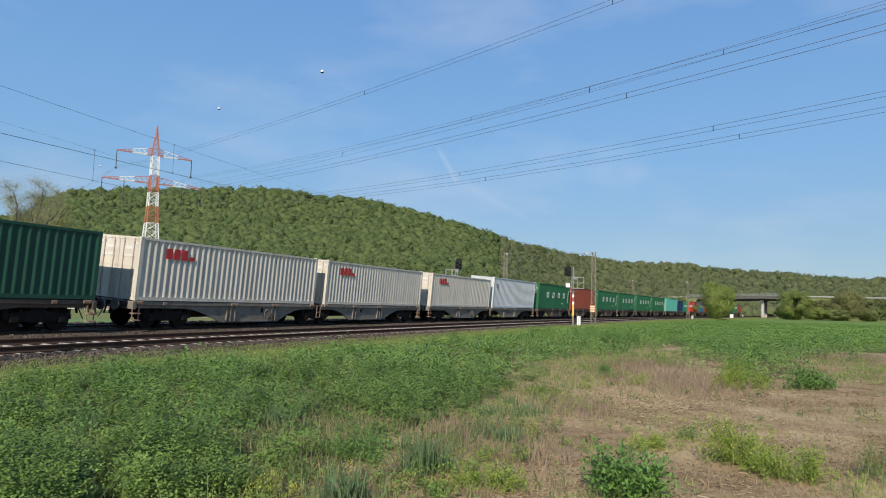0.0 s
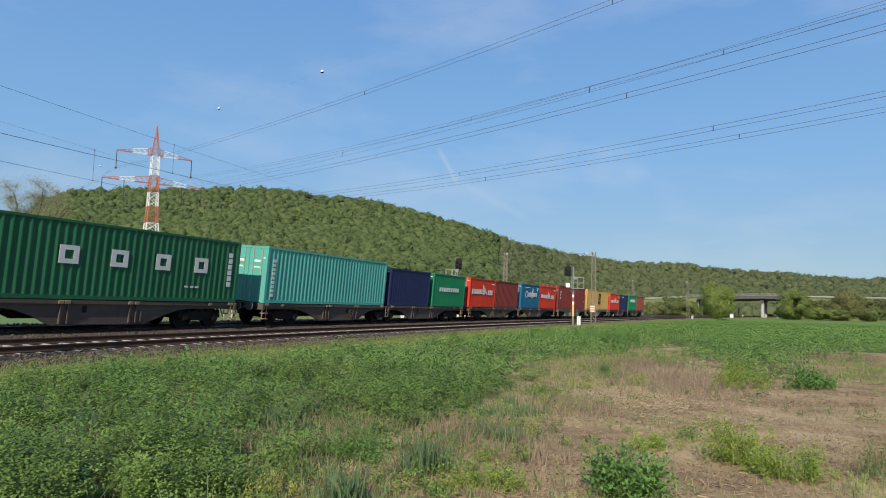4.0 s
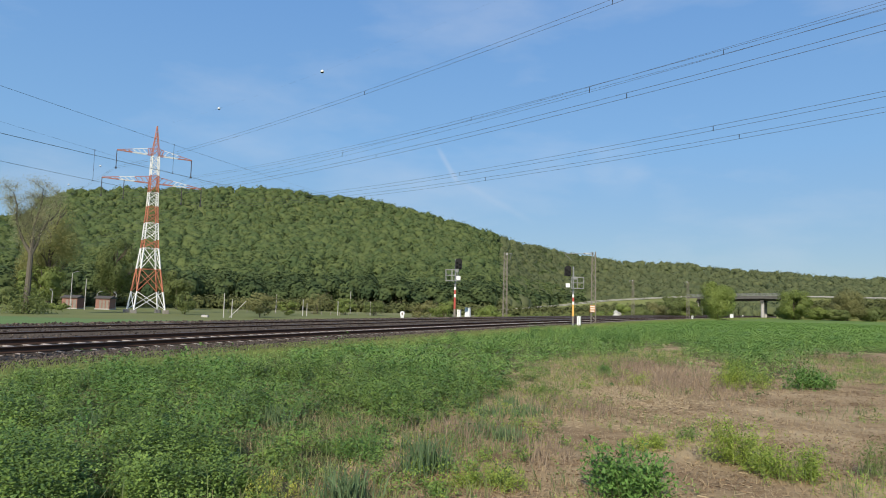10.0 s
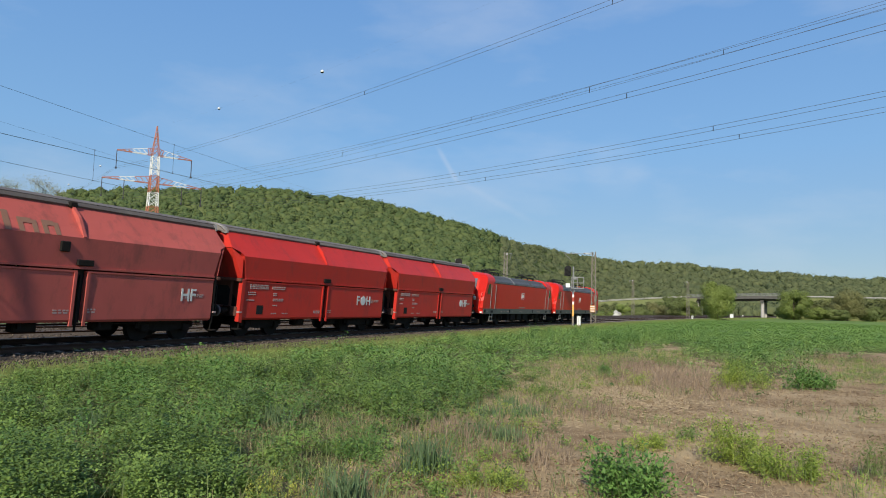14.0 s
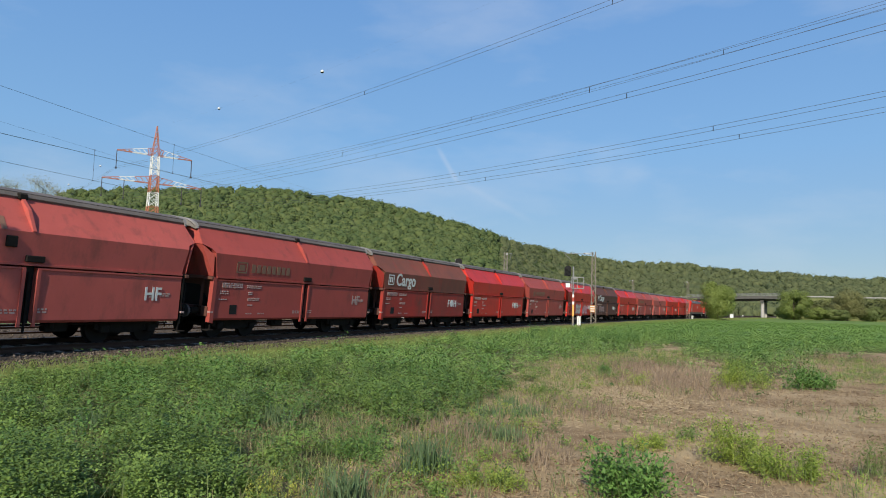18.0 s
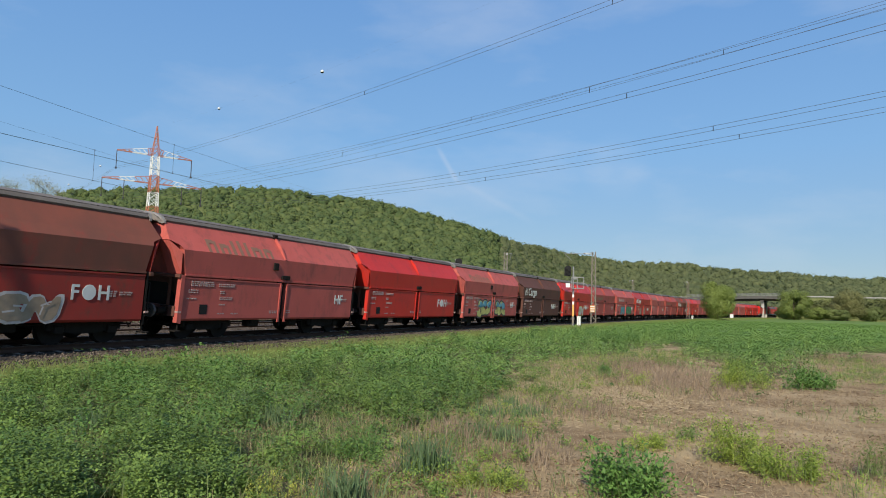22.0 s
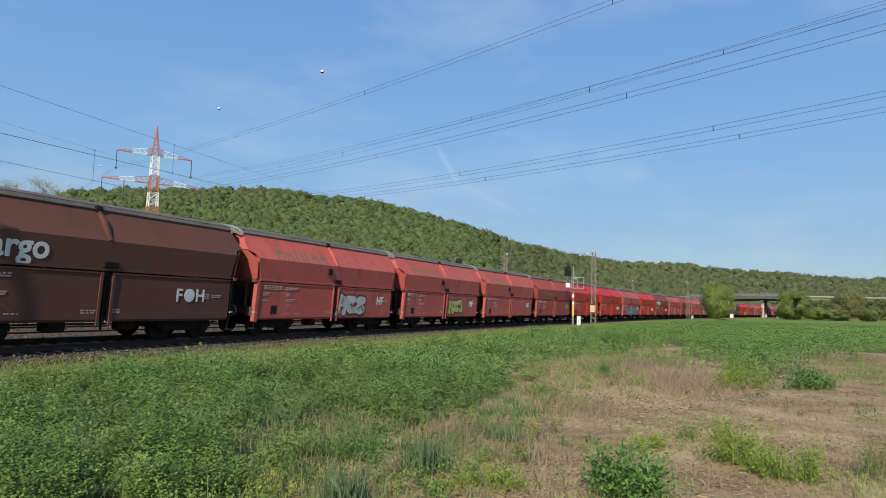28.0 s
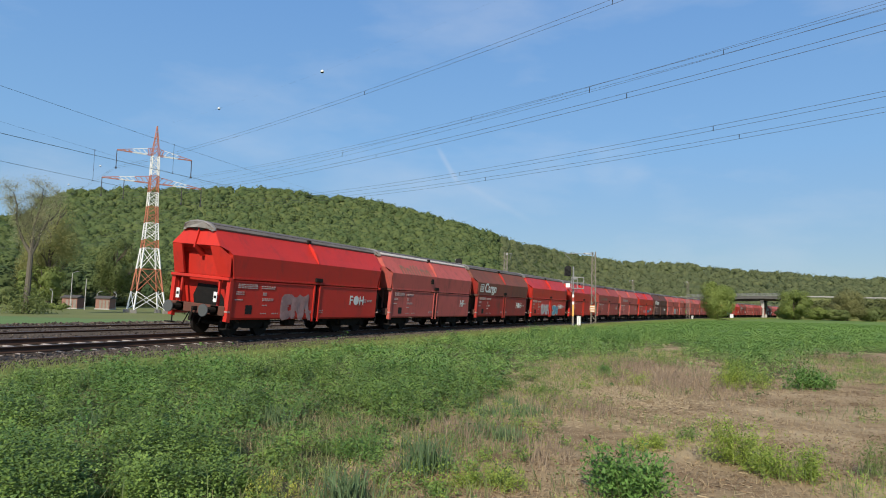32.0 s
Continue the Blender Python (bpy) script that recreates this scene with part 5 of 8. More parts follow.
# more bushes of the hedge, in a loose double row
rh = random.Random(11)
for i in range(26):
    f = (i + rh.uniform(0.1, 0.9)) / 26
    x, y = 13 + 60 * f + rh.uniform(-2, 2), 140 + 52 * f + rh.uniform(-1, 9)
    mk = rh.choice(("leaf_dark", "leaf_dark", "leaf_brown", "leaf_green"))
    tree(x, y, rh.uniform(2.6, 3.8) + 1.6 * max(0, f - 0.55) / 0.45, rh.uniform(2.4, 3.4), M[mk], 120 + i, {"leaf_dark": "dark green hedge bush beyond the tracks", "leaf_brown": "brownish hedge bush beyond the tracks", "leaf_green": "green hedge bush beyond the tracks"}[mk], 2600, 0.3, 0.0, 4, "hedge_bush", "bush", lobes=22)


# ---- power line with its marked pylon ----
PYLON = Vector((-78.7, 180.0, 0.0))
ARM_A = radians(37.0)
ARM = Vector((math.cos(ARM_A), math.sin(ARM_A), 0))
LINE = Vector((math.sin(radians(42.0)), -math.cos(radians(42.0)), 0))


def pylon():
    base = gz(PYLON.x, PYLON.y)
    t = empty("lattice_pylon", Matrix.Translation((PYLON.x, PYLON.y, 0)) @ Matrix.Rotation(ARM_A, 4, "Z"), "tall red and white lattice power pylon in the meadow", "pylon")
    half = lambda z: float(np.interp(z, (base, 8.7, 14.3, 25.0, 31.0, 40.0, 47.7), (4.0, 2.45, 1.85, 1.2, 1.05, 0.85, 0.08)))
    bands = ((base + 0.9, 2.7, "w", 1), (2.7, 8.7, "r", 1), (8.7, 14.3, "w", 1), (14.3, 16.6, "r", 1), (16.6, 21.1, "w", 2), (21.1, 25.6, "r", 2), (25.6, 29.4, "w", 2), (29.4, 34.0, "r", 2), (34.0, 39.3, "w", 3), (39.3, 47.7, "r", 4))
    for z0, z1, c, n in bands:
        bm = B()
        hs = np.linspace(z0, z1, n + 1)
        for a, b in zip(hs, hs[1:]):
            ha, hb = half(a), half(b)
            ca = [(-ha, -ha, a), (ha, -ha, a), (ha, ha, a), (-ha, ha, a)]
            cb = [(-hb, -hb, b), (hb, -hb, b), (hb, hb, b), (-hb, hb, b)]
            for i in range(4):
                j = (i + 1) % 4
                bar(bm, ca[i], cb[i], 0.31 if z0 < 14 else 0.21 if z0 < 39 else 0.12)
                bar(bm, ca[i], cb[j], 0.145 if z0 < 16 else 0.105 if z0 < 39 else 0.065)
                bar(bm, ca[j], cb[i], 0.145 if z0 < 16 else 0.105 if z0 < 39 else 0.065)
                if z0 > base + 1 and z1 - z0 > 3:
                    bar(bm, cb[i], cb[j], 0.1)
        part("tower_section", bm, M["pylon_white" if c == "w" else "pylon_red"], t, "white lattice section" if c == "w" else "orange-red lattice section")["kind"] = "stuff"
    for a in (-1, 1):
        for b in (-1, 1):
            part("foundation", box(B(), a * 4.0 - 0.7, a * 4.0 + 0.7, b * 4.0 - 0.6, b * 4.0 + 0.6, base - 0.5, base + 0.9, 0.06), M["pier_grey"], t)
    for z, reach, root in ((39.6, 9.6, 4.6), (31.9, 12.7, 7.4)):
        for sg in (-1, 1):
            for x0, x1, c in ((0.9, root - 2.5, "r"), (root - 2.5, root + 1.2, "w"), (root + 1.2, reach, "r")):
                bm = B()
                dep = lambda x: float(np.interp(x, (0.8, reach), (1.9, 0.12)))
                wid = lambda x: float(np.interp(x, (0.8, reach), (0.8, 0.08)))
                n = max(2, round((x1 - x0) / 1.2))
                xs = np.linspace(x0, x1, n + 1)
                for a, b in zip(xs, xs[1:]):
                    for q in (-1, 1):
                        bar(bm, (sg * a, q * wid(a), z), (sg * b, q * wid(b), z), 0.15)
                        bar(bm, (sg * a, q * wid(a), z), (sg * b, 0, z + dep(b)), 0.085)
                    bar(bm, (sg * a, 0, z + dep(a)), (sg * b, 0, z + dep(b)), 0.14)
                    bar(bm, (sg * a, wid(a), z), (sg * b, -wid(b), z), 0.05)
                part("crossarm", bm, M["pylon_white" if c == "w" else "pylon_red"], t)["kind"] = "stuff"
    for h, z in ((-9.6, 39.6), (9.6, 39.6), (-12.7, 31.9), (-7.4, 31.9), (7.4, 31.9), (12.7, 31.9)):
        bm = B()
        for q in (-0.15, 0.15):
            rod(bm, (h, q, z), (h, q, z - 4.6), 0.075, 6)
        box(bm, h - 0.2, h + 0.2, -0.3, 0.3, z - 4.9, z - 4.5)
        part("insulator", bm, M["insul"], t, "long dark hanging insulator")
    return t


pylon()


def wire(name, pts, r, label="", group=""):
    bm = B()
    rings = []
    for i, p in enumerate(pts):
        p = Vector(p)
        rings.append([p + Vector((r * math.cos(a), r * math.sin(a) * 0.3, r * math.sin(a))) for a in (0.5, 2.6, 4.7)])
    loft(bm, rings)
    ob = part(name, bm, M["wire"])
    return tagged(ob, label, "cable", group)


def span(a, u, length, sag, t0, t1, n=26):
    return [a + u * t + Vector((0, 0, -4 * sag * (t / length) * (1 - t / length))) for t in np.linspace(t0, t1, n)]


for h, z, sag, rr in ((-9.6, 34.7, 4.7, 0.024), (9.6, 34.7, 4.7, 0.024), (-12.7, 27.0, 6.2, 0.015), (-7.4, 27.0, 5.6, 0.024), (7.4, 27.0, 6.1, 0.024), (12.7, 27.0, 6.1, 0.024)):
    a = PYLON + ARM * h + Vector((0, 0, z))
    for dz in (0.0, 0.5):
        wire("power_line", span(a + Vector((0, 0, dz)), LINE, 265, sag, 0, 265), rr, "thin dark aluminium conductor strung from the pylon", "conductors")
        wire("power_line", span(a + Vector((0, 0, dz)), -LINE, 270, sag, 0, 270), rr, "thin dark aluminium conductor running on behind the pylon", "conductors")
    for t in (112, 152):
        p = span(a, LINE, 265, sag, t, t + 1, 2)[0]
        tagged(part("line_spacer", box(B(), p.x - 0.028, p.x + 0.028, p.y - 0.028, p.y + 0.028, p.z - 0.03, p.z + 0.53), M["black"]), "small dark spacer between twin conductors", "spacer", "line spacers")
top = PYLON + Vector((0, 0, 47.6))
for u in (LINE, -LINE):
    wire("earth_wire", span(top, u, 270, 6.0, 0, 270), 0.004, "hair-thin earth wire on the pylon's tip")
for u, t in ((LINE, 40), (LINE, 84), (-LINE, 52), (-LINE, 92)):
    p = span(top, u, 270, 6.0, t, t + 1, 2)[0]
    b = tagged(empty("marker_ball", Matrix.Translation(p)), "white and dark aviation marker ball on the wire", "marker ball", "marker balls")
    bm = B()
    bmesh.ops.create_uvsphere(bm, u_segments=14, v_segments=8, radius=0.31)
    part("upper_shell", bm, M["white"], b)
    bm = B()
    bmesh.ops.create_uvsphere(bm, u_segments=14, v_segments=8, radius=0.315)
    bmesh.ops.bisect_plane(bm, geom=bm.verts[:] + bm.edges[:] + bm.faces[:], plane_co=(0, 0, -0.12), plane_no=(0, 0, 1), clear_outer=True)
    part("lower_shell", bm, M["black"], b)
# second, lower line that climbs the hill
def climb(y, z0, slope):
    return z0 + slope * y + 3.5e-5 * max(0.0, y - 60) ** 2


CLIMB = ((-45.3, 15.8, 0.0985, 0.022), (-45.3, 11.0, 0.0985, 0.036), (-55.3, 16.85, 0.070, 0.012), (-55.3, 11.8, 0.072, 0.026))
for x, z0, slope, rr in CLIMB:
    wire("power_line", [(x, y, climb(y, z0, slope)) for y in np.linspace(-40, 620, 40)], rr, "dark power cable climbing towards the hill", "cables to the hill")
for (x, za, sa, _), (_, zb, sb, _), y in ((CLIMB[0], CLIMB[1], 110.5), (CLIMB[2], CLIMB[3], 104.5)):
    bm = B()
    ends = climb(y, za, sa), climb(y, zb, sb)
    rod(bm, (x, y, ends[0]), (x, y, ends[1]), 0.025, 6)
    for z in ends:
        box(bm, x - 0.06, x + 0.06, y - 0.1, y + 0.1, z - 0.06, z + 0.06)
    tagged(part("phase_spacer", bm, M["insul"]), "dark rod holding two power cables apart", "spacer", "phase spacers")


# ---- beside the tracks ----
def lattice_mast(x, y, z, h, heading, arm, boards=False):
    t = empty("catenary_mast", Matrix.Translation((x, y, z)) @ Matrix.Rotation(heading, 4, "Z"), "weathered brown lattice mast beside the tracks", "mast", "catenary masts")
    bm = B()
    for sx in (-1, 1):
        for sy in (-1, 1):
            bar(bm, (sx * 0.25, sy * 0.17, -0.3), (sx * 0.17, sy * 0.12, h), 0.045)
    part("mast_leg", bm, M["mast"], t)
    bm = B()
    n = int(h / 0.55)
    for i in range(n):
        z0, z1 = h * i / n, h * (i + 1) / n
        s = 1 if i % 2 else -1
        for q in (-1, 1):
            w0, w1 = 0.25 - 0.08 * z0 / h, 0.25 - 0.08 * z1 / h
            bar(bm, (s * w0, q * 0.145, z0), (-s * w1, q * 0.14, z1), 0.026)
            bar(bm, (q * 0.21, s * 0.145, z0), (q * 0.2, -s * 0.14, z1), 0.026)
    part("mast_lacing", bm, M["mast"], t)["kind"] = "stuff"
    bm = B()
    if arm:
        rod(bm, (0, 0, h - 0.25), (arm, 0, h - 0.15), 0.035)
        rod(bm, (0, 0, h - 0.1), (arm * 0.35, 0, h - 0.15), 0.03)
        rod(bm, (arm, 0, h - 0.15), (arm * 0.75, 0, h - 0.9), 0.025)
        part("cantilever", bm, M["galv"], t, "thin steel cantilever arm")
        bm = B()
        for i in range(6):
            rod(bm, (arm * (0.1 + 0.035 * i), 0, h - 0.2), (arm * (0.1 + 0.035 * i) + 0.03, 0, h - 0.2), 0.11, 8)
        part("insulator", bm, M["white"], t, "pale ribbed insulator")
    if boards:
        b = part("signal_board", box(B(), -0.32, 0.24, -0.24, -0.20, 1.42, 2.15, 0.01), M["orange"], t, "orange and white trackside board")
        bm = B()
        for q in range(3):
            box(bm, -0.26, 0.18, -0.246, -0.241, 1.5 + 0.23 * q, 1.6 + 0.23 * q)
        part("board_bar", bm, M["white"], b)
    return t


def turned(s):
    return -line_at(s)[2]


lattice_mast(16.1, 71.5, -0.35, 7.85, turned(72), -3.2, True)
_p = beside(3.2, 3.1)
lattice_mast(_p.x, _p.y, -0.4, 9.6, turned(3), -3.0)
lattice_mast(7.5, 79.8, -0.9, 8.75, turned(76), 0.7)
for s, n, h in ((145.3, -7.8, 8.6), (145.3, 3.2, 7.9), (262, -7.8, 8.6)):
    p = beside(s, n)
    lattice_mast(p.x, p.y, -0.9 if n < 0 else -0.4, h, turned(s), -0.8)


def light_signal(x, y, z, heading, near):
    t = empty("railway_signal", Matrix.Translation((x, y, z)) @ Matrix.Rotation(heading, 4, "Z"), "railway light signal with black head, service basket and banded mast", "railway signal", "railway signals")
    h = 6.0
    part("signal_mast", rod(B(), (0, 0, -0.4), (0, 0, h - 0.1), 0.085, 10), M["galv"], t)
    for z0, z1, mk in ((2.85, 3.15, "white"), (2.45, 2.85, "red_paint"), (2.15, 2.45, "white"), (1.0, 2.15, "yellow_post" if near else "red_paint")):
        part("mast_plate", box(B(), -0.095, 0.095, -0.12, -0.09, z0, z1, 0.01), M[mk], t)
    part("rear_band", rod(B(), (0, 0, 0.3), (0, 0, 1.0), 0.11, 10), M["mast"], t)
    hx = -0.55 if near else 0.28
    bm = B()
    pts = [(-0.32, 0.0), (0.32, 0.0), (0.32, 0.8), (0.18, 1.0), (-0.18, 1.0), (-0.32, 0.8)]
    poly(bm, [(hx + a, -0.16, 4.95 + b) for a, b in pts], (0, 0.30, 0))
    hd = part("signal_head", bm, M["black"], t, "black backboard with dark lamps")
    for a, b in ((-0.14, 0.72), (0.14, 0.55), (-0.14, 0.35), (0.12, 0.2)):
        bm = B()
        rod(bm, (hx + a, -0.17, 4.95 + b), (hx + a, -0.38, 4.95 + b), 0.10, 10)
        part("lamp_hood", bm, M["black"], hd)
    bx0, bx1 = (-0.2, 1.0) if near else (-0.95, 0.25)
    part("basket_floor", box(B(), bx0, bx1, -0.45, 0.45, 3.72, 3.78), M["galv"], t)
    bm = B()
    for a in (bx0, (bx0 + bx1) / 2, bx1):
        for b in (-0.45, 0.45):
            bar(bm, (a, b, 3.75), (a, b, 4.85), 0.035)
    for zz in (4.3, 4.85):
        for b in (-0.45, 0.45):
            bar(bm, (bx0, b, zz), (bx1, b, zz), 0.035)
        for a in (bx0, bx1):
            bar(bm, (a, -0.45, zz), (a, 0.45, zz), 0.035)
    part("basket_rail", bm, M["galv"], t, "grey steel basket railing")
    bm = B()
    for a in (-0.5, 0.5):
        bar(bm, (0, 0, 3.3), (a, 0, 3.72), 0.05)
    part("basket_bracket", bm, M["mast"], t)
    px = -0.55 if near else 0.35
    part("white_plate", box(B(), px - 0.2, px + 0.2, -0.5, -0.46, 3.82, 4.22, 0.0), M["white"], t)
    bm = B()
    for a in (0.55, 0.85):
        bar(bm, (a if near else -a + 0.2, 0.3, 0), (a if near else -a + 0.2, 0.3, 3.75), 0.03)
    part("spare_lamp_box", box(B(), 0.05, 0.3, -0.1, 0.1, 4.6, 4.9), M["galv"], t)
    bm.free()
    return t


light_signal(12.95, 66.4, -0.35, turned(66) * 0.3, True)
light_signal(1.3, 66.1, 0.05, turned(61) * 0.3, False)


def cabinet(x, y, z, w, h, label):
    t = empty("cable_cabinet", Matrix.Translation((x, y, z)) @ Matrix.Rotation(turned(66), 4, "Z"), label, "cabinet", "trackside cabinets")
    part("housing", box(B(), -w / 2, w / 2, -w * 0.35, w * 0.35, 0.12, h, 0.03), M["white"], t)
    part("lid", box(B(), -w / 2 - 0.03, w / 2 + 0.03, -w * 0.4, w * 0.4, h, h + 0.05, 0.02), M["white"], t)
    part("plinth", box(B(), -w * 0.45, w * 0.45, -w * 0.3, w * 0.3, -0.4, 0.12), M["concrete"], t)
    part("door_seam", box(B(), -0.008, 0.008, -w * 0.35 - 0.004, -w * 0.35, 0.2, h - 0.08), M["mast"], t)
    return t


cabinet(13.5, 66.2, -0.35, 0.36, 1.0, "small white cable cabinet at the signal's foot")
cabinet(1.75, 66.6, 0.1, 0.36, 0.85, "small white cable cabinet beyond the tracks")
cabinet(2.75, 70.0, 0.05, 0.55, 1.1, "white cable cabinet beyond the tracks")
cabinet(82.4, 191.5, -0.4, 0.9, 1.3, "white trackside cabinet near the bridge")


def marker_post(x, y, z, h, label):
    t = empty("marker_post", Matrix.Translation((x, y, z)), label, "marker post", "marker posts")
    bm = B()
    box(bm, -0.13, 0.13, -0.10, 0.10, -0.3, h * 0.45, 0.02)
    part("post", bm, M["white"], t)
    bm = B()
    hull(bm, [(a, b, c) for a, c in ((-0.14, h * 0.4), (0.14, h * 0.4), (-0.19, h * 0.8), (0.19, h * 0.8), (-0.12, h), (0.12, h)) for b in (-0.11, 0.11)])
    hd = part("head", bm, M["white"], t)
    part("mark", box(B(), -0.06, 0.06, -0.118, -0.111, h * 0.55, h * 0.85), M["mast"], hd)


marker_post(-3.2, 55.6, 0.12, 0.7, "white concrete distance post beyond the tracks")
marker_post(52.7, 141.75, -0.4, 0.9, "white post at the field's edge by the track")
marker_post(104, 233, -0.4, 0.9, "white post near the bridge pier")


# ---- meadow: huts, posts, fence ----
def hut(x0, x1, y, label):
    z = gz((x0 + x1) / 2, y)
    w = x1 - x0
    t = empty("brick_hut", Matrix.Translation((x0, y, z)), label, "hut", "brick huts")
    part("wall", box(B(), 0, w, 0, 4.0, -0.3, 3.4), M["brick"], t)
    bm = B()
    hull(bm, [(a, b, c) for a in (-0.4, w + 0.4) for b, c in ((-0.4, 3.4), (4.4, 3.4), (-0.4, 3.6), (4.4, 3.6), (2.0, 4.3))])
    part("roof", bm, M["slate"], t, "low grey roof")
    for q in range(3):
        a = w * (0.26 + 0.25 * q)
        d = part("door", box(B(), a, a + w * 0.17, -0.06, 0.0, 0.3, 2.9), M["mast"], t, "dark double door")
        part("door_frame", box(B(), a - 0.08, a, -0.09, 0.0, 0.3, 3.0), M["brick"], d)
    part("plinth", box(B(), -0.15, w + 0.15, -0.25, 4.2, -0.4, 0.3), M["concrete_pale"], t)


hut(-119.2, -114.4, 212, "small red brick hut with grey roof")
hut(-108.6, -104.2, 212, "small red brick hut with dark doors")


def lamp_post(x, y, h, arm, label):
    z = gz(x, y)
    t = empty("lamp_post", Matrix.Translation((x, y, z)), label, "lamp post", "posts in the meadow")
    part("pole", rod(B(), (0, 0, -0.3), (0, 0, h), 0.14, 8, 0.09), M["concrete_pale"], t)
    if arm:
        a = part("arm", rod(B(), (0, 0, h - 0.05), (arm, 0, h + 0.55), 0.08, 6), M["galv"], t)
        part("lamp_head", box(B(), arm - 0.1, arm + 0.8, -0.15, 0.15, h + 0.5, h + 0.68, 0.03), M["galv"], a)


for x, y, h, a in ((-112.6, 205, 11.0, 1.2), (-105.6, 200, 9.3, 0), (-115.4, 200, 5.4, -0.7), (-110.3, 216, 5.0, 0.8), (-104.2, 216, 5.0, -0.8), (-51.5, 160, 5.8, 0), (-41.0, 200, 4.8, 0), (-33.7, 220, 4.6, 0), (-24.2, 230, 4.8, 0), (-35.1, 260, 8.6, 0), (-49.9, 161, 4.4, 0), (-39.8, 200, 3.8, 0), (-79, 188, 6.0, 0), (-60, 245, 6.5, 0)):
    lamp_post(x, y, h, a, "grey lamp post with a short arm" if a else "slim pale post standing in the meadow")
zz = gz(-48, 161)
tagged(part("leaning_pole", rod(B(), (-50.6, 161, zz - 0.1), (-46.6, 161, zz + 4.0), 0.09, 7), M["concrete_pale"]), "pale pole leaning beside a brown bush", "pole")
box_t = empty("pipe_trough", Matrix(), "low pale trough in the meadow", "trough")
part("trough_body", box(B(), -56.5, -55.0, 159.2, 160.2, gz(-56, 160) - 0.1, gz(-56, 160) + 0.55, 0.08), M["concrete_pale"], box_t)
# low field fence at the wood's edge
fence = empty("wire_fence", Matrix(), "low weathered fence along the meadow's far side", "fence")
for i in range(34):
    x, y = -70 + 3.0 * i, 222 + 0.35 * i
    part("fence_post", box(B(), x - 0.07, x + 0.07, y - 0.07, y + 0.07, gz(x, y) - 0.2, gz(x, y) + 1.1), M["mast"], fence)
for h in (0.6, 1.02):
    bm = B()
    for i in range(33):
        x, y = -70 + 3.0 * i, 222 + 0.35 * i
        bar(bm, (x, y, gz(x, y) + h), (x + 3, y + 0.35, gz(x + 3, y + 0.35) + h), 0.035)
    part("fence_rail", bm, M["mast"], fence)

# ---- the road ramp and its bridge ----
ROAD_T = (-190, -160, -130, -100, -80, -60, -30, 0, 25, 60, 130)
ROAD_Z = (-2.7, -2.6, -2.2, -0.1, 1.9, 4.4, 6.4, 7.3, 7.1, 6.8, 6.0)
RD, RN = Vector((0.82, -0.572, 0)), Vector((-0.572, -0.82, 0))


def road_at(t, off, dz=0.0):
    return Vector((119, 250, float(np.interp(t, ROAD_T, ROAD_Z)) + dz)) + RD * t + RN * off


def ramp(name, t0, t1, prof, mat, label, step=5.0):
    bm = B()
    n = max(2, int((t1 - t0) / step))
    rings = []
    for t in np.linspace(t0, t1, n + 1):
        row = []
        for off, dz, down in prof:
            p = road_at(t, off, dz)
            if down:
                g = gz(p.x, p.y) - 0.3
                p = road_at(t, off + math.copysign(1.6 * max(0, p.z - g), off), 0)
                p.z = min(p.z, gz(p.x, p.y) - 0.3)
            row.append(p)
        rings.append(row)
    loft(bm, rings, caps=False, close=False)
    return tagged(part(name, bm, mat), label, kind="structure")


ramp("road_embankment", -190, -22, [(4.6, -0.05, True), (4.6, -0.05, False), (-4.6, -0.05, False), (-4.6, -0.05, True)], M["valley"], "grassy road embankment rising to the bridge")
ramp("road_embankment", 7, 130, [(4.6, -0.05, True), (4.6, -0.05, False), (-4.6, -0.05, False), (-4.6, -0.05, True)], M["valley"], "grassy road embankment beyond the bridge")
ramp("road", -190, 130, [(3.8, 0.02, False), (-3.8, 0.02, False)], M["asphalt"], "narrow asphalt road over the railway")
bridge = empty("road_bridge", Matrix(), "grey concrete road bridge over the railway", "bridge")
bm = B()
loft(bm, [[road_at(t, o, d) for o, d in ((4.9, 0.0), (4.9, -0.6), (3.6, -1.3), (-3.6, -1.3), (-4.9, -0.6), (-4.9, 0.0))] for t in (-26, -12, 0, 10)])
part("deck", bm, M["concrete"], bridge)
for off in (4.8, -4.8):
    bm = B()
    loft(bm, [[road_at(t, off + a, d) for a, d in ((-0.15, -0.1), (0.15, -0.1), (0.15, 0.35), (-0.15, 0.35))] for t in (-26, -12, 0, 10)])
    part("edge_beam", bm, M["concrete"], bridge)
    for t in np.arange(-26, 10.1, 2.0):
        part("railing_post", bar(B(), road_at(t, off, 0.3), road_at(t, off, 1.3), 0.1), M["galv"], bridge)
    bm = B()
    for d in (0.8, 1.3):
        for a, b in ((-26, -12), (-12, 0), (0, 10)):
            bar(bm, road_at(a, off, d), road_at(b, off, d), 0.1)
    part("railing_bar", bm, M["galv"], bridge)
for t in (0.5, -22.5):
    for off in (3.0, -3.0):
        p = road_at(t, off, -1.3)
        g = gz(p.x, p.y) - 0.4
        bm = B()
        rod(bm, (p.x, p.y, g), (p.x, p.y, p.z), 0.6, 14)
        part("pier", bm, M["concrete_pale"], bridge, "pale round concrete pier")
    bm = B()
    a, b = road_at(t, 4.2, -1.3), road_at(t, -4.2, -1.3)
    bar(bm, a + Vector((0, 0, -0.3)), b + Vector((0, 0, -0.3)), 1.2, 0.7)
    part("pier_head", bm, M["concrete"], bridge)
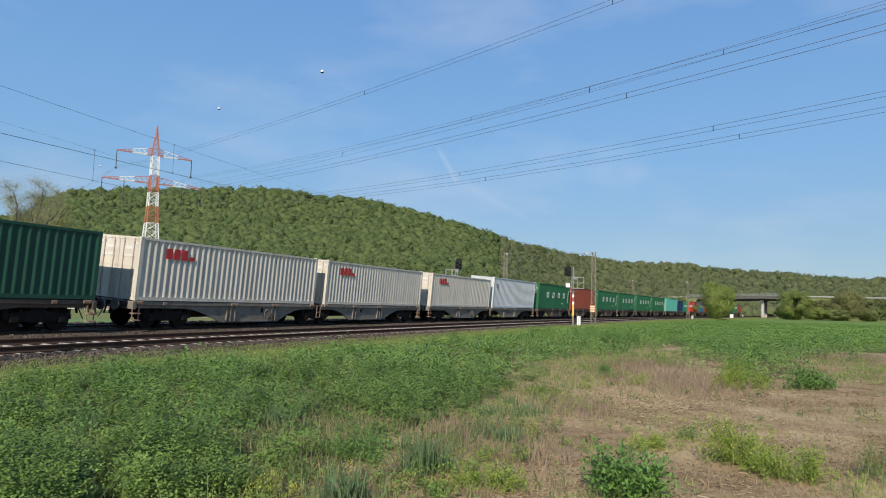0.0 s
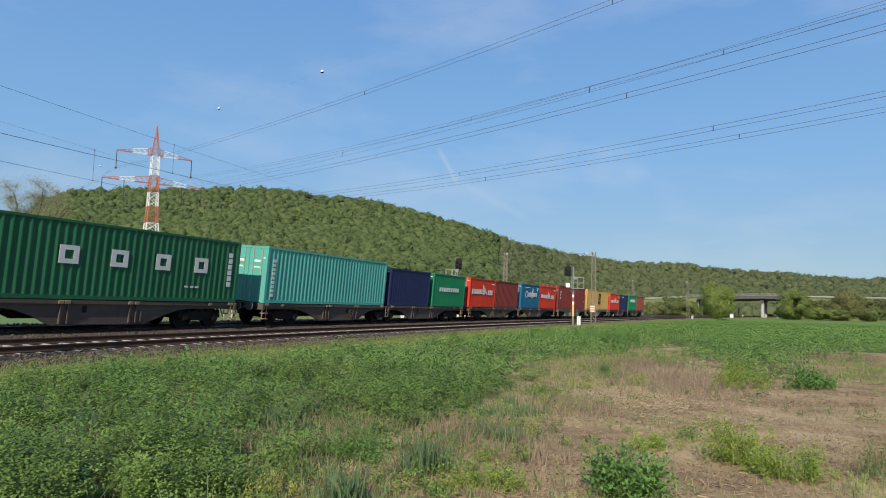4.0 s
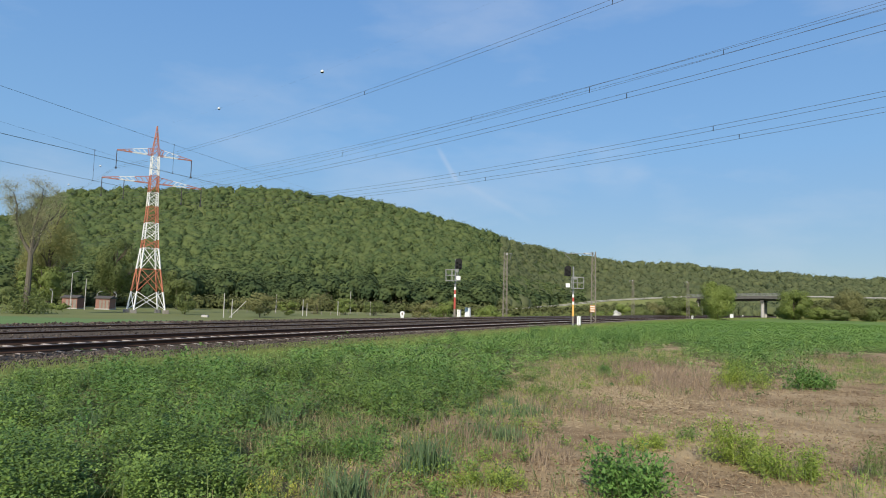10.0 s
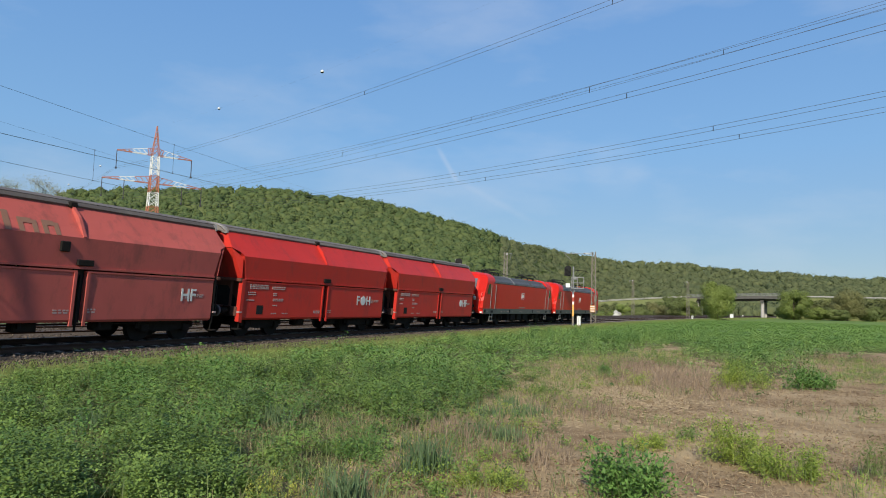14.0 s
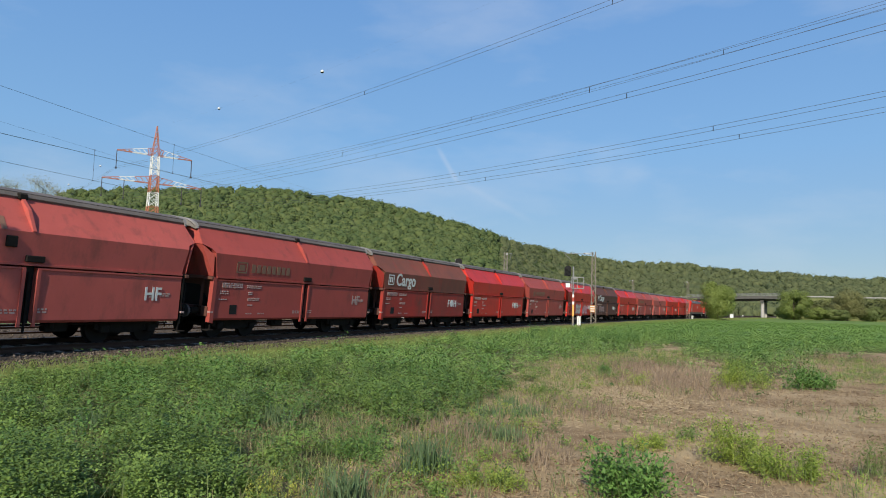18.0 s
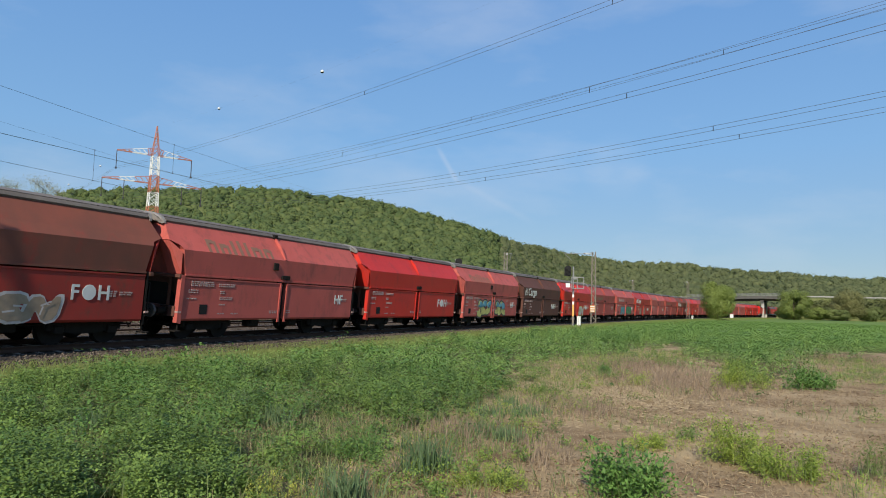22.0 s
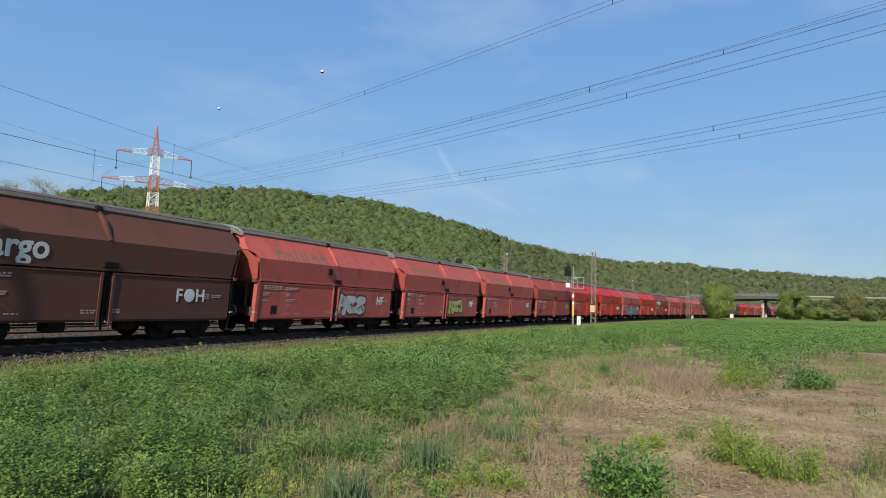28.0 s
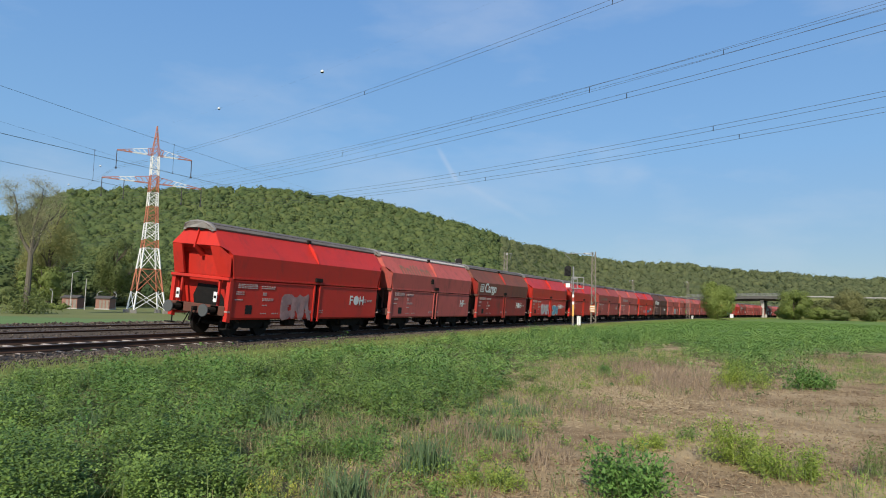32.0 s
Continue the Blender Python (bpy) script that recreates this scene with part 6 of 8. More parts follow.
for t in (8.5, -26.5):
    bm = B()
    a, b = road_at(t, 4.6, -0.7), road_at(t, -4.6, -0.7)
    g = min(gz(a.x, a.y), gz(b.x, b.y)) - 0.5
    hull(bm, [Vector((p.x, p.y, z)) + RD * q for p in (a, b) for z in (g, a.z) for q in (-0.6, 0.6)])
    part("abutment", bm, M["concrete"], bridge)
for off, t0, t1 in ((4.3, -190, -27), (4.3, 11, 130), (-4.3, -190, -27), (-4.3, 11, 130)):
    rail = empty("guard_rail", Matrix(), "pale steel guard rail along the road", "guard rail", "guard rails")
    bm = B()
    ts = np.linspace(t0, t1, 24)
    loft(bm, [[road_at(t, off + a, d) for a, d in ((-0.05, 0.52), (0.05, 0.54), (0.05, 0.72), (-0.05, 0.70))] for t in ts])
    part("rail_beam", bm, M["concrete_pale"], rail)
    for t in np.arange(t0, t1, 6.0):
        part("rail_post", bar(B(), road_at(t, off, -0.3), road_at(t, off, 0.7), 0.1), M["galv"], rail)

# scrub on the slopes of the road embankment
for t0, t1, k in ((-165, -72, 150), (-72, -27, 120), (12, 85, 170)):
    t_ = rng.uniform(t0, t1, k)
    o_ = rng.uniform(5.5, 17, k)
    q_ = [road_at(a, b) for a, b in zip(t_, o_)]
    woods("embankment_scrub", np.array([p.x for p in q_]), np.array([p.y for p in q_]), rng.uniform(1.3, 2.8, k), np.interp(t_, ROAD_T, ROAD_Z) * np.interp(o_, (5, 17), (0.55, 0.12)) + rng.uniform(0.9, 1.9, k), M["edge_leaf"], "olive-green scrub on the road embankment", sprays=110, spray=0.8, leafy="edge_leaf", body=0.6)


# ---- rolling stock: shared running gear ----
TRAINS = []


def wheelset(parent, x, r=0.46, name="wheel"):
    for y in (-0.75, 0.75):
        bm = B()
        sgn = 1 if y > 0 else -1
        rod(bm, (x, y - 0.065, r), (x, y + 0.065, r), r, 20)
        rod(bm, (x, y - sgn * 0.065, r), (x, y - sgn * 0.1, r), r + 0.03, 20)
        rod(bm, (x, y + sgn * 0.06, r), (x, y + sgn * 0.12, r), 0.14, 10)
        part(name, bm, M["wheel"], parent)
    part("axle", rod(B(), (x, -0.7, r), (x, 0.7, r), 0.08, 8), M["under"], parent)


def bogie(parent, x, base=1.8, r=0.46, frame_mat=None, wide=1.0):
    bm = B()
    for y in (-wide, wide):
        pts = [(-base / 2 - 0.35, 0.62), (-base / 2 - 0.35, 0.46), (-base / 2 + 0.2, 0.40), (-0.35, 0.34), (0.35, 0.34), (base / 2 - 0.2, 0.40), (base / 2 + 0.35, 0.46), (base / 2 + 0.35, 0.62), (0.45, 0.74), (-0.45, 0.74)]
        poly(bm, [(x + a, y - 0.06, b) for a, b in pts], (0, 0.12, 0))
        for a in (-base / 2, base / 2):
            box(bm, x + a - 0.16, x + a + 0.16, y - 0.13, y + 0.13, 0.34, 0.60, 0.03)
            for c in (-0.26, 0.26):
                rod(bm, (x + a + c, y, 0.5), (x + a + c, y, 0.82), 0.075, 8)
    box(bm, x - 0.3, x + 0.3, -wide, wide, 0.55, 0.85)
    f = part("bogie", bm, frame_mat or M["under"], parent)
    wheelset(f, x - base / 2, r)
    wheelset(f, x + base / 2, r)
    return f


def buffers(parent, x, sgn, z=1.04):
    for y in (-0.875, 0.875):
        bm = B()
        box(bm, x - sgn * 0.62 - 0.03, x - sgn * 0.62 + 0.03, y - 0.19, y + 0.19, z - 0.18, z + 0.18)
        rod(bm, (x - sgn * 0.62, y, z), (x - sgn * 0.25, y, z), 0.12, 10)
        rod(bm, (x - sgn * 0.3, y, z), (x - sgn * 0.04, y, z), 0.085, 10)
        b = part("buffer", bm, M["under"], parent)
        part("buffer_plate", rod(B(), (x - sgn * 0.05, y, z), (x, y, z), 0.23, 16), M["loco_grey"], b)
    bm = B()
    box(bm, x - sgn * 0.55 - 0.2, x - sgn * 0.55 + 0.2, -0.05, 0.05, z - 0.08, z + 0.08, 0.02)
    rod(bm, (x - sgn * 0.4, 0, z), (x - sgn * 0.3, 0, z - 0.45), 0.03)
    rod(bm, (x - sgn * 0.3, 0.05, z - 0.45), (x - sgn * 0.42, 0.05, z - 0.1), 0.03)
    part("coupling_hook", bm, M["under"], parent)
    bm = B()
    for y in (-0.35, 0.35):
        for i in range(5):
            a, b = math.pi * i / 5, math.pi * (i + 1) / 5
            rod(bm, (x - sgn * (0.6 - 0.3 * math.sin(a)), y, z - 0.15 - 0.5 * math.sin(a)), (x - sgn * (0.6 - 0.3 * math.sin(b)), y, z - 0.15 - 0.5 * math.sin(b)), 0.022)
    part("brake_hose", bm, M["black"], parent)


# ---- coal hopper wagon ----
HSEC = [(0.0, 4.24), (0.66, 4.17), (0.98, 3.75), (1.203, 3.47), (1.327, 3.33), (1.45, 3.19), (1.42, 2.37), (1.42, 2.31)]


def end_x(z):
    return float(np.interp(z, (2.31, 2.37, 3.19, 3.33, 3.47, 4.17), (5.40, 5.42, 5.60, 5.70, 6.08, 5.90)))


def hopper_wagon(name="hopper_wagon"):
    w = empty(name, Matrix())
    half = HSEC
    loop = half + [(-a, b) for a, b in reversed(half) if a > 0]
    bm = B()
    xs = [-1.0, -0.97, 0.97, 1.0]
    rings = []
    for f in xs:
        rings.append([((end_x(b) - (0 if abs(f) == 1 else 0.08)) * (1 if f > 0 else -1), a, b) for a, b in loop])
    loft(bm, rings, caps=False)
    # the ends: plates that lean out at half height
    for f in (0, 3):
        sg = -1 if f == 0 else 1
        rows = [4.17, 3.75, 3.47, 3.33, 3.19, 2.37, 2.31]
        prev = None
        for zz in rows:
            yw = float(np.interp(zz, (2.31, 2.37, 3.19, 3.75, 4.17), (1.42, 1.42, 1.45, 0.98, 0.66)))
            cur = [bm.verts.new((sg * end_x(zz), -yw, zz)), bm.verts.new((sg * end_x(zz), yw, zz))]
            if prev:
                bm.faces.new((prev[0], prev[1], cur[1], cur[0]) if sg > 0 else (prev[1], prev[0], cur[0], cur[1]))
            prev = cur
    bmesh.ops.remove_doubles(bm, verts=bm.verts, dist=0.004)
    bmesh.ops.recalc_face_normals(bm, faces=bm.faces)
    body = part("hopper_body", bm, M["foh_red"], w)
    # ledge under the body and seam over the length
    for sg in (-1, 1):
        part("body_ledge", box(B(), -5.42, 5.42, sg * 1.30, sg * 1.46, 2.28, 2.34), M["foh_red"], w)
        bm = B()
        hull(bm, [(x, sg * y, z) for x in (-0.05, 0.05) for y, z in ((0.66, 4.20), (0.72, 4.17), (1.13, 3.80), (1.47, 3.22), (1.40, 3.17), (0.62, 4.05))])
        part("centre_rib", bm, M["foh_red"], w)
        part("roof_latch", box(B(), -0.13, 0.13, sg * 0.66, sg * 0.82, 4.06, 4.24, 0.03), M["under"], w)
        part("vibrator_bracket", box(B(), -0.16, 0.38, sg * 1.38, sg * 1.49, 2.38, 2.56, 0.02), M["under"], w)
        # roof edge walkway
        bm = B()
        hull(bm, [(x, sg * y, z) for x in (-5.88, 5.88) for y, z in ((0.62, 4.18), (0.735, 4.09), (0.765, 4.14), (0.66, 4.255))])
        part("roof_edge", bm, M["hopper_roof"], w, "grey weathered roof edge")
    bm = B()
    for i in range(7):
        a, b = -0.66 + 1.32 * i / 7, -0.66 + 1.32 * (i + 1) / 7
        za, zb = 4.27 + 0.12 * math.cos(math.pi * a / 1.32), 4.27 + 0.12 * math.cos(math.pi * b / 1.32)
        f = [bm.verts.new(p) for p in ((-5.97, a, za), (5.97, a, za), (5.97, b, zb), (-5.97, b, zb))]
        bm.faces.new(f)
    for sg in (-1, 1):
        vs = [bm.verts.new((sg * 5.97, -0.66 + 1.32 * i / 10, 4.27 + 0.12 * math.cos(math.pi * (-0.66 + 1.32 * i / 10) / 1.32))) for i in range(11)]
        vs += [bm.verts.new((sg * 5.97, 0.62, 4.12)), bm.verts.new((sg * 5.99, 0, 4.0)), bm.verts.new((sg * 5.97, -0.62, 4.12))]
        bm.faces.new(vs)
    part("swing_roof", bm, M["hopper_roof"], w, "arched grey swing roof")
    # discharge doors, two a side
    for sg in (-1, 1):
        for x0, x1 in ((-5.45, -0.12), (0.22, 5.42)):
            bm = B()
            hull(bm, [(x, sg * y, z) for x in (x0, x1) for y, z in ((1.30, 2.23), (1.41, 2.23), (1.43, 2.16), (1.45, 0.80), (1.38, 0.72), (1.26, 0.78))])
            d = part("discharge_door", bm, M["foh_red"], w)
            part("door_rim", box(B(), x0, x1, sg * 1.40, sg * 1.455, 2.185, 2.235), M["foh_red"], d)
            part("door_post", box(B(), x1 - 0.09 if x0 < 0 else x0, x1 if x0 < 0 else x0 + 0.09, sg * 1.42, sg * 1.475, 0.62, 2.2), M["foh_red"], d)
        part("door_gap_shaft", box(B(), -0.11, 0.21, sg * 1.20, sg * 1.30, 0.70, 2.27), M["black"], w)
        bm = B()
        rod(bm, (0.05, sg * 1.37, 0.45), (0.05, sg * 1.37, 2.1), 0.035)
        part("lock_rod", bm, M["under"], w)
    # ends
    for sg in (-1, 1):
        for y in (-1.40, 1.40):
            bm = B()
            if sg < 0:
                hull(bm, [(sg * x, y + q, z) for q in (-0.09, 0.09) for x, z in ((5.46, 0.62), (5.64, 0.66), (5.46, 2.30), (5.62, 2.30))])
                p = part("end_post", bm, M["foh_red"], w)
            else:
                bar(bm, (5.52, y, 0.62), (5.52, y, 2.3), 0.07)
                for z in (0.95, 1.5, 2.0):
                    bar(bm, (5.52, y, z), (5.66, y, z), 0.03)
                bar(bm, (5.66, y, 0.95), (5.66, y, 2.0), 0.03)
                p = part("corner_ladder", bm, M["under"], w)
            part("grab_stripe", box(B(), sg * 5.50, sg * 5.645, y - 0.094, y + 0.094, 1.0, 1.06), M["mark_dim"], p, "worn pale corner stripe")
            bm = B()
            box(bm, sg * 5.45, sg * 5.72, y - 0.15, y + 0.15, 0.36, 0.40)
            bar(bm, (sg * 5.5, y, 0.38), (sg * 5.5, y, 0.70), 0.04)
            part("step", bm, M["under"], p)
        part("end_beam", box(B(), sg * 5.55, sg * 5.72, -1.48, 1.48, 2.20, 2.32, 0.02), M["foh_red"], w)
        part("head_stock", box(B(), sg * 5.45, sg * 5.68, -1.35, 1.35, 0.86, 1.22, 0.02), M["brown"], w)
        for y in (-0.95, 0.95):
            part("end_stanchion", box(B(), sg * 5.55, sg * 5.63, y - 0.04, y + 0.04, 1.2, 2.22), M["foh_red"], w)
        # sloping hopper end; a black plate paints the shade of its six-sided opening
        bm = B()
        hull(bm, [(sg * 5.30, -1.2, 2.2), (sg * 5.30, 1.2, 2.2), (sg * 4.95, -1.2, 0.9), (sg * 4.95, 1.2, 0.9), (sg * 4.9, -1.2, 2.2), (sg * 4.9, 1.2, 2.2), (sg * 4.6, -1.2, 0.9), (sg * 4.6, 1.2, 0.9)])
        part("end_wall", bm, M["foh_red"], w)
        bm = B()
        poly(bm, [(sg * (4.95 + (z - 0.9) * 0.27 + 0.01), y, z) for y, z in ((-0.78, 1.15), (0.78, 1.15), (0.78, 1.5), (0.45, 1.98), (-0.45, 1.98), (-0.78, 1.5))], (sg * 0.012, 0, 0))
        part("end_opening", bm, M["black"], w, "black plate painted as a shaded opening in the end wall")
        bm = B()
        arch = [(-0.79, 4.03), (-0.78, 4.11), (-0.65, 4.265), (-0.36, 4.37), (0.0, 4.41), (0.36, 4.37), (0.65, 4.265), (0.78, 4.11), (0.79, 4.03), (0.45, 4.12), (0.0, 4.15), (-0.45, 4.12)]
        loft(bm, [[(sg * (x - 0.10 * (zz < 4.15) * (x > 6)), yy * k, zz - 0.03 * (k < 1)) for yy, zz in arch] for x, k in ((5.92, 1.0), (6.10, 1.0), (6.15, 0.94))])
        bmesh.ops.recalc_face_normals(bm, faces=bm.faces)
        part("roof_end_plate", bm, M["cap_grey"], w, "arched pale grey plate at the roof's end")
        bm = B()
        hull(bm, [(sg * x, q, z) for x, z in ((5.86, 4.24), (5.97, 4.26), (6.15, 3.5), (6.15, 3.36), (5.75, 3.05), (5.5, 3.05)) for q in (-0.035, 0.035)])
        part("end_rib", bm, M["foh_red"], w)
        # flared gusset plates under the overhang
        for q in (-1, 1):
            bm = B()
            hull(bm, [(sg * x, q * y, z) for x, y, z in ((6.07, 1.19, 3.45), (6.07, 0.72, 3.45), (5.66, 0.86, 2.34), (5.60, 1.42, 2.34), (5.66, 1.44, 3.10), (5.60, 1.42, 2.40), (5.98, 1.19, 3.42), (5.98, 0.72, 3.42), (5.56, 0.86, 2.34))])
            part("end_gusset", bm, M["foh_red"], w)
        buffers(w, sg * 6.27, sg)
    part("centre_sill", box(B(), -5.5, 5.5, -0.3, 0.3, 0.75, 1.15), M["under"], w)
    for x in (-1.6, 0.9):
        bm = B()
        box(bm, x, x + 0.7, -1.1, -0.8, 0.42, 0.70, 0.03)
        rod(bm, (x + 0.1, -1.2, 0.55), (x + 0.1, -1.2, 0.8), 0.06)
        part("brake_valve", bm, M["under"], w)
    for x in (-3.75, 3.75):
        bogie(w, x, 1.8, 0.46)
    part("brake_pipe", rod(B(), (-5.4, -1.0, 0.62), (5.4, -1.0, 0.62), 0.03), M["under"], w)
    # writing boards and small marks on the field side
    rr = random.Random(5)
    for x0, x1, z0, z1 in ((-5.1, -4.0, 1.95, 2.14), (-3.75, -2.9, 1.96, 2.1), (-5.2, -4.75, 1.70, 1.86), (-5.25, -4.8, 1.48, 1.56), (-3.65, -3.42, 1.70, 1.84), (-3.65, -2.95, 1.48, 1.60), (-3.65, -3.3, 1.28, 1.36), (-3.7, -3.3, 0.95, 1.06), (-3.0, -2.6, 0.95, 1.05), (-0.75, -0.25, 0.98, 1.12), (0.35, 0.62, 1.0, 1.16), (4.1, 4.4, 1.5, 1.7), (4.5, 5.0, 1.55, 1.68)):
        bm = B()
        n = max(1, round((z1 - z0) / 0.075))
        for i in range(n):
            za = z0 + (z1 - z0) * i / n
            x = x0
            while x < x1 - 0.05:
                wd = min(rr.uniform(0.05, 0.16), x1 - x)
                box(bm, x, x + wd, -1.452, -1.43, za, za + 0.045)
                x += wd + rr.uniform(0.02, 0.06)
        part("stencil", bm, M["mark_dim"], w, "worn stencilled lettering")["kind"] = "stuff"
    part("data_plate", box(B(), -4.62, -4.24, -1.456, -1.44, 0.95, 1.3), M["black"], w)
    return w


PROTO = hopper_wagon()
PAINTED = ("hopper_body", "body_ledge", "centre_rib", "discharge_door", "door_rim", "door_post", "end_post", "end_beam", "end_stanchion", "end_wall", "end_rib", "end_gusset")
LOOK = {"r": ("foh_red", "bright red"), "f": ("faded", "faded pinkish-red"), "s": ("faded_dark", "dusty faded red"), "m": ("mixed", "brown-smeared red"), "b": ("brown", "grimy dark brown"), "t": ("mottled", "mottled red")}
# from the tail of the train forwards: paint, then the markings: F round-O H, HF, logo block, ghost logo
ORDER = ("rF", "fHg", "mFc", "rF1", "rF", "sHs", "fHs", "rF2", "bFc", "fHg3", "fHg4", "fHg", "sHs", "rF", "rF", "fHg5", "rF", "mFc", "fHg", "sHs", "fHs",
         "mFc6", "fHg", "rF", "fHg7", "bFc", "rF8", "sHs", "fHs9", "tFc0", "fHg", "sHs", "mFc", "rF", "sHs", "rFx", "bFcy", "rF", "sHs", "fHg", "rF", "rO")


def side_y(z):
    """The field-side face of the upper body at height z."""
    return -float(np.interp(z, (2.37, 3.19, 3.75, 4.17), (1.42, 1.45, 0.98, 0.66)))


def on_facet(x, z):
    """Letters on the facet between ledge and break."""
    t = math.atan2(1.45 - 1.42, 3.19 - 2.37)
    return Matrix.Translation((x, side_y(z) - 0.012, z)) @ Matrix.Rotation(-t, 4, "X").inverted() @ face_field(0, 0, 0)


def stroke(bm, x0, z0, x1, z1, wide, y):
    """A flat brush stroke in the plane of the door."""
    d = Vector((x1 - x0, 0, z1 - z0))
    o = Vector((-d.z, 0, d.x)).normalized() * (wide / 2)
    a, b = Vector((x0, y, z0)), Vector((x1, y, z1))
    poly(bm, [a - o, b - o, b + o, a + o], (0, -0.002, 0))


# blunt made-up block shapes, no letters
GLYPHS = (((0, 0), (0.35, 0), (0.4, 0.35), (0.6, 0.35), (0.65, 0), (1, 0), (0.85, 0.6), (0.95, 1), (0.5, 0.85), (0.1, 1), (0.2, 0.5)),
          ((0, 0.1), (0.4, 0), (1, 0.15), (0.95, 0.45), (0.72, 0.5), (1, 0.75), (0.7, 1), (0.1, 0.9), (0, 0.6), (0.3, 0.55), (0.1, 0.4)),
          ((0, 0), (0.3, 0.05), (0.38, 0.5), (0.65, 0), (1, 0.05), (0.95, 0.95), (0.7, 1), (0.64, 0.55), (0.4, 1), (0.05, 0.95)),
          ((0.1, 0), (0.9, 0.05), (1, 0.35), (0.62, 0.35), (0.6, 0.6), (1, 0.65), (0.85, 1), (0.15, 0.95), (0, 0.5)))


def spray(w, x0, x1, z0, z1, fill, edge, seed, label, second=None, haze=None):
    """A painted scrawl of spiked overlapping shapes with an outline, without words."""
    rr = random.Random(seed)
    bm, b2, b3 = B(), B(), B()
    if haze:
        bh = B()
        for i in range(26):
            px, pz = rr.uniform(x0 - 0.5, x1 + 0.5), rr.uniform(z0, z1 + 0.1)
            a0 = rr.uniform(-1.2, 1.2)
            for j in range(3):
                qx, qz = px + 0.22 * math.cos(a0), pz + 0.16 * math.sin(a0)
                qz = min(max(qz, 0.84), 2.0)
                stroke(bh, px, pz, qx, qz, 0.07, -1.4515 - 0.00005 * (3 * i + j))
                px, pz, a0 = qx, qz, a0 + rr.uniform(0.4, 1.1)
        part("spray_haze", bh, M[haze], w)["kind"] = "stuff"
    count = max(2, round((x1 - x0) / 0.72))
    for i in range(count):
        cx_ = x0 + (i + 0.5) * (x1 - x0) / count
        rx, rz = (x1 - x0) / count * rr.uniform(0.5, 0.66), (z1 - z0) * rr.uniform(0.42, 0.52)
        cz, tw = (z0 + z1) / 2 + rr.uniform(-0.05, 0.05), rr.uniform(-0.35, 0.35)
        shape = rr.choice(GLYPHS)
        n = len(shape)
        flip = rr.choice((-1, 1))
        pts = []
        for u, v in shape:
            px, pz = 2 * rx * flip * (u - 0.5 + rr.uniform(-0.06, 0.06)), 2 * rz * (v - 0.5 + rr.uniform(-0.05, 0.05))
            pts.append((cx_ + px + tw * pz, cz + pz))
        pts = pts[::flip]
        # round the corners off
        pts = [q for a, b in zip(pts, pts[1:] + pts[:1]) for q in ((0.78 * a[0] + 0.22 * b[0], 0.78 * a[1] + 0.22 * b[1]), (0.22 * a[0] + 0.78 * b[0], 0.22 * a[1] + 0.78 * b[1]))]
        n = len(pts)
        mx_, mz_ = sum(p[0] for p in pts) / n, sum(p[1] for p in pts) / n
        grow = lambda f, y: [(mx_ + (a - mx_) * f, y, mz_ + (b - mz_) * f) for a, b in pts][::-1]
        poly(b2, grow(1.2, -1.456 - 0.0006 * i), (0, -0.003, 0))
        poly(bm, grow(1.0, -1.464 - 0.0006 * i), (0, -0.003, 0))
        top = [(a, b) for a, b in pts if b > mz_ - 0.02]
        if second and len(top) > 3:
            top = [(a, b) for _, a, b in sorted((math.atan2(b - mz_, a - mx_), a, b) for a, b in top)]
            poly(b3, [(mx_ + (a - mx_) * 0.93, -1.474 - 0.0006 * i, mz_ + (b - mz_) * 0.93) for a, b in top][::-1], (0, -0.002, 0))
        for _ in range(2):
            a0 = rr.uniform(0, 3.1)
            ux, uz = cx_ + rr.uniform(-0.3, 0.3) * rx, cz + rr.uniform(-0.4, 0.4) * rz
            stroke(b2, ux - rx * 0.35 * math.cos(a0), uz - rz * 0.35 * math.sin(a0), ux + rx * 0.35 * math.cos(a0), uz + rz * 0.35 * math.sin(a0), 0.05, -1.4865)
    part("spray_outline", b2, M[edge], w)["kind"] = "stuff"
    part("spray_painting", bm, M[fill], w, label)["kind"] = "stuff"
    if second:
        part("spray_shading", b3, M[second], w)["kind"] = "stuff"
    else:
        b3.free()


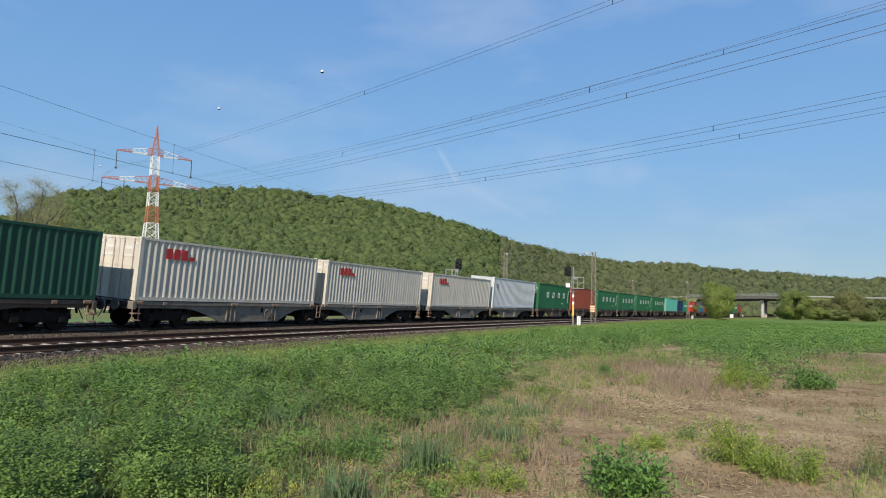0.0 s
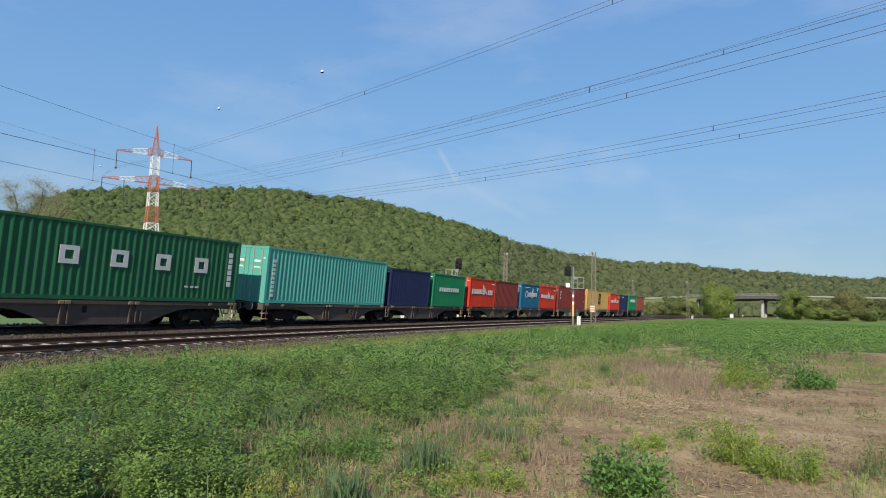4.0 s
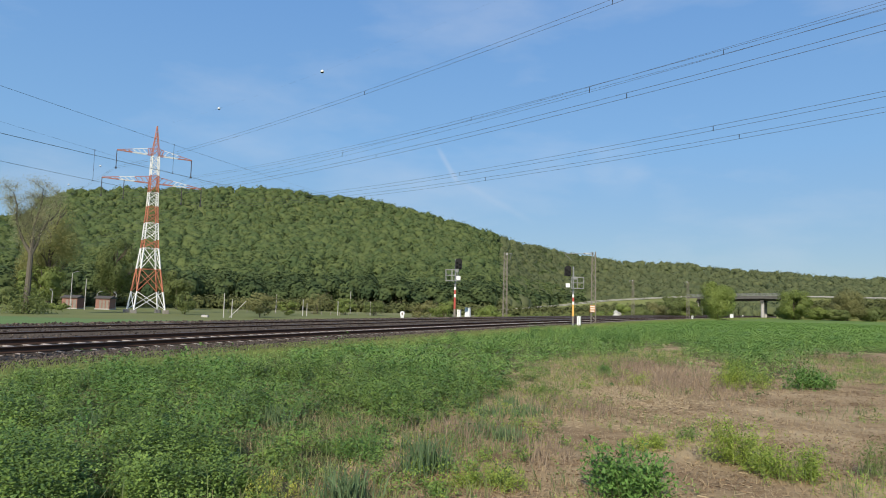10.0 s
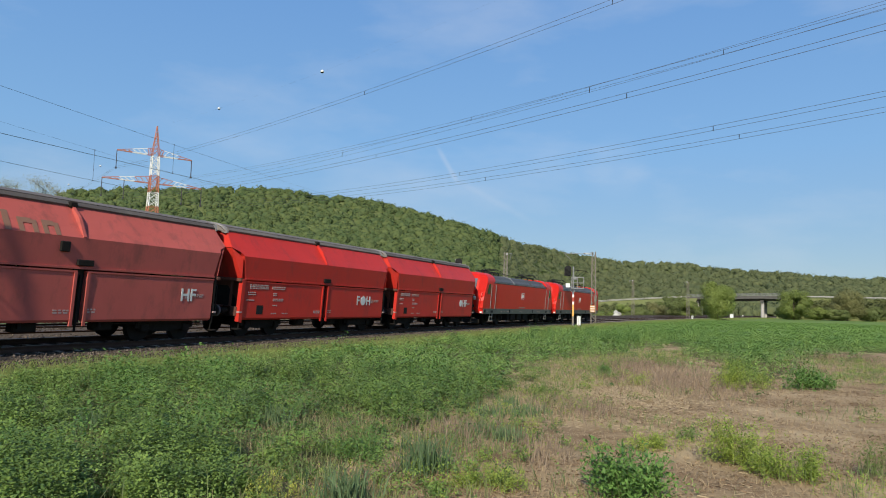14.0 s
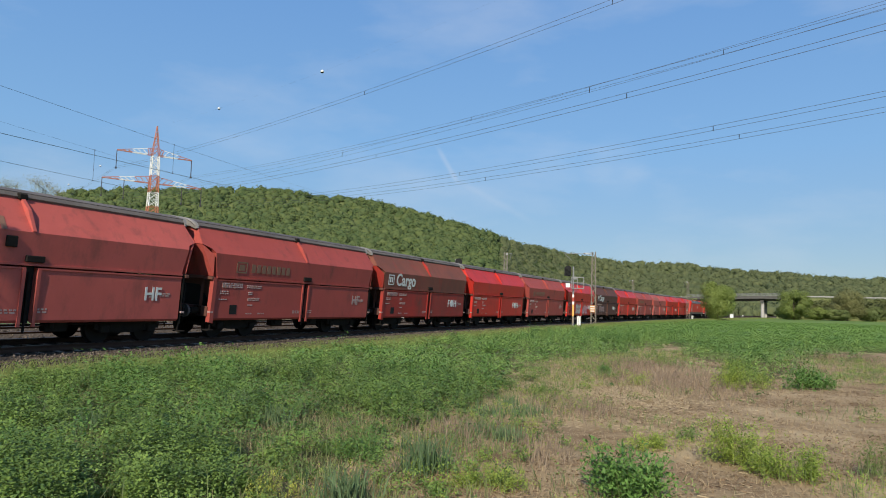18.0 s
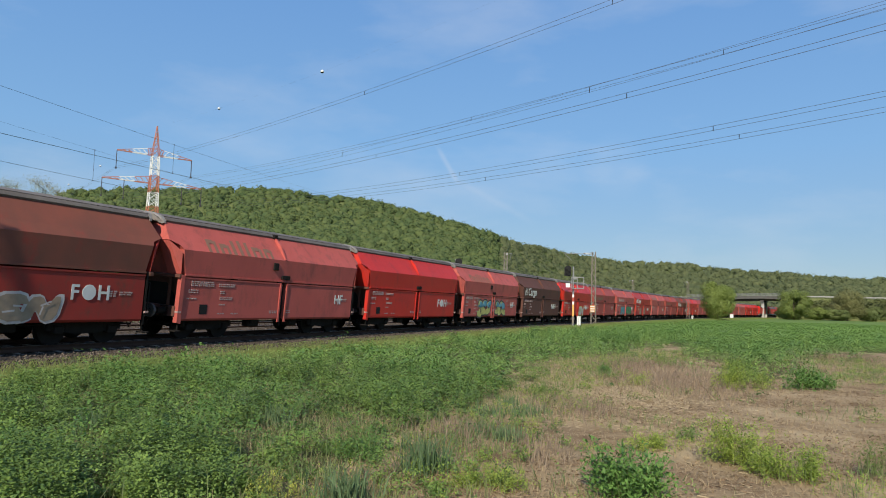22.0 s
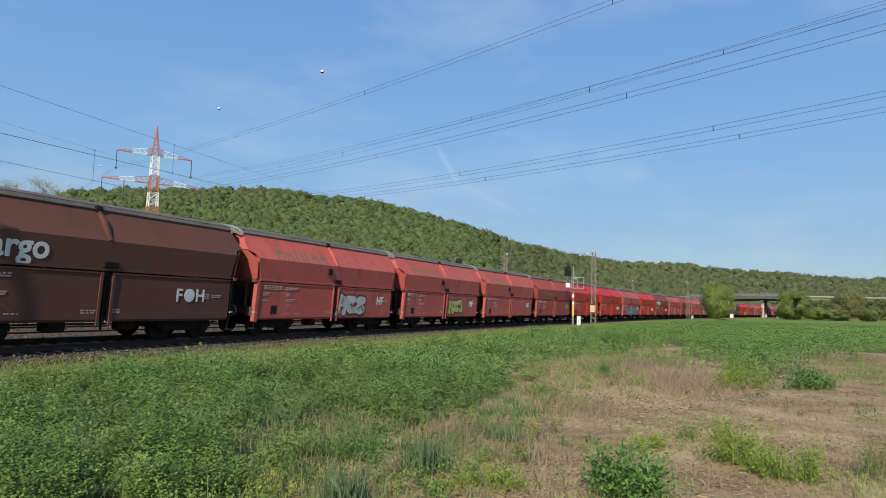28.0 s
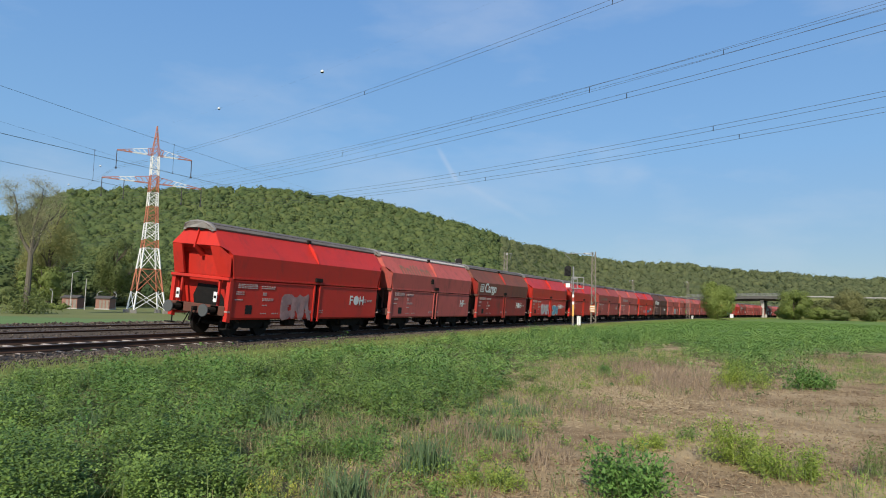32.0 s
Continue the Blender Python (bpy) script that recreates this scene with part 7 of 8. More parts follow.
HOPPER_T0 = 20.0 - 27.83 * 32.0 + 5.65
for k, code in enumerate(ORDER):
    w = PROTO if k == 0 else copy_thing(PROTO, Matrix())
    TRAINS.append((w, HOPPER_T0 + 12.54 * k, 27.83, False))
for k, (code, (w, *_)) in enumerate(zip(ORDER, TRAINS)):
    mat, word = LOOK[code[0]]
    mk = {"F": "marked FOH", "H": "marked HF", "O": "marked with a disc and HF"}[code[1]]
    extra = " and spray painting" if code[-1] in "123456789xy" else ""
    tagged(w, word + " steel hopper wagon" + " " + mk + extra, "hopper wagon", "hopper wagons of the coal train")
    for ob in w.children_recursive:
        base = ob.name.split(".")[0]
        # coupled ends take brown: grime plus the neighbour wagon's shade, painted in
        if base in ("end_wall", "end_beam", "end_stanchion") and k:
            ob.material_slots[0].link = "OBJECT"
            ob.material_slots[0].material = M["brown"]
        elif base in PAINTED:
            ob.material_slots[0].link = "OBJECT"
            ob.material_slots[0].material = M["brown_top"] if code[0] == "m" and base in ("hopper_body", "body_ledge") else M[mat]
        if k == 1 and base in ("roof_edge",):
            ob.material_slots[0].link = "OBJECT"
            ob.material_slots[0].material = M["roof_pale"]
    if code[1] == "F":
        lettering("type_letter", "F", 0.62, M["mark"], w, face_field(2.80, -1.456, 1.40), "white letters")
        part("type_disc", rod(B(), (3.42, -1.45, 1.61), (3.42, -1.462, 1.61), 0.23, 20), M["mark"], w)
        lettering("type_letter", "H", 0.62, M["mark"], w, face_field(3.70, -1.456, 1.40))
    elif code[1] == "H":
        lettering("type_letter", "HF", 0.6, M["mark"] if code[2] == "g" or code[-1] == "9" else M["mark_dim"], w, face_field(3.88, -1.456, 1.42), "pale letters")
    else:
        part("type_disc", rod(B(), (3.36, -1.45, 1.64), (3.36, -1.462, 1.64), 0.22, 20), M["mark"], w)
        lettering("type_letter", "HF", 0.66, M["mark"], w, face_field(3.62, -1.456, 1.41), "white letters")
    if code[2:3] == "c":
        bm = B()
        m4 = on_facet(0, 2.72)
        for x0, x1, z0, z1 in ((-5.12, -4.50, 0.30, 0.36), (-5.12, -4.50, -0.20, -0.14), (-5.12, -5.06, -0.20, 0.36), (-4.56, -4.50, -0.20, 0.36), (-4.97, -4.85, -0.06, 0.22), (-4.77, -4.65, -0.06, 0.22)):
            box(bm, x0, x1, z0, z1, 0, 0.006)
        lettering("operator_word", "Cargo", 0.93, M["mark"], w, m4 @ Matrix.Translation((-4.25, -0.20, 0.0)), "white word on the upper side", 0.022)
        bmesh.ops.transform(bm, matrix=m4, verts=bm.verts)
        part("operator_mark", bm, M["mark"], w, "white operator logo as plain bars")["kind"] = "stuff"
    elif code[2:3] == "s":
        bm = B()
        m4 = on_facet(0, 2.72)
        for x0, x1, z0, z1 in ((-4.45, -3.85, 0.18, 0.24), (-4.45, -3.85, -0.2, -0.14), (-4.45, -4.39, -0.2, 0.24), (-3.91, -3.85, -0.2, 0.24), (-4.3, -4.0, -0.1, 0.12)) + tuple((-3.6 + 0.31 * q, -3.38 + 0.31 * q, -0.15, 0.18) for q in range(8)):
            box(bm, x0, x1, z0, z1, 0, 0.006)
        bmesh.ops.transform(bm, matrix=m4, verts=bm.verts)
        part("operator_mark", bm, M["mark_ghost" if code[0] == "s" else "mark_dim"], w, "worn operator logo as plain bars")["kind"] = "stuff"
    elif code[2:3] == "g":
        bm = B()
        for q, (a, b, h) in enumerate(((-4.4, -3.9, 0.46), (-3.75, -3.25, 0.36), (-3.1, -2.88, 0.52), (-2.72, -2.5, 0.55), (-2.34, -2.12, 0.52), (-1.95, -1.4, 0.38), (-1.25, -0.75, 0.38))):
            strokes = ((a, a + 0.15, 0, h), (b - 0.15, b, 0, h * 0.9), (a + 0.15, b - 0.15, h - 0.14, h)) if b - a > 0.3 else ((a, b - 0.04, 0, h),)
            for xa, xb, za, zb in strokes:
                hull(bm, [(x + 0.12 * z_, side_y(3.20 + z_) - o, 3.20 + z_) for x in (xa, xb) for z_ in (za, zb) for o in (0.004, 0.010)])
        part("ghost_mark", bm, M["mark_ghost"], w, "tan ghost of a removed logo")["kind"] = "stuff"
        part("fuse_box", box(B(), -0.75, -0.45, -1.50, -1.38, 2.75, 3.05, 0.02), M["under"], w)
    tag = code[-1]
    if tag == "1":
        spray(w, -2.7, -0.5, 0.85, 1.75, "g_grey", "g_pink", 1, "pale grey spray painting")
        spray(w, 0.9, 2.5, 0.85, 1.7, "g_blue", "g_grey", 2, "pale blue spray painting")
    elif tag == "2":
        spray(w, -2.2, -0.4, 1.1, 1.45, "g_pink", "g_pink", 3, "thin pink spray scribble")
        spray(w, 0.8, 2.5, 1.1, 1.5, "g_blue", "g_dark", 4, "dark blue spray scribble")
    elif tag == "3":
        spray(w, 0.3, 2.7, 0.85, 1.9, "g_grey", "g_dark", 5, "grey-green spray painting")
    elif tag == "4":
        spray(w, 0.6, 2.8, 0.95, 1.85, "g_yellow", "g_dark", 6, "black and yellow spray painting")
    elif tag == "5":
        spray(w, -2.6, -0.3, 0.75, 1.95, "g_blue", "g_navy", 7, "light blue spray painting", "g_teal", "g_plum")
        spray(w, 0.35, 3.1, 0.75, 1.95, "g_blue", "g_navy", 8, "light blue spray painting", "g_teal", "g_plum")
    elif tag == "6":
        spray(w, -2.9, -1.5, 0.75, 1.9, "g_grey", "g_tan", 9, "grey spray painting")
        spray(w, 0.8, 2.4, 0.75, 1.55, "g_tan", "g_grey", 10, "brown-grey spray painting")
    elif tag == "7":
        spray(w, -2.9, -0.5, 0.8, 1.9, "g_yellow", "g_dark", 11, "yellow and blue spray painting", "g_blue", "g_dull")
        spray(w, 0.5, 2.6, 0.8, 1.9, "g_yellow", "g_dark", 12, "yellow and blue spray painting", "g_blue", "g_dull")
    elif tag == "8":
        spray(w, 0.6, 2.4, 0.75, 1.7, "g_grey", "g_yellow", 13, "white and yellow spray painting")
    elif tag == "9":
        spray(w, -2.9, -0.6, 0.8, 1.95, "g_teal", "g_dark", 14, "teal spray painting")
        spray(w, 0.5, 3.7, 0.85, 1.95, "g_green", "g_dark", 15, "dark-edged green spray painting")
    elif tag == "x":
        spray(w, -2.3, -0.3, 0.9, 1.95, "g_grey", "g_dull", 21, "pale grey spray painting")
        spray(w, 0.5, 2.5, 0.9, 1.85, "g_pink", "g_dull", 22, "pale pink spray painting")
    elif tag == "y":
        spray(w, -4.0, -1.6, 1.15, 1.85, "g_dull", "g_dark", 23, "dull pink spray painting")
    elif tag == "0":
        for a, b in ((-2.6, -1.5), (0.5, 1.5)):
            part("paint_patch", box(B(), a, b, -1.455, -1.44, 0.85, 1.75, 0.0), M["g_tan"], w, "tan overpainted patch")
    elif k == 0:
        for y in (-0.95, 0.95):
            s_ = part("tail_board", box(B(), -5.78, -5.76, y - 0.085, y + 0.085, 1.36, 1.74), M["white"], w, "small white tail marker board")
            part("board_mark", box(B(), -5.788, -5.781, y - 0.06, y + 0.06, 1.5, 1.6), M["black"], s_)
        spray(w, -2.4, -0.5, 0.75, 1.75, "g_dull", "g_dull", 16, "dull grey spray painting")


# ---- electric locomotive ----
def loco(panto_up):
    w = empty("electric_locomotive", Matrix())
    bm = B()
    loft(bm, [[(x, y, z) for y, z in ((-1.49, 1.32), (-1.49, 3.22), (1.49, 3.22), (1.49, 1.32))] for x in (-6.9, 6.9)])
    side = part("body_shell", bm, M["loco_red"], w)
    part("skirt", box(B(), -8.6, 8.6, -1.5, 1.5, 0.93, 1.315), M["loco_grey"], w, "dark grey lower body band")
    # bolted roof hoods
    for x0, x1 in ((-6.55, -2.3), (-2.2, 2.2), (2.3, 6.55)):
        bm = B()
        sec = [(-1.47, 3.225), (-1.44, 3.34), (-1.02, 3.74), (-0.6, 3.84), (0.6, 3.84), (1.02, 3.74), (1.44, 3.34), (1.47, 3.225)]
        loft(bm, [[(x, y, z) for y, z in sec] for x in (x0, x1)])
        h = part("roof_hood", bm, M["loco_roof"], w, "dull grey roof hood")
        bm = B()
        for sg in (-1, 1):
            box(bm, x0 + 0.15, x1 - 0.15, sg * 1.455, sg * 1.480, 3.238, 3.262)
        part("vent_slot", bm, M["black"], h)
        for sg in (-1, 1):
            part("roof_edge_rail", box(B(), x0 + 0.05, x1 - 0.05, sg * 1.44, sg * 1.476, 3.268, 3.30), M["galv"], h, "pale edge rail along the roof hood")
            n = 7 if x1 - x0 > 4.3 else 6
            for i in range(n if sg < 0 else 0):
                xa, xb = x0 + 0.2 + (x1 - x0 - 0.4) * (i + 0.12) / n, x0 + 0.2 + (x1 - x0 - 0.4) * (i + 0.88) / n
                bm = B()
                hull(bm, [(x, sg * (y + d * 0.68), z + d * 0.73) for x in (xa, xb) for y, z in ((1.38, 3.397), (1.21, 3.559)) for d in (-0.01, 0.014)])
                part("roof_grille", bm, M["loco_grey"], h, "grey ventilation grille on the roof slope")
    part("roof_rib", hull(B(), [(x, sg * y, z) for x in (-2.3, -2.2) for sg in (-1, 1) for y, z in ((1.46, 3.25), (1.46, 3.36), (1.04, 3.78), (0.6, 3.87))]), M["galv"], w, "bright joint strip across the roof")
    for sg in (-1, 1):
        # faceted cab: flat sides, wide slanting corners, raked front
        bm = B()
        rings = []
        for z, ys, xs, xf, yf in ((1.32, 1.49, 8.72, 8.92, 1.05), (1.87, 1.49, 8.70, 8.95, 1.04), (2.25, 1.49, 8.56, 8.94, 1.02), (2.63, 1.49, 8.42, 8.91, 1.0), (3.22, 1.488, 8.18, 8.72, 0.98), (3.42, 1.46, 8.08, 8.64, 0.96), (3.62, 1.38, 7.98, 8.48, 0.92), (3.78, 1.20, 7.88, 8.30, 0.84), (3.88, 0.98, 7.78, 8.10, 0.70), (3.94, 0.7, 7.7, 7.95, 0.55)):
            edge = [(6.905 if z < 3.23 else 6.56, ys), (xs, ys), (xs + 0.03, ys - 0.015), (xf - 0.05, yf + 0.05), (xf - 0.01, yf - 0.02), (xf, yf - 0.12), (xf + 0.04, 0.3)]
            rings.append([(sg * x, y, z) for x, y in edge] + [(sg * x, -y, z) for x, y in reversed(edge)])
        loft(bm, rings)
        bmesh.ops.recalc_face_normals(bm, faces=bm.faces)
        cab = part("cab", bm, M["loco_red"], w)
        for q in (-1, 1):
            bm = B()
            rail_ = [(8.87, 1.29, 1.42), (8.87, 1.29, 1.95), (8.79, 1.31, 2.25), (8.71, 1.33, 2.5)]
            for a_, b_ in zip(rail_, rail_[1:]):
                rod(bm, (sg * a_[0], q * a_[1], a_[2]), (sg * b_[0], q * b_[1], b_[2]), 0.022)
            part("corner_rail", bm, M["loco_red"], cab)
        bm = B()
        hull(bm, [(sg * x, y * q, z) for q in (-1, 1) for x, y, z in ((8.6, 1.47, 0.93), (8.6, 1.47, 1.315), (8.86, 1.05, 0.98), (8.9, 1.06, 1.315))])
        part("apron", bm, M["loco_red"], w)
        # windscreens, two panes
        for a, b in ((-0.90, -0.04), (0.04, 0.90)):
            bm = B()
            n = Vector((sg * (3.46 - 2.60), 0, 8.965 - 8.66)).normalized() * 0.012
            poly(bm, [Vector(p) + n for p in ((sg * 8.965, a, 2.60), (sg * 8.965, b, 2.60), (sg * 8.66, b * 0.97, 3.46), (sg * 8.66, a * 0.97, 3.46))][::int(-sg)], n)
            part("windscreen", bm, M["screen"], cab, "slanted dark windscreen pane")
        for y in (-0.68, 0.68):
            part("headlight", box(B(), sg * 8.88, sg * 9.0, y - 0.29, y + 0.17, 1.90, 2.16, 0.03), M["mark"], cab, "pale headlight unit")
        part("headlight", rod(B(), (sg * 8.9, 0, 2.36), (sg * 8.97, 0, 2.36), 0.1, 12), M["galv"], cab, "round upper headlight")
        part("lower_front", box(B(), sg * 8.9, sg * 9.0, -0.9, 0.9, 1.34, 1.56, 0.02), M["black"], cab, "dark lower front panel")
        for q in (-1, 1):
            bm = B()
            poly(bm, [(sg * x, q * y, z) for x, y, z in ((7.50, 1.492, 2.4), (8.06, 1.492, 2.4), (8.05, 1.492, 2.7), (7.88, 1.492, 3.08), (7.72, 1.492, 3.14), (7.50, 1.492, 3.14))][::int(sg * q)], (0, q * 0.012, 0))
            part("side_window", bm, M["glass"], cab, "dark cab side window")
            d = part("cab_door", box(B(), sg * 6.54, sg * 7.30, q * 1.488, q * 1.502, 1.34, 3.15, 0.0), M["loco_red"], w)
            for hx in (6.46, 7.38):
                bm = B()
                rod(bm, (sg * hx, q * 1.535, 1.3), (sg * hx, q * 1.535, 3.1), 0.022)
                rod(bm, (sg * hx, q * 1.5, 1.32), (sg * hx, q * 1.54, 1.32), 0.02)
                rod(bm, (sg * hx, q * 1.5, 3.08), (sg * hx, q * 1.54, 3.08), 0.02)
                part("handrail", bm, M["galv"], w, "pale steel door handrail")
            for hz in (1.8, 2.3):
                part("door_handle", box(B(), sg * 7.08, sg * 7.28, q * 1.5, q * 1.53, hz, hz + 0.05), M["galv"], d)
            bm = B()
            for hz in (0.4, 0.68):
                box(bm, sg * 6.65, sg * 7.2, q * 1.36, q * 1.5, hz, hz + 0.04)
            for hx in (6.65, 7.2):
                bar(bm, (sg * hx, q * 1.44, 0.4), (sg * hx, q * 1.44, 0.95), 0.04)
            part("footstep", bm, M["galv"], w, "steel cab steps")
            part("corner_stripe", box(B(), sg * 8.62, sg * 8.75, q * 1.28, q * 1.44, 0.97, 1.09), M["white"], w)
            part("step_recess", box(B(), sg * 6.68, sg * 7.16, q * 1.497, q * 1.506, 1.02, 1.18), M["black"], w)
            # bars in place of the worn lettering on the band
            for a, b in ((-7.9, -7.8), (-5.0, -4.7), (-4.3, -4.2), (-3.6, -3.2), (-2.3, -2.2), (-0.5, -0.38), (-0.2, -0.1), (0.05, 0.15), (1.4, 1.5), (1.75, 1.85), (3.1, 3.2), (4.2, 5.2), (7.8, 7.9)):
                if sg > 0:
                    part("stencil", box(B(), a, b, q * 1.5, q * 1.506, 1.06, 1.12), M["mark_dim"], w)
        buffers(w, sg * 9.45, sg)
        bm = B()
        hull(bm, [(sg * 8.5, -1.2, 0.2), (sg * 8.5, 1.2, 0.2), (sg * 9.0, -0.7, 0.22), (sg * 9.0, 0.7, 0.22), (sg * 8.5, -1.2, 0.5), (sg * 8.5, 1.2, 0.5), (sg * 8.9, -0.7, 0.5), (sg * 8.9, 0.7, 0.5)])
        part("rail_guard", bm, M["under"], w)
        box_ = B()
        for q in range(3):
            rod(box_, (sg * (7.25 + 0.22 * q), -0.25, 3.9), (sg * (7.25 + 0.22 * q), -0.25, 4.02), 0.03)
        part("roof_horn", box_, M["galv"], w)
    # the operator's plate on both sides
    for q in (-1, 1):
        bm = B()
        y = q * 1.496
        for x0, x1, z0, z1 in ((-0.34, 0.34, 2.61, 2.65), (-0.34, 0.34, 2.15, 2.19), (-0.34, -0.30, 2.15, 2.65), (0.30, 0.34, 2.15, 2.65), (-0.21, -0.05, 2.26, 2.54), (0.05, 0.21, 2.26, 2.54)):
            box(bm, x0, x1, y - 0.006, y + 0.006, z0, z1)
        part("operator_plate", bm, M["mark"], w, "white outlined operator logo plate")
        part("number_stencil", box(B(), -0.75, 0.75, y - 0.005, y + 0.005, 1.40, 1.47), M["mark_dim"], w)
    for a in (-8.3, -3.0, 2.9, 8.3):
        part("socket_box", box(B(), a - 0.14, a + 0.14, -1.51, -1.49, 1.02, 1.24), M["black"], w)
    # running gear
    for x in (-5.2, 5.2):
        f = bogie(w, x, 2.6, 0.6, M["under"], 1.05)
        for a in (-1.3, 1.3):
            bm = B()
            for q in (-1, 1):
                rod(bm, (x + a, q * 1.12, 0.6), (x + a, q * 1.2, 0.6), 0.17, 10)
            part("axle_box", bm, M["wheel"], f)
        bm = B()
        for a in (-0.5, 0.5):
            rod(bm, (x + a, -1.22, 0.5), (x + a, -1.22, 0.95), 0.09, 8)
        part("damper", bm, M["under"], f)
    bm = B()
    box(bm, -2.6, 2.6, -1.2, 1.2, 0.32, 0.93, 0.05)
    part("transformer_case", bm, M["under"], w)
    for a in (-2.2, -0.7, 0.9):
        part("under_box", box(B(), a, a + 1.0, -1.36, -1.18, 0.42, 0.88, 0.03), M["under"], w)
    # roof gear: insulators, bus bars and pantographs
    bm = B()
    for a in np.arange(-6.2, -3.0, 0.55):
        rod(bm, (a, 0.35, 3.84), (a, 0.35, 4.14), 0.06, 6)
        rod(bm, (a, -0.45, 3.84), (a, -0.45, 4.1), 0.06, 6)
    part("roof_insulator", bm, M["insul"], w)["kind"] = "stuff"
    bm = B()
    rod(bm, (-6.3, 0.35, 4.14), (-2.4, 0.35, 4.16), 0.03)
    rod(bm, (-2.4, 0.35, 4.16), (3.2, 0.2, 3.98), 0.025)
    part("bus_bar", bm, M["black"], w)
    for px, up in ((-4.6, False), (4.4, panto_up)):
        bm = B()
        for y in (-0.55, 0.55):
            box(bm, px - 0.9, px + 0.9, y - 0.05, y + 0.05, 4.02, 4.08)
            for a in (-0.8, 0.8):
                rod(bm, (px + a, y, 3.82), (px + a, y, 4.03), 0.06, 6)
        for a in (-0.85, 0.85):
            box(bm, px + a - 0.04, px + a + 0.04, -0.6, 0.6, 4.02, 4.08)
        p = part("pantograph", bm, M["black"], w, "raised black pantograph" if up else "folded black pantograph")
        if up:
            knee, head = (px - 1.25, 0, 5.05), (px + 0.5, 0, 5.75)
        else:
            knee, head = (px - 1.25, 0, 4.18), (px + 0.6, 0, 4.26)
        part("lower_arm", rod(B(), (px + 0.55, 0, 4.1), knee, 0.055, 6), M["black"], p)
        bm = B()
        for y in (-0.35, 0.35):
            rod(bm, (knee[0], y * 0.3, knee[2]), (head[0], y, head[2]), 0.03, 5)
        part("upper_arm", bm, M["black"], p)
        bm = B()
        for a in (-0.22, 0.22):
            rod(bm, (head[0] + a, -0.55, head[2] + 0.07), (head[0] + a, 0.55, head[2] + 0.07), 0.03, 5)
            for y in (-1, 1):
                rod(bm, (head[0] + a, y * 0.55, head[2] + 0.07), (head[0] + a, y * 0.95, head[2] - 0.18), 0.022, 5)
        part("contact_strip", bm, M["black"], p)
    return w


LOCO_T0 = 17.72 - 27.83 * 13.0
for up, s in ((True, LOCO_T0 + 18.9 + 9.45), (False, LOCO_T0 + 9.45)):
    w = loco(up)
    tagged(w, "bright red electric locomotive with grey roof, " + ("pantograph raised" if up else "pantographs folded"), "locomotive", "locomotives of the coal train")
    TRAINS.append((w, s, 27.83, False))


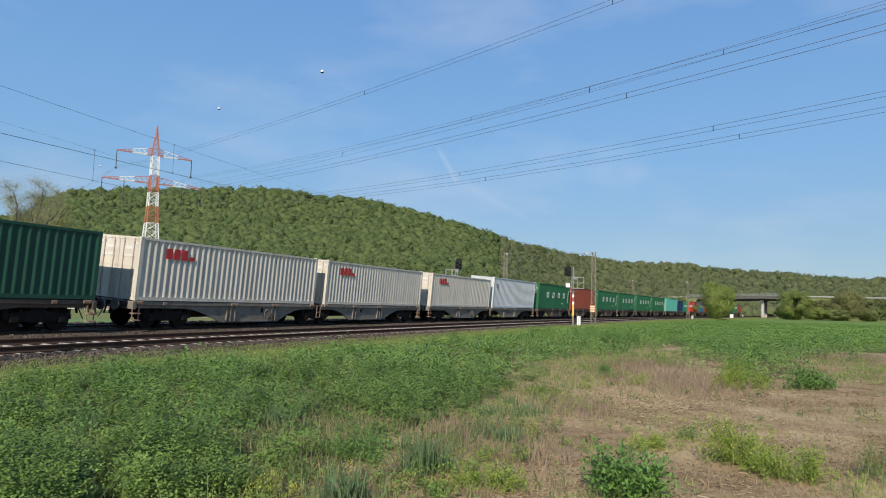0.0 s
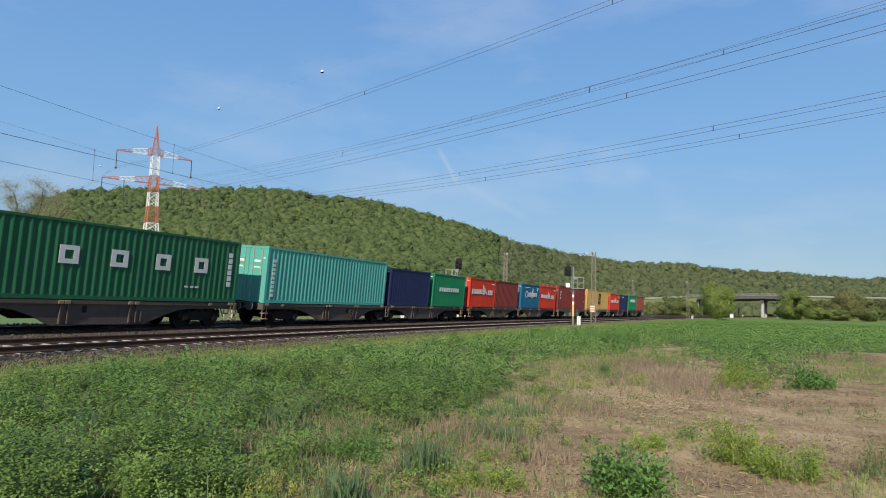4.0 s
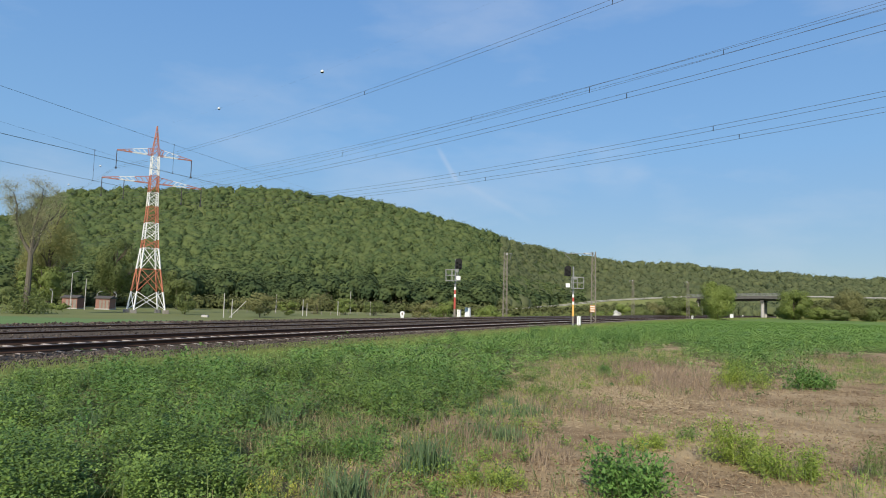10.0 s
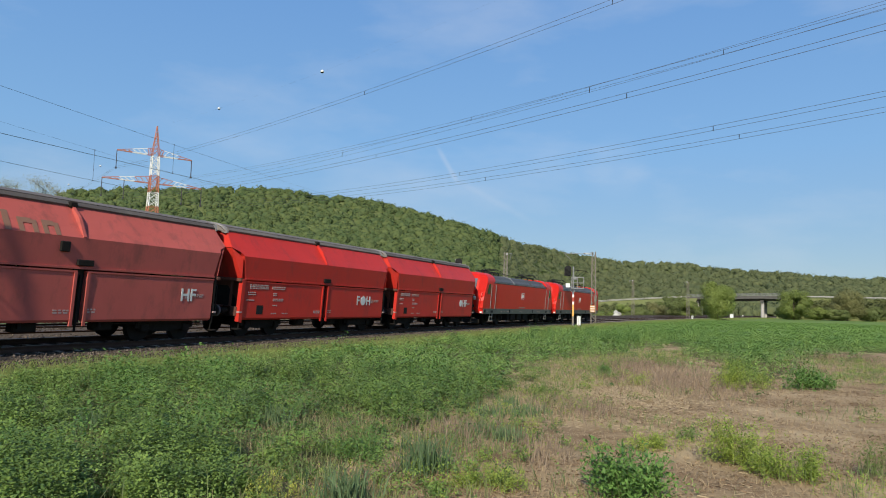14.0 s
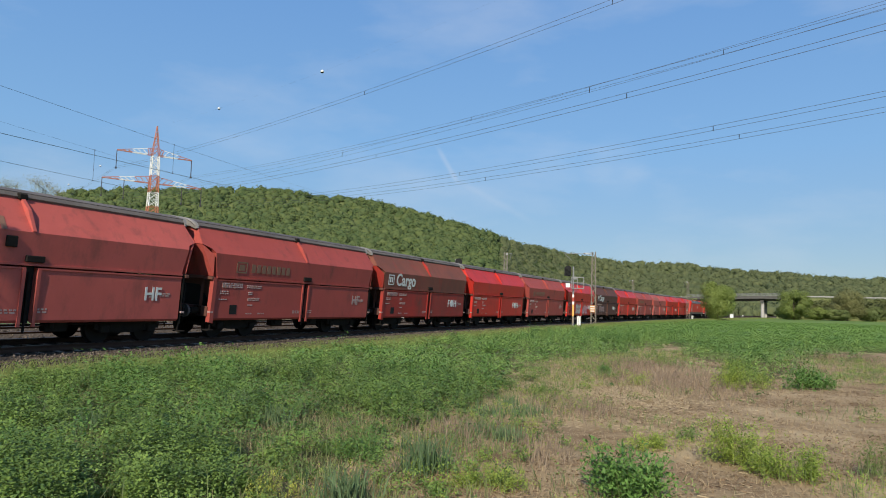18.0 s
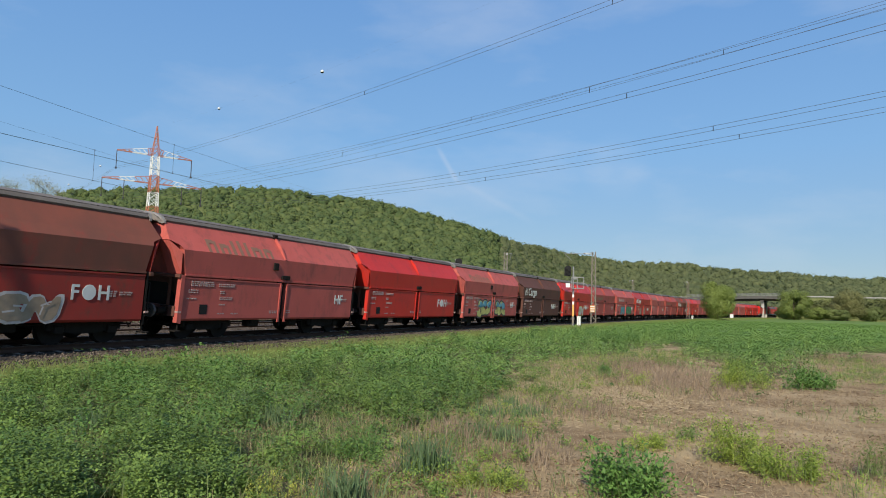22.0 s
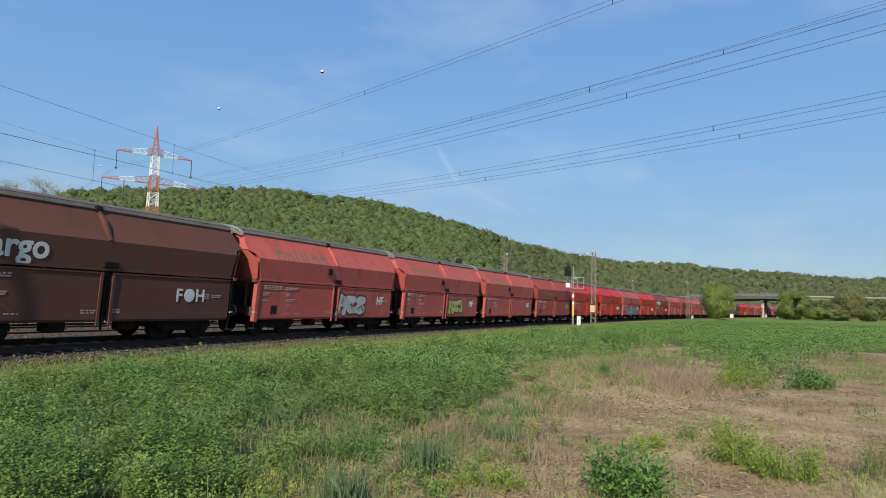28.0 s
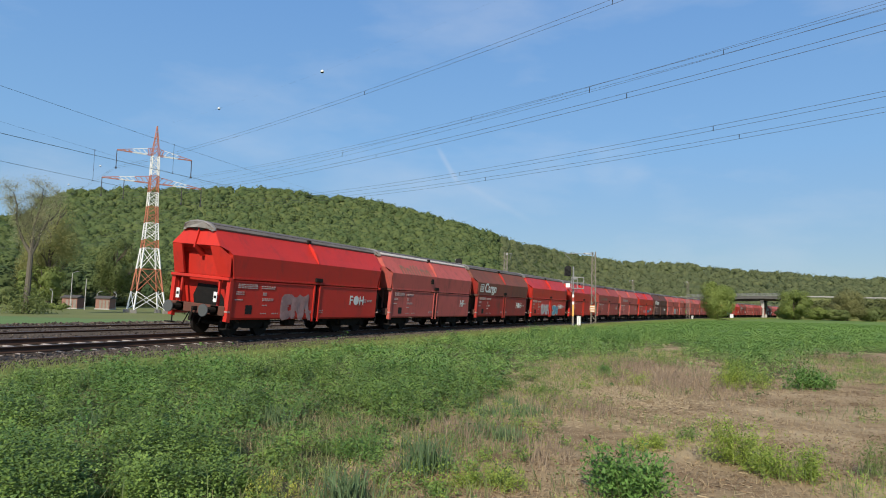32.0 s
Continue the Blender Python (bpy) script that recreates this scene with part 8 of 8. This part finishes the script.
# ---- containers ----
def container(length, mat, doors=-1, tall=False):
    w = empty("shipping_container", Matrix())
    L, H, y1 = length / 2, 2.896 if tall else 2.59, 1.219
    for sg in (-1, 1):
        bm = B()
        x, pts = -L + 0.16, []
        n = int(round((2 * L - 0.32) / 0.332))
        p = (2 * L - 0.32) / n
        for i in range(n):
            for dx, dy in ((0, 0.0), (0.12, 0.0), (0.32, 0.066), (0.50, 0.066)):
                pts.append((x + (i + dx) * p, sg * (y1 - 0.012 - dy)))
        pts.append((L - 0.16, sg * (y1 - 0.012)))
        lo, hi = [bm.verts.new((a, b, 0.16)) for a, b in pts], [bm.verts.new((a, b, H - 0.11)) for a, b in pts]
        for i in range(len(pts) - 1):
            bm.faces.new((lo[i], lo[i + 1], hi[i + 1], hi[i]) if sg < 0 else (lo[i + 1], lo[i], hi[i], hi[i + 1]))
        part("side_panel", bm, mat, w)
        part("bottom_rail", box(B(), -L + 0.17, L - 0.17, sg * (y1 - 0.09), sg * y1, 0.02, 0.165), mat, w)
        part("top_rail", box(B(), -L + 0.17, L - 0.17, sg * (y1 - 0.06), sg * y1, H - 0.115, H - 0.02), mat, w)
        for e in (-1, 1):
            part("corner_post", box(B(), e * (L - 0.165), e * L, sg * (y1 - 0.12), sg * y1, 0.118, H - 0.118), mat, w)
            for z in (0.0, H - 0.118):
                part("corner_casting", box(B(), e * (L - 0.178), e * L, sg * (y1 - 0.162), sg * (y1 + 0.004), z, z + 0.118, 0.012), mat, w)
    bm = B()
    box(bm, -L + 0.1, L - 0.1, -y1 + 0.05, y1 - 0.05, H - 0.07, H - 0.03)
    part("roof_sheet", bm, mat, w)
    part("floor_pan", box(B(), -L + 0.1, L - 0.1, -y1 + 0.1, y1 - 0.1, 0.05, 0.16), M["under"], w)
    for e in (-1, 1):
        part("end_rail", box(B(), e * (L - 0.14), e * (L - 0.01), -y1 + 0.13, y1 - 0.13, H - 0.13, H - 0.02), mat, w)
        part("end_rail", box(B(), e * (L - 0.14), e * (L - 0.01), -y1 + 0.13, y1 - 0.13, 0.02, 0.14), mat, w)
        if e == doors:
            for sg in (-1, 1):
                bm = B()
                box(bm, e * (L - 0.07), e * (L - 0.03), min(0.01 * sg, sg * (y1 - 0.12)), max(0.01 * sg, sg * (y1 - 0.12)), 0.14, H - 0.13)
                for z in (0.75, 1.35, 1.95):
                    box(bm, e * (L - 0.035), e * (L - 0.02), min(0.06 * sg, sg * (y1 - 0.16)), max(0.06 * sg, sg * (y1 - 0.16)), z, z + 0.09)
                d = part("door", bm, mat, w)
                for y in (0.28, 0.85):
                    bm = B()
                    rod(bm, (e * (L - 0.0), sg * y, 0.08), (e * (L - 0.0), sg * y, H - 0.08), 0.019, 6)
                    for z in (0.3, 1.0, 1.7, 2.3):
                        box(bm, e * (L - 0.03), e * (L + 0.012), sg * y - 0.05, sg * y + 0.05, z, z + 0.06)
                    part("lock_rod", bm, M["rod_pale"], d)
                part("label_plate", box(B(), e * (L - 0.03), e * (L - 0.018), sg * 0.35, sg * 0.75, 2.05, 2.18), M["mark"], d)
                for y, z, wd in ((0.36, 1.76, 0.40), (0.92, 2.26, 0.14)):
                    part("data_line", box(B(), e * (L - 0.03), e * (L - 0.016), sg * y, sg * (y + wd), z, z + 0.075), M["mark"], d)
        else:
            bm = B()
            pts = []
            n = 8
            p = (2 * y1 - 0.24) / n
            for i in range(n):
                for dx, dy in ((0, 0.02), (0.27, 0.02), (0.5, 0.06), (0.77, 0.06)):
                    pts.append((e * (L - dy), -y1 + 0.12 + (i + dx) * p))
            pts.append((e * (L - 0.02), y1 - 0.12))
            lo, hi = [bm.verts.new((a, b, 0.14)) for a, b in pts], [bm.verts.new((a, b, H - 0.13)) for a, b in pts]
            for i in range(len(pts) - 1):
                bm.faces.new((lo[i], lo[i + 1], hi[i + 1], hi[i]))
            part("end_panel", bm, mat, w)
    return w


# s at 0 s of the middle, length, height, paint, words, mark
FREIGHT = (
    (11.9, 40, "c_dark_green", "dark green steel", ""), (25.85, 40, "c_white", "off-white ribbed steel", "o"), (39.05, 40, "c_white", "off-white ribbed steel", "o"),
    (52.95, 40, "c_white", "off-white ribbed steel", "o"), (65.95, 40, "c_pale", "pale grey steel", "d"), (79.65, 40, "c_green", "green steel", "u"), (92.75, 40, "c_rust", "rust-brown steel", ""),
    (106.45, 40, "c_green", "green steel", "u"), (119.6, 40, "c_green", "green steel", "u"), (133.35, 40, "c_green", "green steel", "u"), (146.7, 40, "c_green", "green steel", "u"),
    (160.9, 40, "c_teal", "pale turquoise steel", "v"), (170.65, 20, "c_navy", "navy blue short steel", ""), (177.35, 20, "c_mid_green", "mid green short steel", "b"),
    (184.5, 20, "c_red", "bright red short steel", "h"), (190.75, 20, "c_maroon", "maroon short steel", ""), (197.95, 20, "c_blue", "sea blue short steel", "j"), (204.15, 20, "c_red", "bright red short steel", "h"),
    (214.35, 40, "c_maroon", "maroon steel", "t"), (227.8, 40, "c_yellow", "ochre yellow steel", "m"), (238.25, 20, "c_red", "bright red short steel", "h"), (244.35, 20, "c_navy", "navy blue short steel", "n"),
    (251.2, 20, "c_mid_green", "bright green short steel", "e"), (257.4, 20, "c_rust", "rust-red short steel", ""))
FREIGHT_V = -31.8
DECK = 1.18


def container_marks(w, code, L):
    y = -1.222
    bm = B()
    if code == "o":
        for i in range(4):
            box(bm, -L + 1.35 + 0.42 * i, -L + 1.68 + 0.42 * i, y - 0.006, y + 0.006, 1.78, 2.22 if i < 3 else 1.95)
        part("line_mark", bm, M["c_logo_red"], w, "red shipping line logo as plain bars")["kind"] = "stuff"
        return
    if code == "u":
        for i in range(4):
            x0 = -L + 2.9 + 2.15 * i
            for a, b, c, d in ((0, 0.22, 0, 0.66), (0.56, 0.78, 0, 0.66), (0.22, 0.56, 0, 0.17), (0.22, 0.56, 0.49, 0.66)):
                box(bm, x0 + a, x0 + b, y - 0.006, y + 0.006, 1.3 + c, 1.3 + d)
        for i in range(6):
            box(bm, L - 0.75, L - 0.5, y - 0.006, y + 0.006, 0.75 + 0.27 * i, 0.97 + 0.27 * i)
        for i in range(3):
            box(bm, L - 3.3 + 0.3 * i, L - 3.1 + 0.3 * i, y - 0.006, y + 0.006, 0.62, 0.7)
    elif code == "v":
        for i in range(9):
            box(bm, -L + 0.45, -L + 0.68, y - 0.006, y + 0.006, 0.35 + 0.22 * i, 0.5 + 0.22 * i)
    elif code == "b":
        for i in range(9):
            box(bm, -L + 1.1 + 0.42 * i, -L + 1.4 + 0.42 * i, y - 0.006, y + 0.006, 1.2, 1.52)
    elif code == "e":
        for i in range(9):
            box(bm, -L + 1.15 + 0.43 * i, -L + 1.52 + 0.43 * i, y - 0.006, y + 0.006, 1.45, 1.95)
    elif code == "h":
        for i in range(7):
            box(bm, -L + 0.45 + 0.36 * i, -L + 0.72 + 0.36 * i, y - 0.006, y + 0.006, 1.2, 1.62)
        for i in range(3):
            box(bm, -L + 4.2 + 0.4 * i, -L + 4.5 + 0.4 * i, y - 0.006, y + 0.006, 1.15, 1.6)
        poly(bm, [(-L + 2.9 + a, y, 1.0 + b) for a, b in ((0, 1.05), (0.55, 0.72), (1.25, 0.1), (0.7, 0.3), (0.15, 0.1))], (0, -0.008, 0))
        for i in range(3):
            box(bm, -L + 5.0 + 0.25 * i, -L + 5.2 + 0.25 * i, y - 0.006, y + 0.006, 2.1, 2.22)
    elif code == "j":
        for i in range(6):
            box(bm, -L + 2.2 + 0.5 * i, -L + 2.58 + 0.5 * i, y - 0.006, y + 0.006, 1.25, 1.72)
        for i in range(10):
            a, b = 2 * math.pi * i / 10, 2 * math.pi * (i + 1) / 10
            bar(bm, (-L + 1.65 + 0.34 * math.cos(a), y, 1.5 + 0.34 * math.sin(a)), (-L + 1.65 + 0.34 * math.cos(b), y, 1.5 + 0.34 * math.sin(b)), 0.02, 0.1)
        poly(bm, [(-L + 3.3 + a, y, 1.05 + b) for a, b in ((0, 0.1), (0.3, 0), (0.45, 0.9), (0.3, 1.15), (0.1, 0.8))], (0, -0.008, 0))
        box(bm, -L + 1.1, -L + 2.6, y - 0.006, y + 0.006, 2.2, 2.28)
        box(bm, -L + 5.1, -L + 5.4, y - 0.006, y + 0.006, 1.95, 2.3)
    elif code == "t":
        for z in (1.85, 1.48, 1.1):
            box(bm, -L + 0.72, -L + 0.98, y - 0.006, y + 0.006, z + 0.12, z + 0.40)
        box(bm, L - 0.7, L - 0.55, y - 0.006, y + 0.006, 0.95, 1.15)
    elif code == "n":
        for i in range(4):
            box(bm, -L + 1.6 + 0.32 * i, -L + 1.82 + 0.32 * i, y - 0.006, y + 0.006, 2.12, 2.28)
    elif code == "d":
        rod(bm, (-L + 0.9, y + 0.006, 2.1), (-L + 0.9, y - 0.006, 2.1), 0.22, 14)
        part("line_mark", bm, M["mark_dim"], w, "worn round logo")["kind"] = "stuff"
        return
    elif code == "m":
        for a, b, c, d in ((0, 0.26, 0, 0.9), (0.5, 0.76, 0, 0.9), (1.0, 1.26, 0, 0.9), (0, 1.26, 0.72, 0.95), (0.0, 0.55, -0.62, -0.1), (0.7, 1.26, -0.62, -0.1)):
            box(bm, -L + 6.2 + a, -L + 6.2 + b, y - 0.006, y + 0.006, 1.45 + c, 1.45 + d)
        part("line_mark", bm, M["black"], w, "black shipping line logo as plain shapes")["kind"] = "stuff"
        return
    else:
        bm.free()
        return
    part("line_mark", bm, M["mark"], w, "white shipping line logo as plain bars")["kind"] = "stuff"


MADE = {}
TALL = ("t", "m", "u", "v", "d")
CARGO = []
for s, size, mat, words, code in FREIGHT:
    L = 6.096 if size == 40 else 3.029
    if (size, mat, code) in MADE:
        w = copy_thing(MADE[(size, mat, code)], Matrix())
    else:
        w = container(2 * L, M[mat], -1, code in TALL or (mat == "c_rust" and size == 40))
        container_marks(w, code, L)
        MADE[(size, mat, code)] = w
    tagged(w, words + " shipping container on a flat wagon", "container", "containers of the freight train")
    CARGO.append((w, s))


# ---- articulated container wagon ----
def flat_wagon(mat):
    w = empty("container_wagon", Matrix())
    for c in (-1, 1):
        bm = B()
        for sg in (-1, 1):
            pts = [(0.35, DECK), (12.65, DECK), (12.65, 0.88), (9.9, 0.87), (9.3, 0.80), (8.6, 0.60), (7.65, 0.27), (3.4, 0.27), (2.75, 0.58), (2.1, 0.79), (1.5, 0.87), (0.35, 0.88)]
            poly(bm, [(c * a, sg * 1.02, b) for a, b in (pts if c * sg < 0 else pts[::-1])], (0, sg * 0.10, 0))
            box(bm, c * 0.35, c * 12.65, sg * 1.0, sg * 1.22, DECK - 0.16, DECK - 0.02)
        for a in (1.0, 3.3, 5.3, 7.3, 10.7, 12.4):
            box(bm, c * a - 0.12, c * a + 0.12, -1.05, 1.05, 0.88, DECK - 0.02)
        fr = part("platform_frame", bm, mat, w)
        for sg in (-1, 1):
            for a in (3.75, 4.05, 6.75, 7.05, 7.3) if sg < 0 else ():
                part("stiffener", box(B(), c * a - 0.025, c * a + 0.025, sg * 1.10, sg * 1.20, 0.30 if a != 7.3 else 0.34, DECK - 0.16 if a != 7.3 else 0.8), mat, fr)
            for a in (3.72, 3.98, 6.72, 7.02, 11.1) if sg < 0 else ():
                part("rest_bracket", box(B(), c * a - 0.11, c * a + 0.11, sg * 1.12, sg * 1.25, DECK - 0.16, DECK - 0.03, 0.015), M["lashing"], fr, "rusty tan container rest")
            part("lower_flange", box(B(), c * 3.45, c * 7.6, sg * 1.03, sg * 1.15, 0.262, 0.292), mat, fr)
            for a in (0.7, 12.4):
                part("container_spigot", box(B(), c * a - 0.17, c * a + 0.17, sg * 1.12, sg * 1.27, DECK - 0.14, DECK - 0.004, 0.02), M["lashing"], fr)
            # hole in the frame's web: a dark plate painted as its shade
            part("data_panel", box(B(), c * 4.76 - 0.09, c * 4.76 + 0.09, sg * 1.115, sg * 1.125, 0.70, 0.94), M["under"], fr)
    for x in (-10.7, 0.0, 10.7):
        bogie(w, x, 1.8, 0.46)
    part("articulation", box(B(), -0.5, 0.5, -0.6, 0.6, 0.75, 1.05, 0.03), M["under"], w)
    for sg in (-1, 1):
        part("end_sill", box(B(), sg * 12.6, sg * 12.78, -1.3, 1.3, 0.84, 1.16, 0.02), mat, w)
        buffers(w, sg * 13.3, sg, 1.02)
        for y in (-1.25, 1.25):
            bm = B()
            for z in (0.38, 0.66):
                box(bm, sg * 12.4, sg * 12.75, y - 0.12, y + 0.12, z, z + 0.04)
            for a in (12.42, 12.73):
                bar(bm, (sg * a, y, 0.38), (sg * a, y, 1.0), 0.035)
            part("shunter_step", bm, M["lashing"], w, "rusty tan shunter's step")
    bm = B()
    for i in range(12):
        a, b = 2 * math.pi * i / 12, 2 * math.pi * (i + 1) / 12
        rod(bm, (-4.4 + 0.22 * math.cos(a), -1.2, 0.66 + 0.22 * math.sin(a)), (-4.4 + 0.22 * math.cos(b), -1.2, 0.66 + 0.22 * math.sin(b)), 0.02, 5)
    for a in (0.5, 2.6, 4.7):
        rod(bm, (-4.4, -1.19, 0.66), (-4.4 + 0.22 * math.cos(a), -1.2, 0.66 + 0.22 * math.sin(a)), 0.012, 4)
    rod(bm, (-4.4, -1.1, 0.66), (-4.4, -1.21, 0.66), 0.04, 8)
    part("brake_handwheel", bm, mat, w)
    bm = B()
    for a in (-0.17, 0.17):
        bar(bm, (a, -1.22, 0.42), (a, -1.22, 1.12), 0.035)
    for z in (0.44, 0.72, 1.1):
        bar(bm, (-0.17, -1.22, z), (0.17, -1.22, z), 0.035)
    part("joint_step", bm, M["lashing"], w, "step frame at the wagon's joint")
    return w


FLATS = {}
for i, s in enumerate((5.3, 32.43, 59.4, 86.2, 113.1, 140.1, 167.5, 194.4, 221.25, 247.9)):
    key = "sill_pale" if i in (1, 2, 8) else "sill"
    if key in FLATS:
        w = copy_thing(FLATS[key], Matrix())
    else:
        w = FLATS[key] = flat_wagon(M[key])
    tagged(w, ("pale grey" if key == "sill_pale" else "grimy dark brown") + " articulated container wagon with three bogies", "flat wagon", "wagons of the container train")
    TRAINS.append((w, s, FREIGHT_V, True))


# ---- what moves ----
def motions():
    times = [float(t) for t in range(0, 33, 2)]
    for thing, s0, speed, far in TRAINS:
        walk(thing, [(t, on_track(s0 + speed * t, far)) for t in times])
    for thing, s0 in CARGO:
        walk(thing, [(t, on_track(s0 + FREIGHT_V * t, True) @ pose(0, 0, DECK)) for t in times])


motions()
